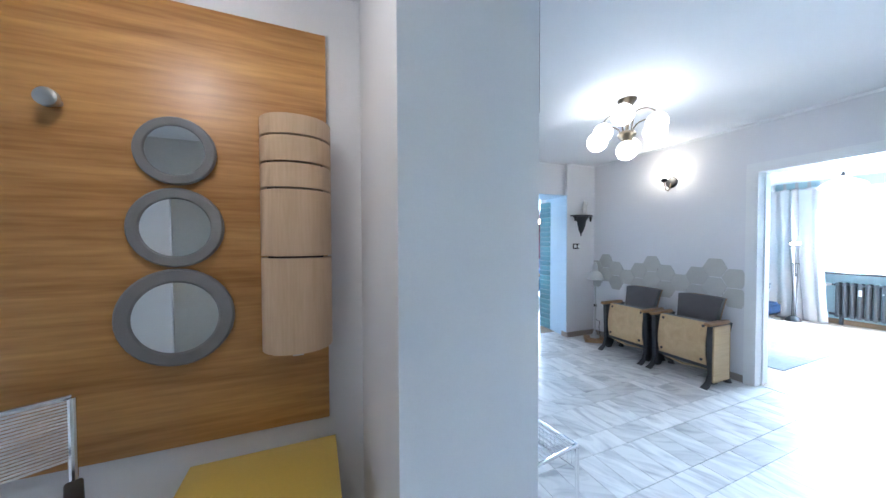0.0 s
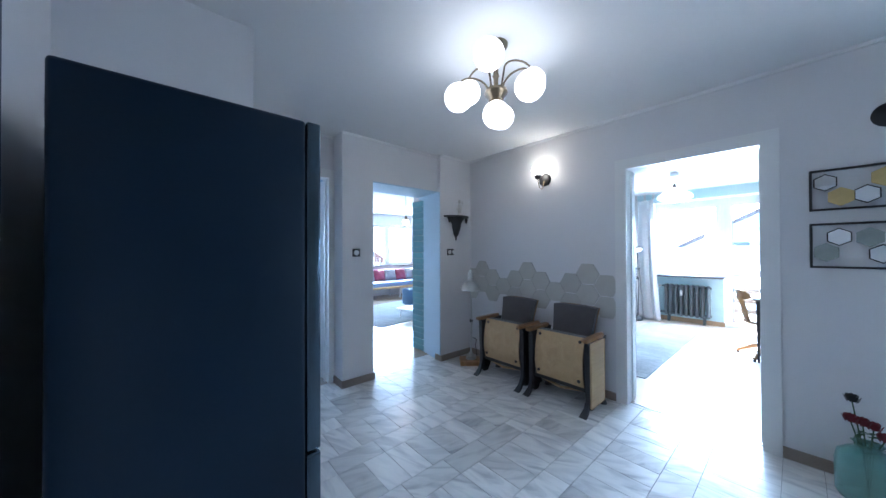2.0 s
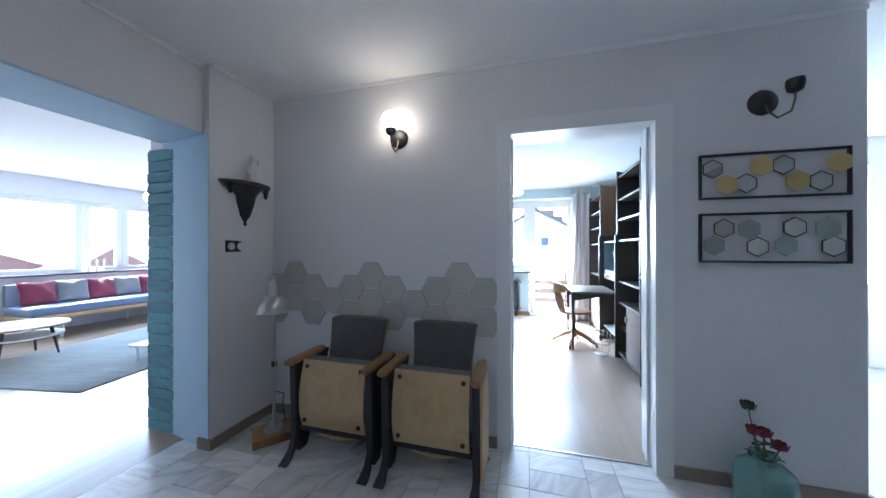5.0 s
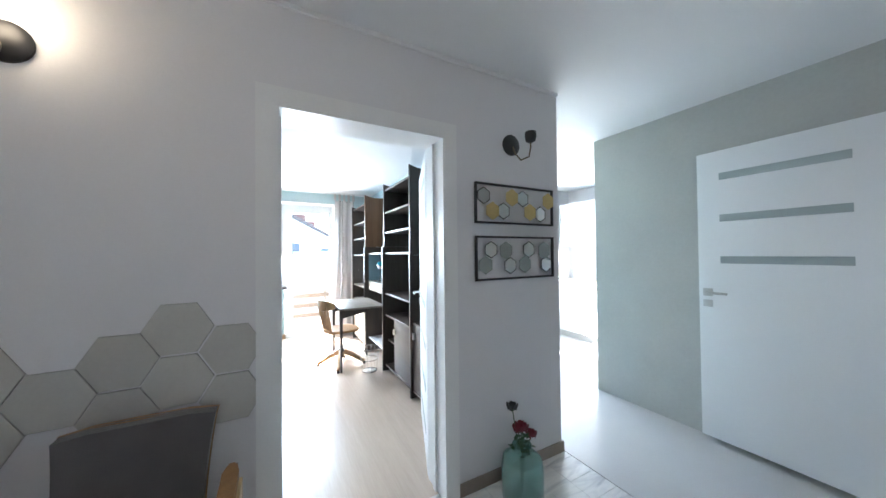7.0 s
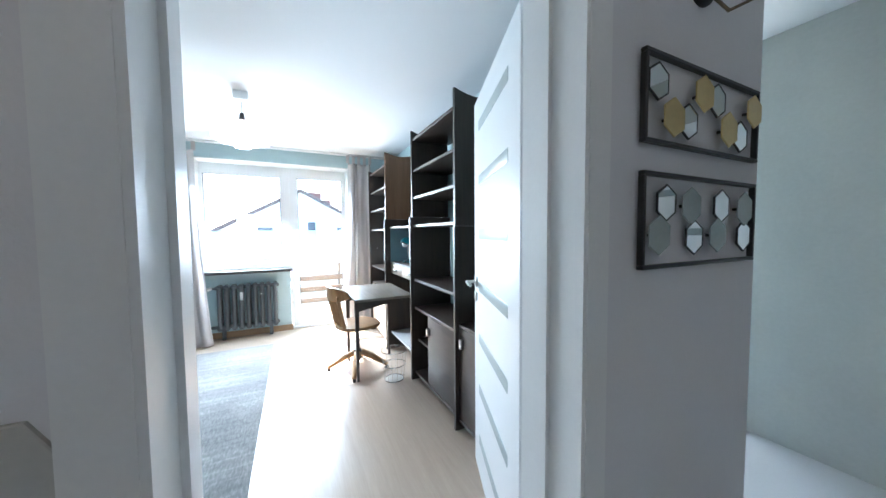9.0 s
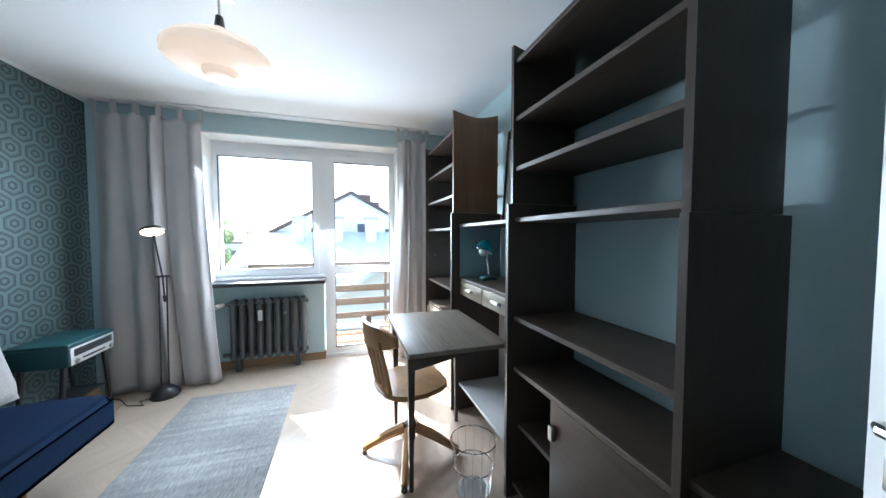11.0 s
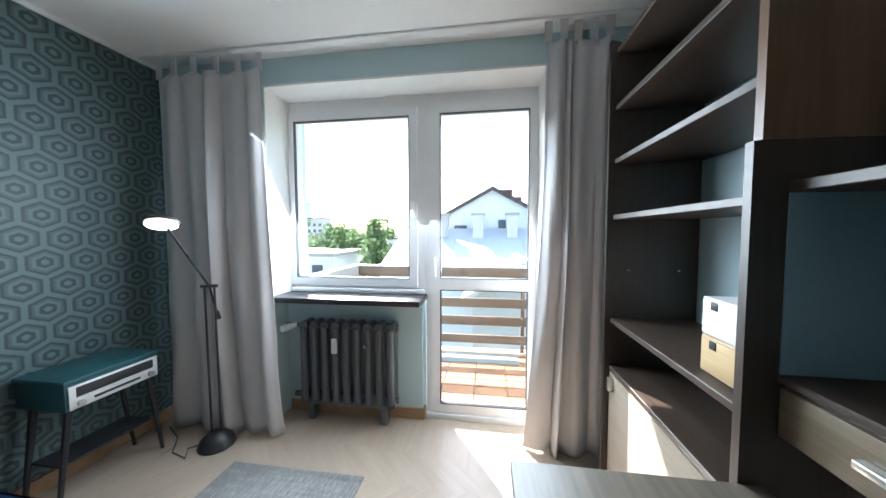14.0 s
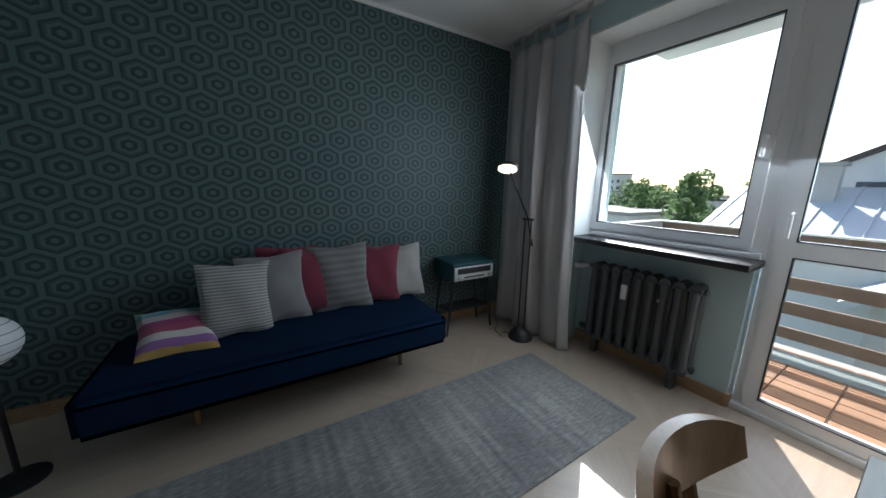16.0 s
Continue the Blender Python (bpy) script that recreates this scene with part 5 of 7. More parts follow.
STRIPED = stripes("rainbow_stripe_knit", [(0.24, 0.03, 0.12), (0.45, 0.38, 0.36), (0.10, 0.30, 0.34), (0.16, 0.32, 0.16), (0.40, 0.24, 0.06), (0.22, 0.10, 0.26), (0.5, 0.46, 0.44), (0.28, 0.05, 0.10)], 3.2, 2)
HERRING = stripes("grey_white_ribbed_weave", [(0.20, 0.195, 0.19), (0.38, 0.375, 0.36)], 60, 2)
# plain grey velvet; the two tones paint the shading of its folds
FOLD_VELVET = stripes("grey_velvet_fold_stripes", [(0.15, 0.145, 0.145), (0.20, 0.195, 0.19)], 22, 2)
for k, (x, mt, w, lb, dy, tw, lean) in enumerate((
        (5.58, HERRING, 0.40, "cream and grey tweed cushion leaning on the wall", -0.10, 6, -14),
        (5.77, GREY_VELVET, 0.42, "plain grey velvet cushion leaning on the wall", -0.03, 4, -12),
        (5.98, RED_VELVET, 0.43, "raspberry velvet cushion leaning on the wall", 0.02, 0, -12),
        (6.16, FOLD_VELVET, 0.44, "silver striped velvet cushion leaning on the wall", 0.0, -6, -12),
        (6.40, RED_VELVET, 0.42, "raspberry velvet cushion leaning on the wall", 0.02, -8, -12),
        (6.60, CREAM_KNIT, 0.40, "cream knitted cushion leaning on the wall", 0.03, -4, -11))):
    cushion("cushion", lb, mt, w * 0.86, w, 0.13, pose(x, 2.995 + dy, 0.395 + w / 2 * 0.97, lean, 3 * (-1) ** k, tw), 3 + k)
cushion("cushion", "raspberry velvet cushion tucked behind the grey one", RED_VELVET, 0.36, 0.40, 0.10, pose(5.86, 3.10, 0.62, -8, 2, 0), 51)
cushion("cushion", "flat cushion with rainbow stripes on the daybed", STRIPED, 0.31, 0.29, 0.12, pose(5.33, 2.85, 0.48, -62, 6, 12), 40)

solo("rug", soft_box(4.45, 7.385, 1.655, 2.42, 0.0, 0.012, 0.004), RUG_GREY, "faded grey woven runner rug on the parquet", "rug")

# pendant lamp of the study
pl = thing("pendant_lamp", "squat opal glass pendant lamp, lit", "pendant lamp", (6.05, 1.735, 0))
part("canopy", soft_box(-0.05, 0.05, -0.05, 0.05, 2.335, 2.40, 0.01), WHITE_FURN, pl, "white square canopy")
part("cord", tube([(0, 0, 2.335), (0, 0, 2.24)], 0.005, 8), NICKEL, pl)
part("socket", lathe([(0.014, 2.245), (0.02, 2.20), (0.03, 2.185), (0.02, 2.18)], 14), BLACK, pl)
bell = [(0.03, 2.19), (0.045, 2.178), (0.065, 2.16), (0.12, 2.135), (0.175, 2.10), (0.20, 2.07), (0.198, 2.045), (0.17, 2.028), (0.11, 2.02), (0.07, 2.015), (0.066, 2.0), (0.055, 1.985), (0.02, 1.98)]
flute = bmesh.new()
rings = [[flute.verts.new((rad * (1 + 0.014 * (k % 2) * (rad > 0.1)) * math.cos(math.tau * k / 72), rad * (1 + 0.014 * (k % 2) * (rad > 0.1)) * math.sin(math.tau * k / 72), z)) for k in range(72)] for rad, z in bell]
for a, b in zip(rings, rings[1:]):
    for k in range(72):
        flute.faces.new((a[k], a[(k + 1) % 72], b[(k + 1) % 72], b[k]))
flute.faces.new(rings[0][::-1]), flute.faces.new(rings[-1])
part("shade", flute, OPAL_PEND, pl, "lit fluted opal glass shade")
ln = thing("paper_lantern", "white paper ball lantern standing by the daybed", "floor lamp", (4.80, 2.73, 0))
lt = bmesh.new()
lathe([(0.10 * math.sin(math.pi * i / 16), 0.61 - 0.10 * math.cos(math.pi * i / 16)) for i in range(1, 16)], 24, bm=lt)
part("shade", lt, WHITE_FURN, ln)
for k in range(-3, 4):
    r = 0.101 * math.cos(k * 0.36)
    part("rib", tube([(r * math.cos(t), r * math.sin(t), 0.61 + 0.101 * math.sin(k * 0.36)) for t in (math.tau * i / 24 for i in range(25))], 0.0015, 4, cap=False), BLACK, ln)
part("stand", tube([(0, 0, 0), (0, 0, 0.515)], 0.01, 8), BLACK, ln)
part("foot", lathe([(0.085, 0), (0.085, 0.01), (0.02, 0.02)], 20), BLACK, ln)

# ---- hall ----
ch = thing("chandelier", "bronze chandelier with six arched arms and lit opal globes", "chandelier", (2.18, 1.745, 0))
part("canopy", lathe([(0.02, 2.40), (0.032, 2.42), (0.045, 2.45), (0.066, 2.475), (0.068, 2.488)], 24), BRASS, ch)
part("stem", lathe([(0.012, 2.20), (0.014, 2.30), (0.020, 2.31), (0.014, 2.325), (0.013, 2.37), (0.02, 2.385), (0.014, 2.41)], 18), BRASS, ch)
part("hub", lathe([(0.02, 2.165), (0.040, 2.17), (0.046, 2.185), (0.060, 2.20), (0.066, 2.215), (0.060, 2.232), (0.035, 2.245), (0.014, 2.25)], 24), BRASS, ch, "turned bronze hub")
part("collar", lathe([(0.030, 2.15), (0.036, 2.158), (0.030, 2.166)], 20), GOLD_HEX, ch, "polished brass collar")
part("globe", ball((0, 0, 2.092), 0.076, 20), OPAL, ch, "lit opal glass globe")
for k in range(6):
    a = radians(60 * k + 30)
    c, s = math.cos(a), math.sin(a)
    zg = 2.302 if k % 2 else 2.168
    top = zg + 0.115
    pts = [(0.030, 2.235)]
    pts += [(0.135 - 0.085 * math.cos(math.pi * i / 14), top - 0.055 + 0.055 * math.sin(math.pi * i / 14)) for i in range(15)]
    pts += [(0.220, zg + 0.07)]
    arm = part("arm", tube([(c * u, s * u, v) for u, v in pts], 0.0055, 8), BRASS, ch, "thin arched bronze arm")
    part("cup", lathe([(0.010, 0.085), (0.026, 0.078), (0.032, 0.066), (0.028, 0.060)], 14, (c * 0.22, s * 0.22, zg)), BRASS, arm)
    part("globe", ball((c * 0.22, s * 0.22, zg), 0.077, 20), OPAL, arm, "lit opal glass globe")


def sconce(label, y, z, lit):
    ob = thing("wall_sconce", label, "wall lamp", (3.74, y, z), group="hall wall lamps")
    part("plate", lathe([(0.066, 0), (0.066, 0.010), (0.05, 0.02), (0.01, 0.024)], 24, m=pose(0, 0, 0, 0, -90, 0)), BLACK, ob, "round black wall plate")
    e = (-0.12, 0.01, 0.0) if lit else (-0.10, -0.075, 0.01)
    part("arm", tube([(-0.015, 0, 0.0), (-0.035, e[1] * 0.1, -0.06), (-0.06, e[1] * 0.4, -0.105), (-0.10, e[1] * 0.8, -0.09), (e[0], e[1], -0.03), (e[0], e[1], 0.0)], 0.005, 8), BRASS, ob, "thin curved bronze arm")
    part("cup", lathe([(0.012, -0.012), (0.03, 0.0), (0.036, 0.03), (0.034, 0.055), (0.028, 0.056), (0.026, 0.01)], 20, e), BLACK, ob, "black lamp cup")
    if lit:
        part("globe", ball((e[0], e[1], 0.085), 0.064, 20), WARM_GLOBE, ob, "lit opal glass globe")
    return ob


sconce("black wall lamp with a lit opal globe", 2.355, 2.062, True)
sconce("black wall lamp with an empty cup and no globe", 0.283, 2.058, False)

# hexagon tiles on the wall
hx = thing("hexagon_tiles", "band of stone-grey hexagon tiles stuck on the white wall", "wall tiles", (3.74, 0, 0))
def hexagon(r, t, x=0.0):
    """A bevelled hexagon plate with level top and bottom edges; its back on the plane x = 0, facing -x."""
    bm = bmesh.new()
    def ring(k, xx):
        return [bm.verts.new((xx, k * math.cos(math.pi * i / 3), k * math.sin(math.pi * i / 3))) for i in range(6)]
    a, b, c = ring(r, x), ring(r, x - t + 0.0015), ring(r - 0.002, x - t)
    bm.faces.new(c)
    for p, q in ((a, b), (b, c)):
        for i in range(6):
            bm.faces.new((p[i], p[(i + 1) % 6], q[(i + 1) % 6], q[i]))
    return bm


hex_me = mesh("tile", hexagon(0.1082, 0.008), HEX_TILE, False)
back_me = mesh("grout", hexagon(0.1086, 0.003), JOINT_DARK, False)
half_me = mesh("tile_cut", (lambda b: (bmesh.ops.bisect_plane(b, geom=b.verts[:] + b.edges[:] + b.faces[:], plane_co=(0, -0.085, 0), plane_no=(0, -1, 0), clear_outer=True), b)[1])(hexagon(0.1082, 0.008)), HEX_TILE, False)
for col, zs in ((-1, (0.995, 0.80)), (0, (1.093, 0.897)), (1, (0.995, 0.80)), (2, (0.897,)), (3, (0.995, 0.80)), (4, (1.093, 0.897)), (5, (0.995, 0.80)), (6, (0.897,)), (7, (0.995, 0.80)), (8, (1.093, 0.897)), (9, (0.995, 0.80))):
    for z in zs:
        if col != -1:
            part("grout", back_me, JOINT_DARK, hx, m=pose(0, 1.924 + 0.1635 * col, z + 0.009))
        part("tile", half_me if col == -1 else hex_me, HEX_TILE, hx, m=pose(0, 1.924 + 0.1635 * col - (0.0 if col >= 0 else 0.005), z + 0.009))

# cinema seats
def cinema_seat(label, y0, y1, pale_side):
    ob = thing("cinema_seat", label, "cinema seat", (3.46, (y0 + y1) / 2, 0), group="pair of cinema seats")
    h = (y1 - y0) / 2
    for s in (-1, 1):
        y = s * h
        fr = bmesh.new()
        outline = [(-0.10, 0.02), (-0.04, 0.02), (-0.055, 0.20), (0.02, 0.12), (0.13, 0.02), (0.18, 0.02), (0.10, 0.22), (0.14, 0.42), (0.20, 0.58), (0.16, 0.58), (-0.16, 0.575), (-0.13, 0.50), (-0.10, 0.30)]
        a = [fr.verts.new((u, y - 0.014, v)) for u, v in outline]
        b = [fr.verts.new((u, y + 0.014, v)) for u, v in outline]
        fr.faces.new(a), fr.faces.new(b[::-1])
        for i in range(len(outline)):
            j = (i + 1) % len(outline)
            fr.faces.new((a[i], b[i], b[j], a[j]))
        bmesh.ops.triangulate(fr, faces=[f for f in fr.faces if len(f.verts) > 4])
        side = part("side_frame", fr, IRON, ob, "dark cast-iron side frame")
        part("front_edge", soft_box(-0.135, -0.105, y - 0.022, y + 0.022, 0.05, 0.565, 0.006, 1, pose(0, 0, 0, 0, -2, 0)), IRON, side)
        ft = bmesh.new()
        rows = [[ft.verts.new(q) for q in ((u - t, y - w2, v), (u - t, y + w2, v), (u + t, y + w2, v + t * 0.6), (u + t, y - w2, v + t * 0.6))] for u, v, w2, t in ((-0.112, 0.20, 0.013, 0.022), (-0.125, 0.12, 0.014, 0.020), (-0.155, 0.055, 0.018, 0.018), (-0.195, 0.018, 0.028, 0.016), (-0.225, 0.002, 0.031, 0.012))]
        for a, b in zip(rows, rows[1:]):
            for k in range(4):
                ft.faces.new((a[k], a[(k + 1) % 4], b[(k + 1) % 4], b[k]))
        ft.faces.new(rows[0][::-1]), ft.faces.new(rows[-1])
        bmesh.ops.bevel(ft, geom=[e for e in ft.edges if len(e.link_faces) == 2 and e.calc_face_angle(0) > 1.0], offset=0.005, segments=2, affect="EDGES")
        part("foot", ft, IRON, side, "splayed iron foot")
        part("foot", lathe([(0.035, 0), (0.03, 0.012), (0.014, 0.05)], 12, (0.155, y, 0)), IRON, side)
        arm = bmesh.new()
        pts = [(-0.20, -0.02), (-0.185, -0.028), (0.10, -0.026), (0.16, -0.015), (0.16, 0.015), (0.10, 0.026), (-0.185, 0.028), (-0.20, 0.02)]
        prism([(u, y + v) for u, v in pts], 0.582, 0.612, arm)
        bmesh.ops.bevel(arm, geom=arm.edges[:], offset=0.007, segments=2, affect="EDGES")
        part("armrest", arm, CHAIR_WOOD, ob, "worn wooden armrest")
    if pale_side:
        part("side_board", soft_box(-0.145, 0.12, -h - 0.034, -h - 0.0225, 0.05, 0.575, 0.012, 2), PLY, ob, "pale plywood side board")
    # folded seat: a curved plywood shell outside, upholstery behind
    n = 12
    sh, up = bmesh.new(), bmesh.new()
    w = h - 0.04
    for bm, t0, t1, ins in ((sh, 0.0, 0.012, 0.0), (up, 0.013, 0.085, 0.006)):
        rows = []
        for i in range(n + 1):
            v = i / n
            z = 0.185 + 0.41 * v
            x = -0.125 - 0.030 * math.sin(math.pi * v) + 0.030 * v - (0.0 if v > 0.3 else -0.10 * (0.3 - v) ** 1.5)
            rr = 0.02 * (1 if 0 < i < n else 0)
            rows.append([bm.verts.new(q) for q in ((x + t0, -w + ins, z), (x + t0, w - ins, z), (x + t1, w - ins, z), (x + t1, -w + ins, z))])
        for a, b in zip(rows, rows[1:]):
            for k in range(4):
                bm.faces.new((a[k], a[(k + 1) % 4], b[(k + 1) % 4], b[k]))
        bm.faces.new(rows[0][::-1]), bm.faces.new(rows[-1])
    bmesh.ops.bevel(sh, geom=[e for e in sh.edges if len(e.link_faces) == 2 and e.calc_face_angle(0) > 1.0], offset=0.004, segments=2, affect="EDGES")
    seat = part("seat_shell", sh, PLY, ob, "yellowed plywood seat underside")
    part("seat_pad", up, GREY_WOOL, ob, "dark grey upholstered seat, folded up")
    for y in (-w + 0.035, w - 0.035):
        for z in (0.24, 0.56):
            xx = -0.132 - 0.030 * math.sin(math.pi * (z - 0.185) / 0.41) + 0.030 * (z - 0.185) / 0.41
            part("bolt", lathe([(0.013, 0), (0.013, 0.006), (0.006, 0.010)], 10, m=pose(xx + 0.008, y, z, 0, -90, 0)), IRON, seat)
    part("seat_rail", soft_box(-0.11, -0.085, -h + 0.015, h - 0.015, 0.155, 0.215, 0.006), IRON, ob, "dark steel cross rail")
    part("lower_shell", tube([(-0.07, -h + 0.04, 0.155), (-0.085, 0, 0.125), (-0.07, h - 0.04, 0.155)], 0.012, 6), PLY, ob)
    # backrest
    bk, bs = bmesh.new(), bmesh.new()
    for bm, x0, x1, g in ((bk, -0.02, 0.028, 0.0), (bs, 0.0285, 0.040, 0.004)):
        rows = []
        for i in range(13):
            v = i / 12
            z = 0.44 + 0.375 * v
            half = (w - 0.012) * (0.86 + 0.14 * v ** 2) + g
            ln2 = 0.10 + 0.10 * v
            r = [bm.verts.new((ln2 + x0 - 0.012 * math.cos(math.pi * u / 2), half * u, z - 0.014 * abs(u) ** 6 * (v == 1))) for u in (-1, -0.6, -0.2, 0.2, 0.6, 1)]
            r += [bm.verts.new((ln2 + x1, half * u, z - 0.014 * abs(u) ** 6 * (v == 1))) for u in (1, 0.6, 0.2, -0.2, -0.6, -1)]
            rows.append(r)
        for a, b in zip(rows, rows[1:]):
            for k in range(12):
                bm.faces.new((a[k], a[(k + 1) % 12], b[(k + 1) % 12], b[k]))
        bm.faces.new(rows[0][::-1]), bm.faces.new(rows[-1])
    bmesh.ops.bevel(bk, geom=[e for e in bk.edges if len(e.link_faces) == 2 and e.calc_face_angle(0) > 1.0], offset=0.010, segments=2, affect="EDGES")
    part("backrest", bk, GREY_WOOL, ob, "dark grey upholstered backrest")
    part("back_board", bs, CHAIR_WOOD, ob, "wooden backrest shell")
    return ob


cinema_seat("folded vintage cinema seat with grey back and plywood shell", 2.365, 2.885, False)
cinema_seat("folded vintage cinema seat with a pale plywood side board", 1.745, 2.265, True)

# small lamp in the corner
cl = thing("workshop_lamp", "old grey jointed lamp standing on a wooden block", "lamp", (3.46, 3.17, 0), -40)
part("block", soft_box(-0.13, 0.13, -0.10, 0.10, 0, 0.055, 0.006), CHAIR_WOOD, cl, "worn wooden block")
part("plate", lathe([(0.06, 0.055), (0.055, 0.075), (0.03, 0.085), (0.02, 0.13)], 16), NICKEL, cl)
for y in (-0.018, 0.018):
    part("rod", tube([(0, y, 0.10), (0.01, y, 0.50)], 0.008, 6), NICKEL, cl)
    part("rod", tube([(0.01, y, 0.50), (0.0, y, 0.96)], 0.007, 6), NICKEL, cl)
    part("spring", tube([(0.004 * math.cos(i * 1.3), y + 0.008 + 0.004 * math.sin(i * 1.3), 0.14 + 0.22 * i / 60) for i in range(61)], 0.002, 4), NICKEL, cl)
part("joint", soft_box(-0.012, 0.022, -0.024, 0.024, 0.485, 0.515, 0.004), IRON, cl)
part("shade", lathe([(0.108, 0.865), (0.106, 0.89), (0.092, 0.925), (0.066, 0.955), (0.04, 0.972), (0.032, 1.0), (0.036, 1.03), (0.03, 1.06), (0.018, 1.075), (0.02, 1.09), (0.008, 1.10)], 28), NICKEL, cl, "small grey metal bell shade")
# white disc in place of the light on the shade's underside
part("lit_rim", lathe([(0.109, 0.860), (0.109, 0.865)], 28), WHITE_FURN, cl)
part("cable", tube([(0.02, 0.02, 0.3), (0.07, 0.03, 0.27), (0.06, 0.04, 0.2), (0.08, 0.05, 0.06)], 0.004, 6), BLACK, cl)

# carved bracket with a figure
br = thing("carved_bracket", "black carved wooden wall bracket shelf", "wall shelf", (3.49, 3.46, 0))
tp = bmesh.new()
prism([(0.20, 0), (-0.20, 0), (-0.19, -0.05), (-0.12, -0.12), (0, -0.15), (0.12, -0.12), (0.19, -0.05)][::-1], 1.74, 1.758, tp)
bmesh.ops.bevel(tp, geom=tp.edges[:], offset=0.005, segments=2, affect="EDGES")
part("ledge", tp, BLACK, br)
cb = bmesh.new()
lv = [[cb.verts.new((w2 * math.cos(t), -d2 * abs(math.sin(t)) if 0 <= t <= math.pi else 0.0, z)) for t in (math.pi * i / 10 for i in range(11))] for z, w2, d2 in ((1.74, 0.15, 0.10), (1.70, 0.10, 0.085), (1.66, 0.070, 0.08), (1.62, 0.066, 0.075), (1.57, 0.05, 0.06), (1.53, 0.042, 0.045), (1.50, 0.02, 0.025), (1.465, 0.006, 0.006))]
for a, b in zip(lv, lv[1:]):
    for k in range(10):
        cb.faces.new((a[k], a[k + 1], b[k + 1], b[k]))
    cb.faces.new((a[10], a[0], b[0], b[10]))
cb.faces.new(lv[0]), cb.faces.new(lv[-1][::-1])
part("corbel", cb, BLACK, br)
for x in (-0.145, 0.145):
    part("drop", lathe([(0.012, 0.075), (0.022, 0.05), (0.012, 0.03), (0.016, 0.018), (0.004, 0)], 12, (x, -0.05, 1.667)), BLACK, br)
part("finial", lathe([(0.004, 0), (0.014, 0.015), (0.008, 0.03), (0.016, 0.045)], 12, (0, -0.012, 1.455)), BLACK, br)
fg = lathe([(0.035, 0), (0.038, 0.015), (0.022, 0.03), (0.026, 0.07), (0.034, 0.11), (0.02, 0.145), (0.012, 0.155), (0.02, 0.175), (0.018, 0.195), (0.004, 0.205)], 16)
tube([(0.02, 0, 0.12), (0.05, 0.0, 0.15), (0.045, 0, 0.19)], [0.011, 0.009, 0.006], 8, fg)
tube([(-0.02, 0, 0.12), (-0.045, 0.0, 0.08), (-0.02, -0.02, 0.06)], [0.011, 0.009, 0.006], 8, fg)
solo("statuette", fg, PLASTER_FIG, "small pale plaster statuette on the bracket", "statuette", at=(3.50, 3.39, 1.758))


def wall_plate(name, label, cat, x, y, z, rounds):
    ob = thing(name, label, cat, (x, y, z))
    w = 0.04 + 0.036 * (rounds - 1)
    part("plate", soft_box(-w, w, -0.010, 0, -0.04, 0.04, 0.004), BLACK, ob)
    for k in range(rounds):
        cx = (k - (rounds - 1) / 2) * 0.072
        part("insert", lathe([(0.026, 0), (0.026, 0.006), (0.022, 0.008)], 20, m=pose(cx, -0.008, 0, 90, 0, 0)), WHITE_FURN, ob, "round white insert")
    return ob


wall_plate("double_socket", "black double wall socket with white inserts", "socket", 3.42, 3.46, 1.31, 2)
wall_plate("light_switch", "black wall switch with a round white insert", "light switch", 2.185, 3.525, 1.308, 1)

# mirror panels with hexagon plates
def hex_panel(label, z0, z1, plates):
    ob = thing("mirror_panel", label, "wall decoration", (3.74, 0, 0), group="pair of hexagon wall frames")
    y0, y1 = -0.066, 0.574
    for b in ((y0, y1, z1 - 0.012, z1), (y0, y1, z0, z0 + 0.012), (y0, y0 + 0.012, z0 + 0.012, z1 - 0.012), (y1 - 0.012, y1, z0 + 0.012, z1 - 0.012)):
        part("frame_bar", soft_box(-0.026, -0.008, *b, 0.002, 1), BLACK, ob, "thin black metal frame bar")
    for px, fz, r, mt in plates:
        y = y1 - px * 0.64
        z = z1 - fz * (z1 - z0)
        front = mt in (GOLD_HEX, SAGE_HEX)
        hb = hexagon(r * (1.0 if front else 1.0), 0.004)
        pl2 = part("plate", hb, mt, ob, m=pose(-0.030 if front else -0.018, y, z, 30))
        if not front:
            rim = bmesh.new()
            pts = [(-0.002, r * 1.02 * math.cos(math.pi * i / 3), r * 1.02 * math.sin(math.pi * i / 3)) for i in range(7)]
            tube(pts, 0.0035, 6, rim)
            part("rim", rim, BLACK, pl2)
        part("peg", tube([(0, 0, 0), (0.030 if front else 0.018, 0, 0)], 0.005, 6), BLACK, pl2)
    return ob


hex_panel("black wire frame with gold and mirror hexagons", 1.553, 1.797, ((0.097, 0.32, 0.048, MIRROR), (0.186, 0.69, 0.055, GOLD_HEX), (0.330, 0.67, 0.049, MIRROR), (0.423, 0.32, 0.055, GOLD_HEX), (0.577, 0.315, 0.049, MIRROR), (0.656, 0.665, 0.056, GOLD_HEX), (0.814, 0.69, 0.049, MIRROR), (0.913, 0.33, 0.056, GOLD_HEX)))
hex_panel("black wire frame with sage and mirror hexagons", 1.211, 1.478, ((0.175, 0.31, 0.049, MIRROR), (0.099, 0.65, 0.055, SAGE_HEX), (0.340, 0.33, 0.055, SAGE_HEX), (0.406, 0.68, 0.050, MIRROR), (0.649, 0.31, 0.051, MIRROR), (0.581, 0.66, 0.055, SAGE_HEX), (0.845, 0.335, 0.058, SAGE_HEX), (0.890, 0.675, 0.051, MIRROR)))

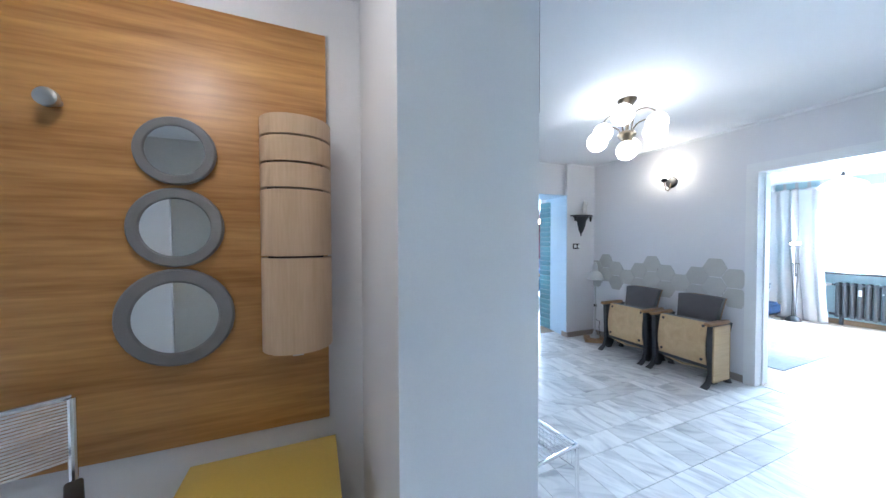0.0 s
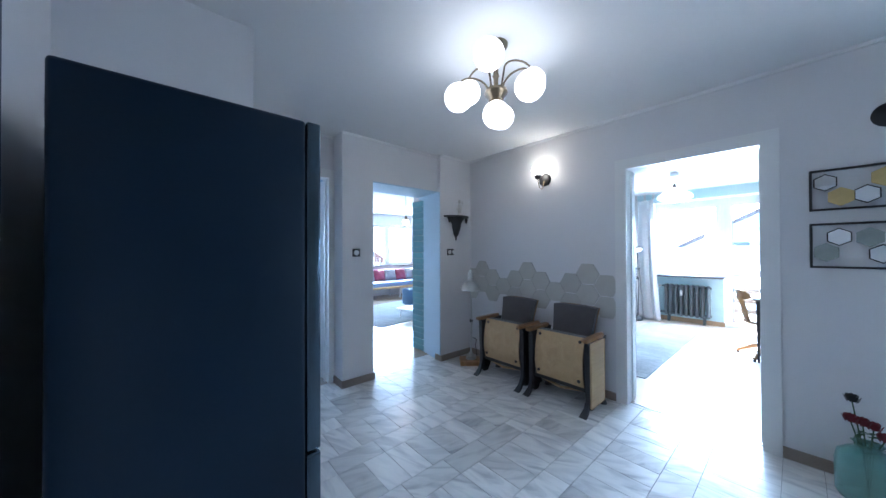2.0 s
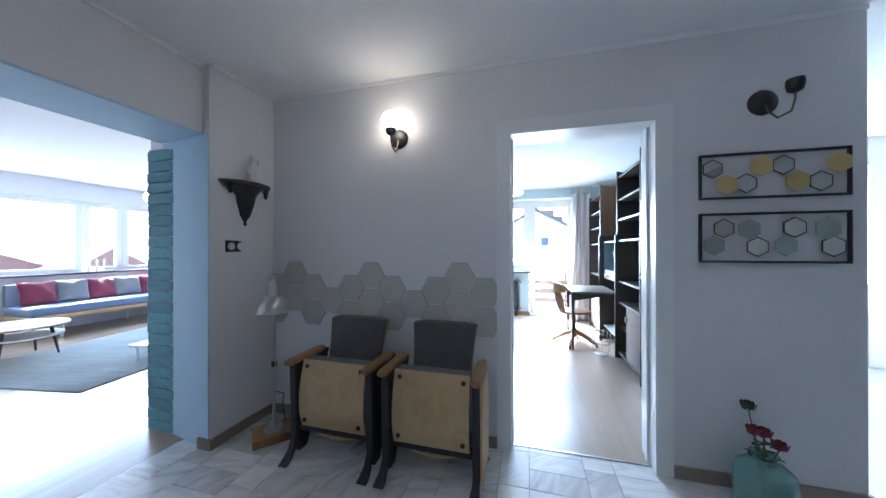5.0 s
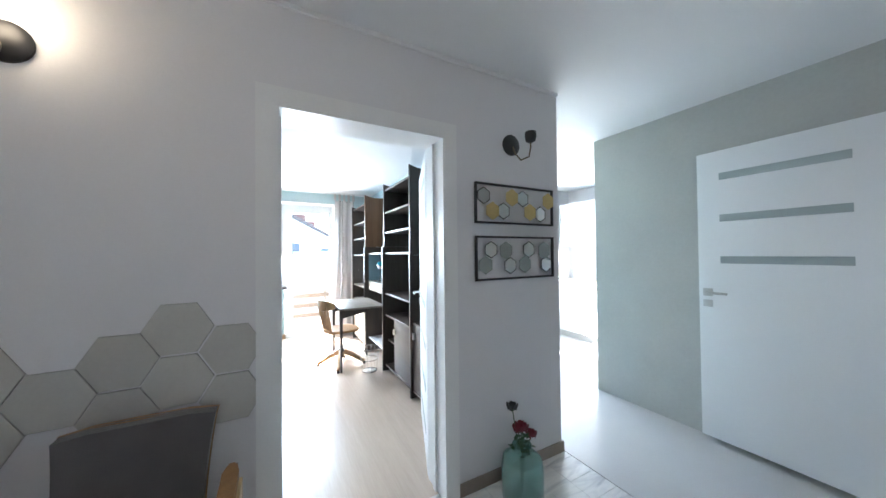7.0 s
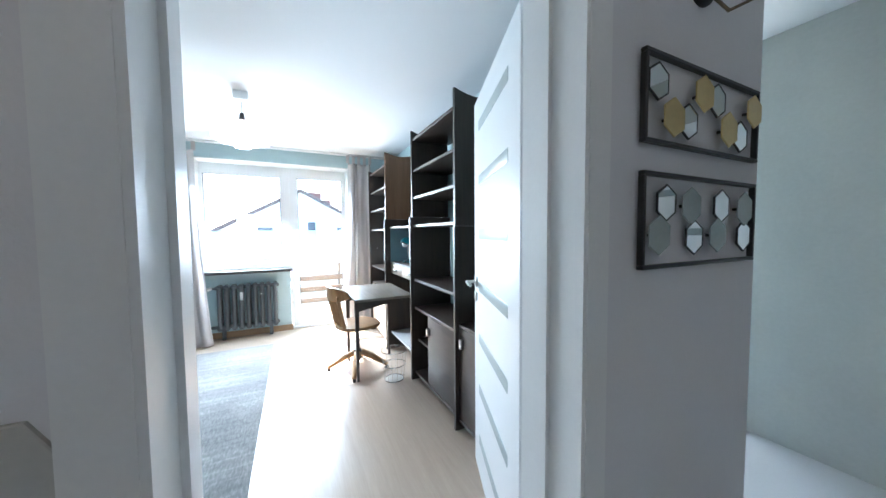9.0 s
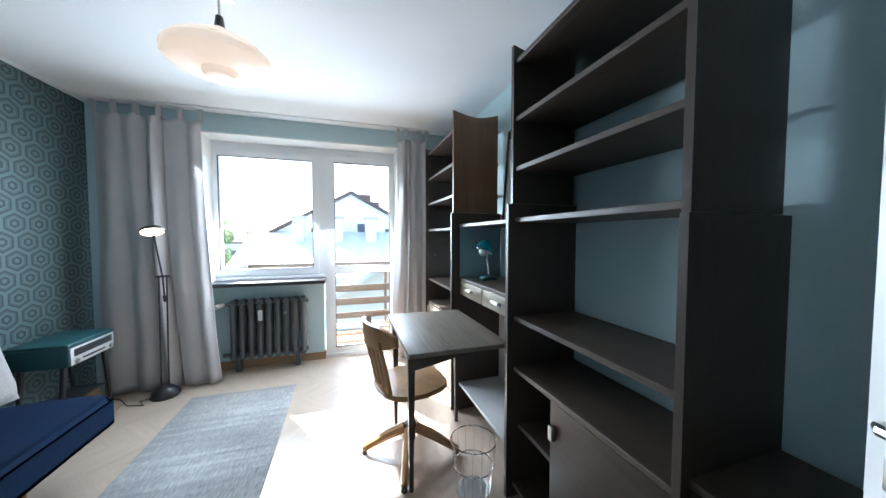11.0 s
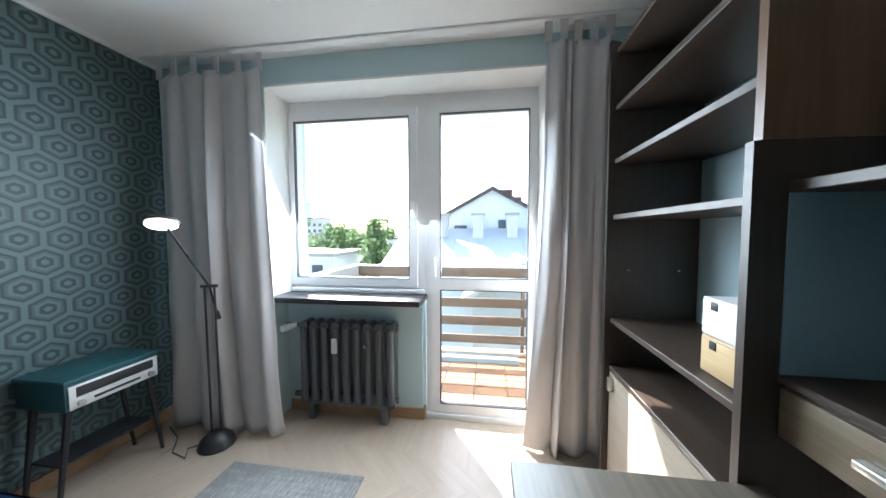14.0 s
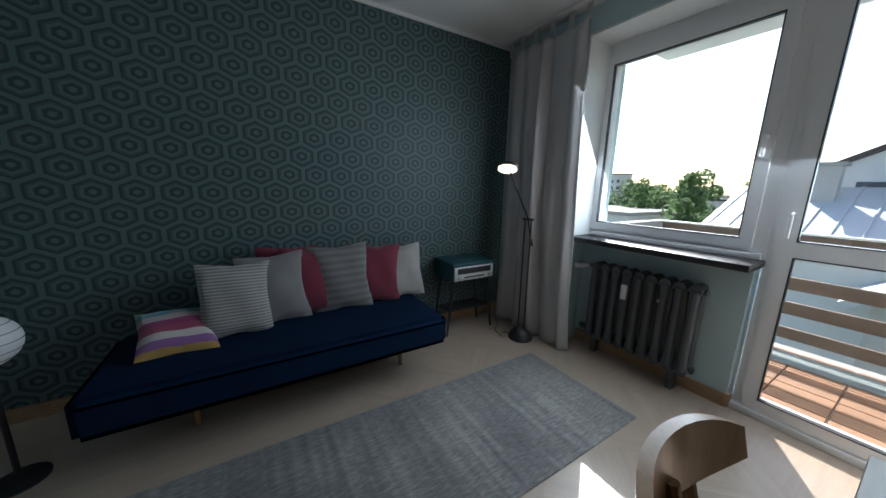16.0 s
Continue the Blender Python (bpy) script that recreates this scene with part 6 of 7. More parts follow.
# bottle with dried roses
bt = thing("glass_demijohn", "squat pale green glass bottle with dried roses", "vase", (3.56, 0.385, 0))
part("bottle", lathe([(0.02, 0.002), (0.105, 0.0), (0.115, 0.02), (0.117, 0.18), (0.108, 0.225), (0.075, 0.255), (0.045, 0.265), (0.043, 0.285), (0.055, 0.298), (0.050, 0.298), (0.038, 0.283), (0.040, 0.262), (0.07, 0.248), (0.103, 0.22), (0.110, 0.18), (0.108, 0.02), (0.02, 0.008)], 32), BOTTLE, bt)
rr = random.Random(2)
for k, (dx, dy, h) in enumerate(((0.02, 0.05, 0.50), (-0.03, 0.02, 0.40), (0.03, -0.02, 0.37), (-0.02, -0.05, 0.34), (-0.04, 0.06, 0.41))):
    stem = part("stem", tube([(0, 0, 0.03), (dx * 0.3, dy * 0.3, 0.24), (dx, dy, h)], 0.003, 6), LEAF, bt, "thin dry rose stem")
    if k < 5:
        fb = bmesh.new()
        for j in range(9):
            a = j * 2.4
            r = 0.004 + 0.0022 * j
            c = Vector((dx + r * math.cos(a), dy + r * math.sin(a), h + 0.012 - 0.001 * j))
            n1, n2 = Vector((math.cos(a), math.sin(a), 0.5)), Vector((-math.sin(a), math.cos(a), 0))
            q = [c - n2 * 0.012 - Vector((0, 0, 0.012)), c + n2 * 0.012 - Vector((0, 0, 0.012)), c + n2 * 0.014 + n1 * 0.01 + Vector((0, 0, 0.012)), c + n1 * 0.014 + Vector((0, 0, 0.018)), c - n2 * 0.014 + n1 * 0.01 + Vector((0, 0, 0.012))]
            fb.faces.new([fb.verts.new(v) for v in q])
        part("rose", fb, ROSE if k in (1, 2) else BLACK if k == 0 else ROSE, stem, "dark dried rose head")
    for j in range(4):
        lf = bmesh.new()
        c = Vector((dx * 0.8, dy * 0.8, 0.26 + 0.03 * j))
        a = rr.uniform(0, 6.28)
        u = Vector((math.cos(a), math.sin(a), rr.uniform(-0.2, 0.5)))
        s2 = u.cross(Vector((0, 0, 1))).normalized() * 0.012
        lf.faces.new([lf.verts.new(v) for v in (c, c + u * 0.02 + s2, c + u * 0.045, c + u * 0.02 - s2)])
        part("leaf", lf, LEAF, stem)

# fridge corner
fr = thing("fridge", "tall dark blue-black fridge with stainless front doors", "fridge", (0, 0, 0))
part("body", soft_box(0.592, 1.125, 1.675, 2.47, 0.02, 1.745, 0.012, 3), NAVY_SIDE, fr)
for z0, z1 in ((0.04, 0.66), (0.668, 1.745)):
    d = part("door", soft_box(1.127, 1.173, 1.675, 2.47, z0, z1, 0.008, 3), STEEL_DARK, fr, "dark stainless fridge door")
    part("handle", tube([(1.173, 2.41, z1 - 0.10 if z0 < 0.5 else z0 + 0.06), (1.205, 2.41, z1 - 0.10 if z0 < 0.5 else z0 + 0.06), (1.205, 2.41, z1 - 0.40 if z0 < 0.5 else z0 + 0.50), (1.173, 2.41, z1 - 0.40 if z0 < 0.5 else z0 + 0.50)], 0.009, 8), NICKEL, d)
for y in (1.72, 2.40):
    part("foot", lathe([(0.02, 0), (0.02, 0.022)], 12, (1.05, y, 0)), BLACK, fr)
wc = thing("wall_cabinet", "narrow black wall cabinet beside the fridge", "cabinet", (0, 0, 0))
part("body", soft_box(0.5705, 0.62, 1.0, 1.275, 1.365, 1.785, 0.003), NAVY_SIDE, wc)
part("door", soft_box(0.6205, 0.638, 0.998, 1.277, 1.365, 1.785, 0.003), NAVY_SIDE, wc)
lb = thing("lamp_box", "red-brown wooden wall lamp box with a yellow glass underside", "wall lamp", (0.572, 1.28, 1.90))
for b in ((0.0, 0.181, -0.235, -0.217, 0.0, 0.46), (0.0, 0.181, 0.217, 0.235, 0.0, 0.46), (0.163, 0.181, -0.217, 0.217, 0.0, 0.46), (0.0, 0.014, -0.217, 0.217, 0.0, 0.46)):
    part("side_panel", soft_box(*b, 0.002, 1), RED_BROWN, lb, "polished red-brown wooden side")
part("top", soft_box(-0.001, 0.19, -0.243, 0.243, 0.461, 0.475, 0.003, 1), RED_BROWN, lb)
part("tray", boxes((0.014, 0.163, -0.217, 0.217, 0.018, 0.024)), PLASTER_FIG, lb, "pale grey inner tray")
part("glass", soft_box(0.036, 0.141, -0.185, 0.185, 0.012, 0.0175, 0.002, 1), YELLOW, lb, "pale yellow glass")

# coat corner
solo("oak_panel", soft_box(-2.35, -0.045, 1.505, 1.53, 0.585, 2.29, 0.003), OAK_PANEL, "golden oak veneer wall panel", "wall panel")
for x, z, r in ((-0.578, 1.722, 0.127), (-0.580, 1.434, 0.150), (-0.585, 1.094, 0.185)):
    mr = thing("round_mirror", "round mirror in a grey felt frame on the oak panel", "mirror", (x, 1.505, z), group="three round mirrors")
    mm = pose(0, 0, 0, 90, 0, 0)
    part("frame", lathe([(r * 0.72, 0.0), (r * 0.97, 0.0), (r, 0.008), (r, 0.02), (r * 0.96, 0.027), (r * 0.76, 0.027), (r * 0.72, 0.02)], 40, m=mm), GREY_VELVET, mr, "thick grey frame")
    part("glass", lathe([(r * 0.72, 0.0205), (r * 0.72, 0.0225)], 40, m=mm), MIRROR, mr, "mirror glass")
wl = thing("wooden_tube", "half-round beech tube with dark grooves on the panel", "wall lamp", (-0.165, 1.505, 0))
rings = [(0.945, 1.316), (1.324, 1.581), (1.589, 1.681), (1.689, 1.784), (1.792, 1.866)]
for z0, z1 in rings:
    bm = bmesh.new()
    prism([(0.135 * math.cos(t), -0.175 * math.sin(t) ** 0.6) for t in (math.pi * i / 20 for i in range(21))][::-1], z0, z1, bm)
    bmesh.ops.bevel(bm, geom=[e for e in bm.edges if abs(e.verts[0].co.z - e.verts[1].co.z) < 1e-5], offset=0.002, segments=1, affect="EDGES")
    part("segment", bm, BEECH, wl)
part("core", soft_box(-0.10, 0.10, -0.12, 0.0, 0.95, 1.855, 0.002), BLACK, wl)
part("bottom_tab", soft_box(-0.02, 0.02, -0.10, -0.06, 0.915, 0.946, 0.003), NICKEL, wl)
kn = thing("coat_knob", "round steel coat knob on the oak panel", "coat hook", (-0.90, 1.505, 1.853))
part("peg", tube([(0, 0, 0), (0, -0.05, 0)], 0.012, 12), NICKEL, kn)
part("knob", lathe([(0.026, 0.04), (0.03, 0.045), (0.03, 0.06), (0.02, 0.064)], 20, m=pose(0, 0, 0, 90, 0, 0)), NICKEL, kn)
yt = thing("yellow_box", "glossy yellow box under the oak panel", "box table", (-0.29, 1.31, 0))
part("top", soft_box(-0.27, 0.27, -0.195, 0.195, 0.48, 0.5, 0.004), YELLOW, yt)
part("body", soft_box(-0.26, 0.26, -0.185, 0.185, 0.0, 0.48, 0.004), YELLOW, yt)


def wire_chair(label, at, turn):
    """A chrome tube chair with seat and back of wound cord."""
    ob = thing("cord_chair", label, "chair", at, turn, group="cord chairs")
    for s in (-1, 1):
        y = 0.21 * s
        part("side_tube", tube([(0.22, y, 0.0), (0.22, y, 0.42), (0.20, y, 0.45), (-0.18, y, 0.44), (-0.22, y, 0.46), (-0.30, y, 0.88)], 0.011, 10), CHROME, ob, "bent chrome tube")
        part("rear_leg", tube([(-0.16, y, 0.44), (-0.24, y, 0.0)], 0.011, 10), CHROME, ob)
        part("armrest", soft_box(-0.2, 0.16, y - 0.02, y + 0.02, 0.64, 0.665, 0.008), BLACK, ob, "black armrest")
        part("arm_post", tube([(0.10, y, 0.45), (0.10, y, 0.64)], 0.008, 8), BLACK, ob)
        part("arm_post", tube([(-0.18, y, 0.45), (-0.18, y, 0.64)], 0.008, 8), BLACK, ob)
    for k in range(20):
        z = 0.70 + k * 0.0095
        part("back_cord", tube([(-0.262 - (z - 0.7) * 0.19, -0.21, z), (-0.262 - (z - 0.7) * 0.19, 0.21, z)], 0.0038, 6), PLASTER_FIG, ob)
    for k in range(30):
        part("seat_cord", tube([(-0.17 + k * 0.0125, -0.21, 0.455), (-0.17 + k * 0.0125, 0.21, 0.455)], 0.004, 6), PLASTER_FIG, ob)
    part("front_bar", tube([(0.21, -0.21, 0.45), (0.21, 0.21, 0.45)], 0.010, 10), CHROME, ob)
    part("top_bar", tube([(-0.30, -0.21, 0.885), (-0.30, 0.21, 0.885)], 0.010, 10), CHROME, ob)
    return ob


wire_chair("chrome chair with white cord back and black armrests", (-0.87, 1.02, 0), -62)
wm = thing("wire_stool", "low chrome stool with a wire seat", "stool", (0.83, 1.20, 0), 8)
for x in (-0.14, 0.14):
    for y in (-0.15, 0.15):
        part("leg", tube([(x, y, 0), (x, y, 0.44), (x * 0.93, y * 0.93, 0.455)], 0.009, 8), CHROME, wm)
for k in range(13):
    part("seat_wire", tube([(-0.14 + k * 0.0233, -0.15, 0.455), (-0.14 + k * 0.0233, 0.15, 0.455)], 0.003, 6), CHROME, wm)
    part("skirt_wire", tube([(0.142, -0.145 + k * 0.024, 0.34), (0.142, -0.145 + k * 0.024, 0.455)], 0.002, 5), CHROME, wm)
part("seat_ring", tube([(-0.14, -0.15, 0.455), (0.14, -0.15, 0.455), (0.14, 0.15, 0.455), (-0.14, 0.15, 0.455), (-0.14, -0.15, 0.455)], 0.008, 8), CHROME, wm)
part("brace", tube([(0.142, -0.15, 0.34), (0.142, 0.15, 0.34)], 0.004, 6), CHROME, wm)

dl = thing("ceiling_lamp", "small round ceiling lamp over the coat corner", "ceiling lamp", (-0.55, 0.75, 0))
part("plate", lathe([(0.13, 2.47), (0.13, 2.488)], 28), NICKEL, dl)
part("diffuser", lathe([(0.02, 2.40), (0.08, 2.415), (0.12, 2.445), (0.125, 2.47)], 28), WARM_OPAL, dl, "lit warm opal diffuser")

# ---- kitchen seen past the wall end ----
def base_unit(x, w, label):
    ob = thing("kitchen_base_unit", label, "kitchen unit", (x, -2.55, 0), group="kitchen base units")
    part("body", soft_box(0, w, -0.58, -0.02, 0.10, 0.86, 0.002, 1), WHITE_FURN, ob)
    part("plinth", soft_box(0, w, -0.55, -0.06, 0, 0.10, 0.002, 1), NICKEL, ob)
    for z0, z1 in ((0.11, 0.48), (0.485, 0.855)):
        part("drawer", soft_box(0.003, w - 0.003, -0.02, 0.0, z0, z1, 0.002), WHITE_FURN, ob)
    return ob


for k in range(3):
    base_unit(4.25 + 0.6 * k, 0.598, "white kitchen base unit with two drawers")
solo("worktop", soft_box(4.235, 6.12, -3.18, -2.52, 0.862, 0.90, 0.004), BEECH, "pale wooden kitchen worktop", "worktop")
for k in range(3):
    u = thing("kitchen_wall_unit", "glossy white kitchen wall, with unseen pieces added to cut light unit", "kitchen unit", (4.25 + 0.6 * k, -2.83, 1.48), group="kitchen wall units")
    part("body", soft_box(0, 0.598, -0.35, -0.02, 0, 0.72, 0.002, 1), WHITE_FURN, u)
    part("door", soft_box(0.003, 0.595, -0.02, 0.0, 0.16, 0.72, 0.002), WHITE_FURN, u)
    part("lower_door", soft_box(0.003, 0.595, -0.02, 0.0, 0.0, 0.155, 0.002), WHITE_FURN, u)
wall_plate("double_socket", "black double kitchen socket with white inserts", "socket", 4.75, -3.2, 1.15, 2).matrix_world = pose(4.80, -3.2, 1.15, 0, 0, 180)

# ---- living room beyond the passage ----
sf = thing("sofa", "long low sofa with blue seat pad and pale wooden frame", "sofa", (4.30, 8.15, 0))
part("seat_pad", soft_box(0.05, 3.0, -0.02, 0.62, 0.34, 0.46, 0.03, 3), plain("blue_lilac_fabric", (0.20, 0.27, 0.45), 0.9, vary=0.1, bump=0.3, grain=260, sheen=0.3), sf, "blue-lilac seat pad")
part("frame", soft_box(0, 3.05, -0.04, 0.66, 0.28, 0.34, 0.01), PLY, sf, "pale wooden frame")
part("back", soft_box(0.05, 3.0, 0.55, 0.64, 0.46, 0.78, 0.02), plain("grey_blue_back_fabric", (0.24, 0.29, 0.40), 0.9, vary=0.1, bump=0.3, grain=260), sf)
for x in (0.4, 1.5, 2.7):
    for y in (0.02, 0.58):
        part("leg", tube([(x, y, 0.28), (x - 0.03, y, 0)], [0.028, 0.018], 8), WHITE_FURN, sf)
for k in range(7):
    mt = (RED_VELVET, GREY_VELVET, RED_VELVET, GREY_VELVET, RED_VELVET, GREY_VELVET, RED_VELVET)[k]
    ob = cushion("cushion", "raspberry velvet sofa cushion" if mt is RED_VELVET else "grey velvet sofa cushion", mt, 0.40, 0.36, 0.13, pose(4.62 + 0.36 * k, 8.60, 0.64, -16, 0, (-1) ** k * 4), 60 + k)
    ob["group"] = "sofa cushions"
rg = solo("rug", soft_box(0, 3.0, 0, 1.9, 0, 0.012, 0.004), RUG_BLUE, "blue-grey patterned living room rug", "rug", at=pose(3.54, 5.37, 0.0, 0, 0, 9))
ot = thing("pouf", "dark blue square upholstered pouf on the rug", "pouf", (5.35, 6.75, 0.012))
part("body", soft_box(-0.28, 0.28, -0.28, 0.28, 0.02, 0.40, 0.03, 3), plain("deep_blue_fabric", (0.02, 0.08, 0.17), 0.85, vary=0.15, bump=0.3, grain=240, sheen=0.3), ot)
for x in (-0.22, 0.22):
    for y in (-0.22, 0.22):
        part("foot", lathe([(0.02, 0), (0.02, 0.025)], 10, (x, y, 0)), BLACK, ot)
ct = thing("coffee_table", "low white coffee table", "coffee table", (4.62, 5.72, 0.013), 9)
part("tabletop", soft_box(-0.40, 0.40, -0.25, 0.25, 0.16, 0.185, 0.006), WHITE_FURN, ct)
for x in (-0.34, 0.34):
    for y in (-0.2, 0.2):
        part("leg", tube([(x, y, 0), (x, y, 0.16)], 0.014, 8), WHITE_FURN, ct)
sd = thing("side_table", "low oval wooden table in the living room", "side table", (3.95, 7.35, 0))
part("tabletop", lathe([(0.40, 0.37), (0.41, 0.38), (0.40, 0.395)], 32), PLY, sd)
part("under_shelf", lathe([(0.36, 0.25), (0.36, 0.265)], 32), WHITE_FURN, sd)
for a in (45, 135, 225, 315):
    part("leg", tube([(0.26 * math.cos(radians(a)), 0.26 * math.sin(radians(a)), 0.37), (0.33 * math.cos(radians(a)), 0.33 * math.sin(radians(a)), 0)], [0.018, 0.011], 8), BLACK, sd)
for x, y, z in ((4.30, 5.73, 1.90), (4.78, 5.95, 1.86)):
    pd = thing("pendant_lamp", "small pendant lamp with an amber glass bulb", "pendant lamp", (x, y, 0), group="living room pendants")
    part("cord", tube([(0, 0, z + 0.1), (0, 0, 2.45)], 0.004, 6), BLACK, pd)
    part("cap", lathe([(0.02, z + 0.12), (0.03, z + 0.06), (0.05, z + 0.04)], 14), BRASS, pd)
    part("bulb", ball((0, 0, z), 0.06, 16), BULB, pd, "glowing amber bulb")
for k, x in enumerate((5.32, 5.42, 5.52)):
    solo("ornament", lathe([(0.03, 0), (0.02, 0.05), (0.012, 0.14), (0.02, 0.17), (0.002, 0.24)], 12), PLASTER_FIG, "slim pale window ledge ornament", "ornament", "window ledge ornaments", at=(x, 8.88, 0.905))
curtain("curtain", "red curtain at the living room window", RED_VELVET, (6.85, 8.72), (7.15, 8.72), 0.02, 2.3, 3, 0.04, 12, tabs=False)
rad2 = thing("radiator", "white radiator under the living room window", "radiator", (3.4, 8.85, 0))
for i in range(9):
    part("column", soft_box(i * 0.07, i * 0.07 + 0.05, -0.1, 0.0, 0.15, 0.7, 0.012), WHITE_FURN, rad2)

# teal painted brick pier
pier = thing("brick_pier", "narrow brick pier painted teal at the passage", "brick pier", (3.314, 3.868, 0), kind="structure")
part("core", boxes((-0.004, 0.12, 0.002, 0.248, 0, 2.0)), GROUT, pier)
bk_me = [mesh("brick", soft_box(-0.012 - j, 0.118, 0, 0.25, 0, 0.072, 0.004, 1), TEAL_BRICK, False) for j in (0.0, 0.003)]
brr = random.Random(9)
for k in range(26):
    part("brick", bk_me[k % 2], TEAL_BRICK, pier, m=pose(-0.002 * brr.random(), -0.002 + 0.004 * brr.random(), 0.004 + k * 0.0765))

# ---- bedroom through its doorway ----
dr = thing("dresser", "tall white chest of drawers on short legs", "chest of drawers", (1.70, 5.08, 0))
part("body", soft_box(0.02, 0.44, 0, 0.80, 0.12, 1.285, 0.003), WHITE_FURN, dr)
part("top", soft_box(-0.005, 0.45, -0.01, 0.81, 1.286, 1.306, 0.003), WHITE_FURN, dr)
for k in range(5):
    part("drawer", soft_box(0.0, 0.019, 0.01, 0.79, 0.135 + k * 0.23, 0.355 + k * 0.23, 0.003), WHITE_FURN, dr)
for x in (0.05, 0.40):
    for y in (0.05, 0.75):
        part("leg", tube([(x, y, 0.12), (x, y, 0)], [0.022, 0.015], 8), WHITE_FURN, dr)
solo("bowl", lathe([(0.04, 0), (0.06, 0.008), (0.17, 0.035), (0.165, 0.04), (0.05, 0.014), (0.0, 0.012)], 28), BLACK, "flat black bowl on the chest of drawers", "bowl", at=(1.93, 5.40, 1.306))
solo("candle_holder", lathe([(0.03, 0), (0.03, 0.01), (0.008, 0.02), (0.008, 0.14), (0.02, 0.15), (0.02, 0.17)], 14), BLACK, "slim black candle holder on the chest of drawers", "candle holder", at=(1.80, 5.75, 1.306))
lb = thing("low_chest", "low white chest beside the bedroom wall", "chest", (1.78, 6.1, 0))
part("body", soft_box(0, 0.36, 0, 0.8, 0.05, 0.45, 0.003), WHITE_FURN, lb)
part("top", soft_box(-0.01, 0.365, -0.01, 0.81, 0.451, 0.475, 0.003), WHITE_FURN, lb)
part("plinth", soft_box(0.02, 0.34, 0.02, 0.78, 0, 0.05, 0.003), WHITE_FURN, lb)
wm2 = thing("wall_mirror", "narrow white framed mirror on the blue wall", "mirror", (2.16, 6.2, 1.5))
for b in ((-0.02, 0, -0.15, -0.12, 0, 0.65), (-0.02, 0, 0.12, 0.15, 0, 0.65), (-0.02, 0, -0.12, 0.12, 0, 0.03), (-0.02, 0, -0.12, 0.12, 0.62, 0.65)):
    part("frame_bar", soft_box(*b, 0.003), WHITE_FURN, wm2)
part("glass", boxes((-0.008, -0.002, -0.12, 0.12, 0.03, 0.62)), MIRROR, wm2)
curtain("curtain", "maroon curtain beside the bedroom balcony door", MAROON, (1.40, 8.33), (1.74, 8.33), 0.015, 2.27, 4, 0.045, 21, 0.15, tabs=False)
curtain("curtain", "blue-grey curtain in the bedroom corner", BLUE_GREY, (1.76, 8.36), (2.12, 8.36), 0.015, 2.27, 4, 0.04, 22, 0.0, tabs=False)
b2 = thing("balcony", "bedroom balcony with brown slatted railing", "balcony", (0, 0, 0))
part("slab", boxes((-0.5, 2.2, 8.75, 10.0, -0.2, -0.03)), CONCRETE, b2)
for k in range(5):
    part("slat", soft_box(-0.5, 2.2, 9.9, 9.93, 0.12 + 0.19 * k, 0.25 + 0.19 * k, 0.004), RAIL_BROWN, b2)
for x in (-0.4, 0.8, 2.0):
    part("post", soft_box(x, x + 0.05, 9.93, 9.97, -0.03, 1.0, 0.003), RAIL_BROWN, b2)
for x, y, w, h, dp in ((2, 38, 9, 8.2, 10), (14, 60, 12, 9.3, 10), (-6, 45, 9, 9.0, 10), (26, 70, 14, 8.6, 10), (34, 62, 9, 9.4, 9)):
    hb = thing("town_house", "distant pale house with a red-brown roof", "house", (x, y, GROUND), 90, group="houses to the north")
    part("wall", boxes((0, dp, -w / 2, w / 2, 0, h - 2.5)), FAR_WALL, hb)
    rfm = bmesh.new()
    rows = [[rfm.verts.new((u, v, z)) for v, z in ((-w / 2 - 0.4, h - 2.5), (w / 2 + 0.4, h - 2.5), (0, h + 0.8))] for u in (-0.4, dp + 0.4)]
    rfm.faces.new(rows[0]), rfm.faces.new(rows[1][::-1])
    for i in range(3):
        j = (i + 1) % 3
        rfm.faces.new((rows[0][i], rows[1][i], rows[1][j], rows[0][j]))
    part("roof", rfm, BRICK_RED, hb)
    for i in range(3):
        part("window", boxes((-0.06, 0.02, -w / 2 + 1 + i * 2.6, -w / 2 + 2.2 + i * 2.6, 2.6, 4.0)), FAR_DARK, hb)

# ---- floor pieces ----
marble_floor = thing("floor_hall", "polished white and grey marble tiles in rows", "floor", (0, 0, 0), kind="structure")
tr = random.Random(11)
cache = {}
far_tiles = bmesh.new()
SOLDIER, STRETCH, TILE_W = 0.310, 0.165, 0.1575
y, row = 2.593 - 6 * (SOLDIER + STRETCH), 0
while y < 3.73:
    depth, long = (SOLDIER, TILE_W) if row % 2 == 0 else (STRETCH, 2 * TILE_W)
    y0, y1 = max(y, -0.155), min(y + depth, 3.735)
    x = -2.0 + (0.08 if row % 4 > 1 else 0.0)
    while x < 3.79 and y1 - y0 > 0.02:
        x1 = min(x + long, 3.80)
        if x1 - x > 0.03:
            if x > 0.9 and y > 1.0 and y0 == y and y1 == y + depth and x1 == x + long:
                if row % 2 not in cache:
                    cache[row % 2] = mesh("tile", soft_box(0.0012, long - 0.0012, 0.0012, depth - 0.0012, -0.006, 0.0, 0.001, 1), MARBLE, False)
                part("tile", cache[row % 2], MARBLE, marble_floor, m=pose(x, y, 0.0, tr.uniform(-0.05, 0.05), tr.uniform(-0.05, 0.05), 0))
            else:
                box(far_tiles, x + 0.0012, x1 - 0.0012, y0 + 0.0012, y1 - 0.0012, -0.006, 0.0)
        x = x1
    y, row = y + depth, row + 1
xp = 2.05
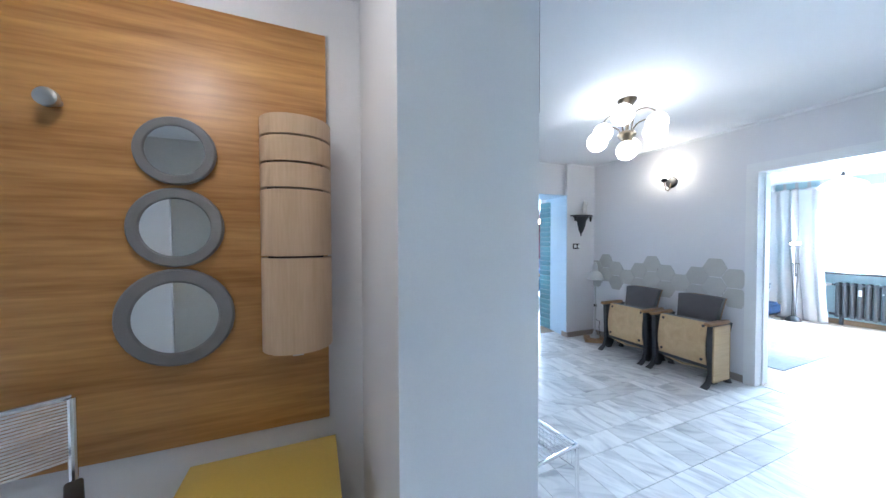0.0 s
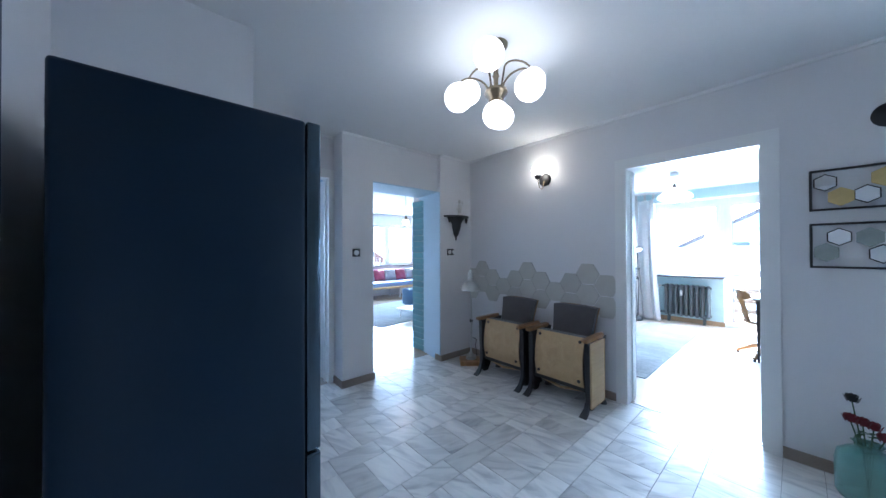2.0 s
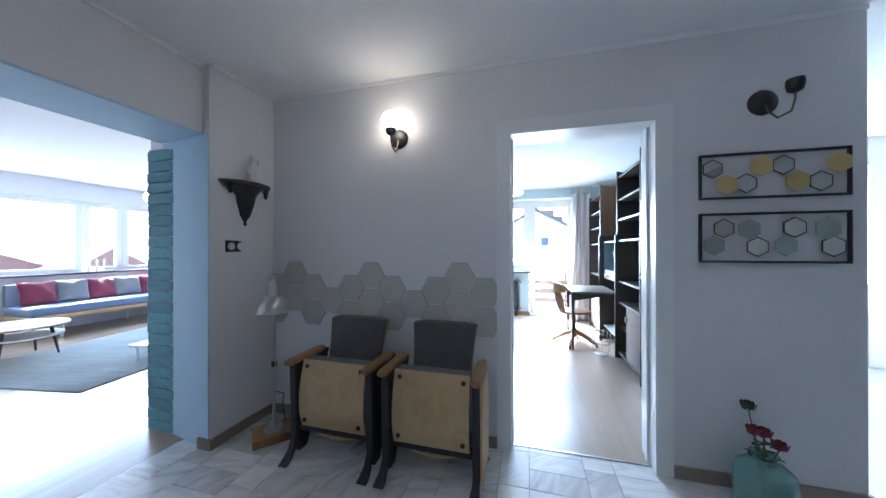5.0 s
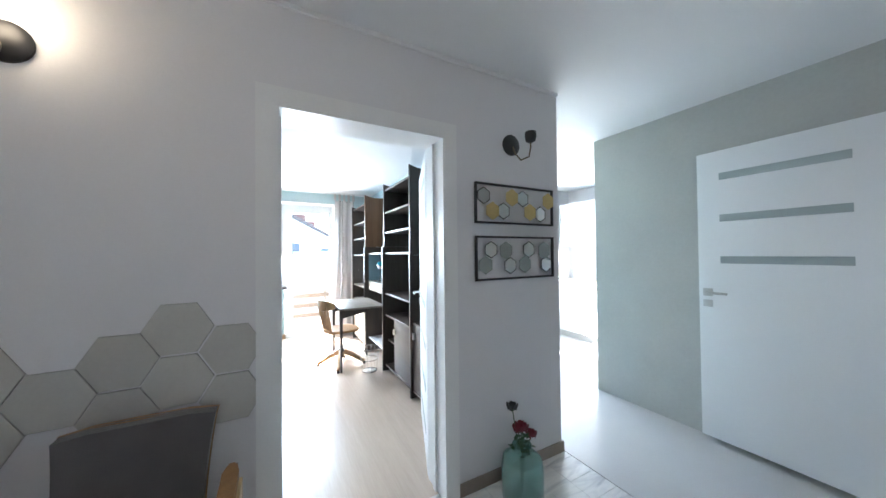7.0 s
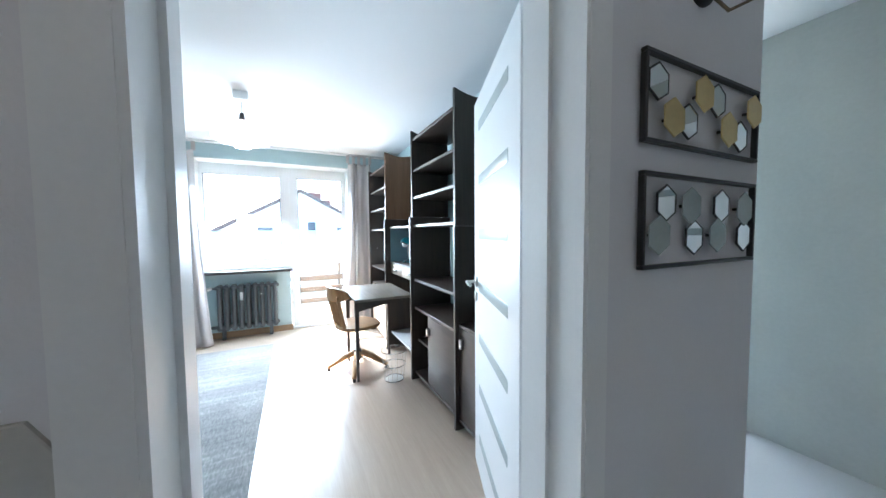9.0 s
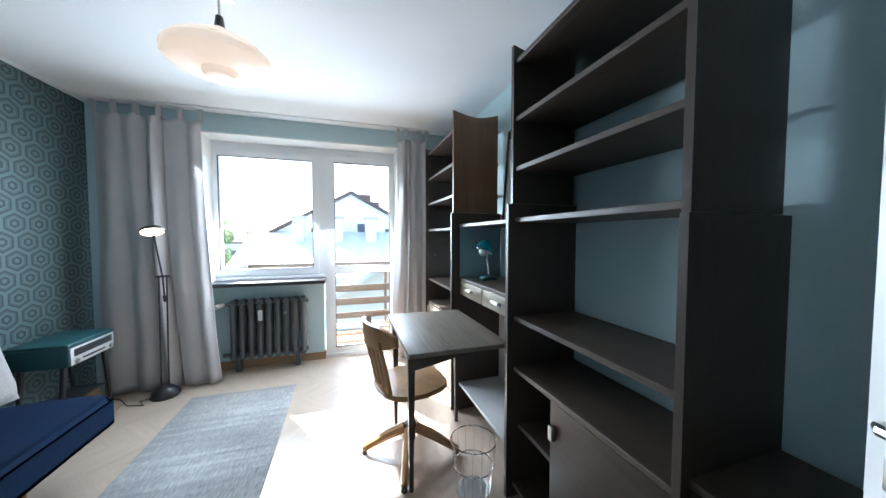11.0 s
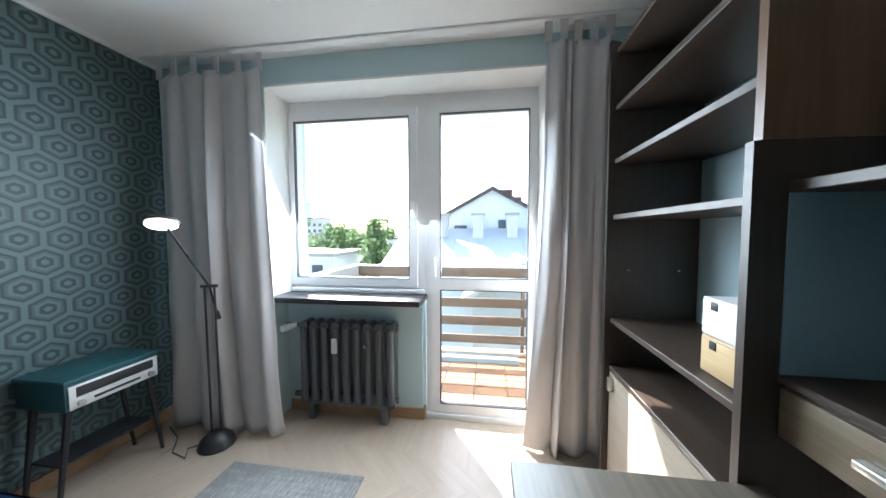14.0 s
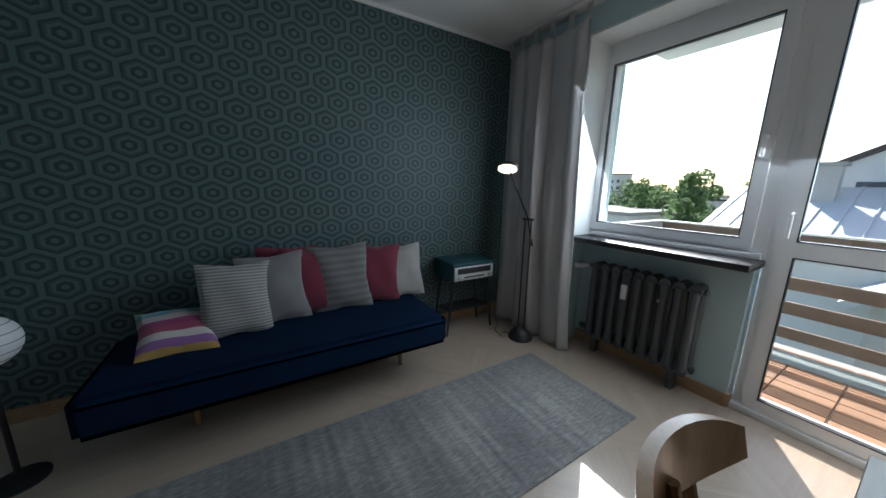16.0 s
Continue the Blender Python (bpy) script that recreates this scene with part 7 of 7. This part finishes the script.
while xp < 3.25:
    box(far_tiles, xp + 0.0015, min(xp + 0.3, 3.26) - 0.0015, 3.7365, 3.744, -0.006, 0.0)
    xp += 0.3
tagged(part("far_tiles", far_tiles, MARBLE, marble_floor), kind="stuff")

solo("threshold", soft_box(3.795, 3.812, 0.783, 1.572, 0, 0.005, 0.001, 1), NICKEL, "thin metal threshold strip in the study doorway", "threshold", kind="structure")

# herringbone parquet
parquet = thing("parquet", "pale beige herringbone parquet, varnished", "floor", (0, 0, 0), kind="structure")
blk = mesh("block", soft_box(0.0, 0.35, 0.0, 0.07, 0, 0.003, 0.00015, 1), PARQUET, False)
rest = bmesh.new()
L, W = 0.35, 0.07
count = 0
rot = Matrix.Rotation(radians(45), 4, "Z")
cells = []
for i in range(-60, 61):
    for j in range(-16, 17):
        bx, by = i * W + j * L, i * W - j * L
        cells.append((bx, by, 0))
        cells.append((bx + L, by - L + W, 90))
keep = []
for bx, by, a in cells:
    m = rot @ pose(bx + (W if a else 0), by, 0, 0, 0, a)
    c = (m @ Vector((L / 2, W / 2, 0))) + Vector((5.9, 1.6, 0))
    keep.append((c, pose(5.9, 1.6, 0.0) @ m))
for c, m in keep:
    if not (3.6 < c.x < 8.0 and 0.1 < c.y < 3.2) or (c.x < 4.0 and not 0.6 < c.y < 1.75):
        continue
    if 6.2 < c.x < 7.65 and 1.1 < c.y < 2.85 and not (1.70 < c.y < 2.36 and c.x < 7.3) and count < 290:
        part("block", blk, PARQUET, parquet, m=m)
        count += 1
    elif not (1.75 < c.y < 2.3 and 4.65 < c.x < 7.2):
        box(rest, 0.0001, 0.3499, 0.0001, 0.0699, 0, 0.003, m)
for co, no in (((3.812, 0, 0), (-1, 0, 0)), ((0, 0.09, 0), (0, -1, 0)), ((0, 3.205, 0), (0, 1, 0)), ((7.95, 0, 0), (1, 0, 0))):
    bmesh.ops.bisect_plane(rest, geom=rest.verts[:] + rest.edges[:] + rest.faces[:], plane_co=co, plane_no=no, clear_outer=True)
tagged(part("far_blocks", rest, PARQUET_BASE, parquet), kind="stuff")
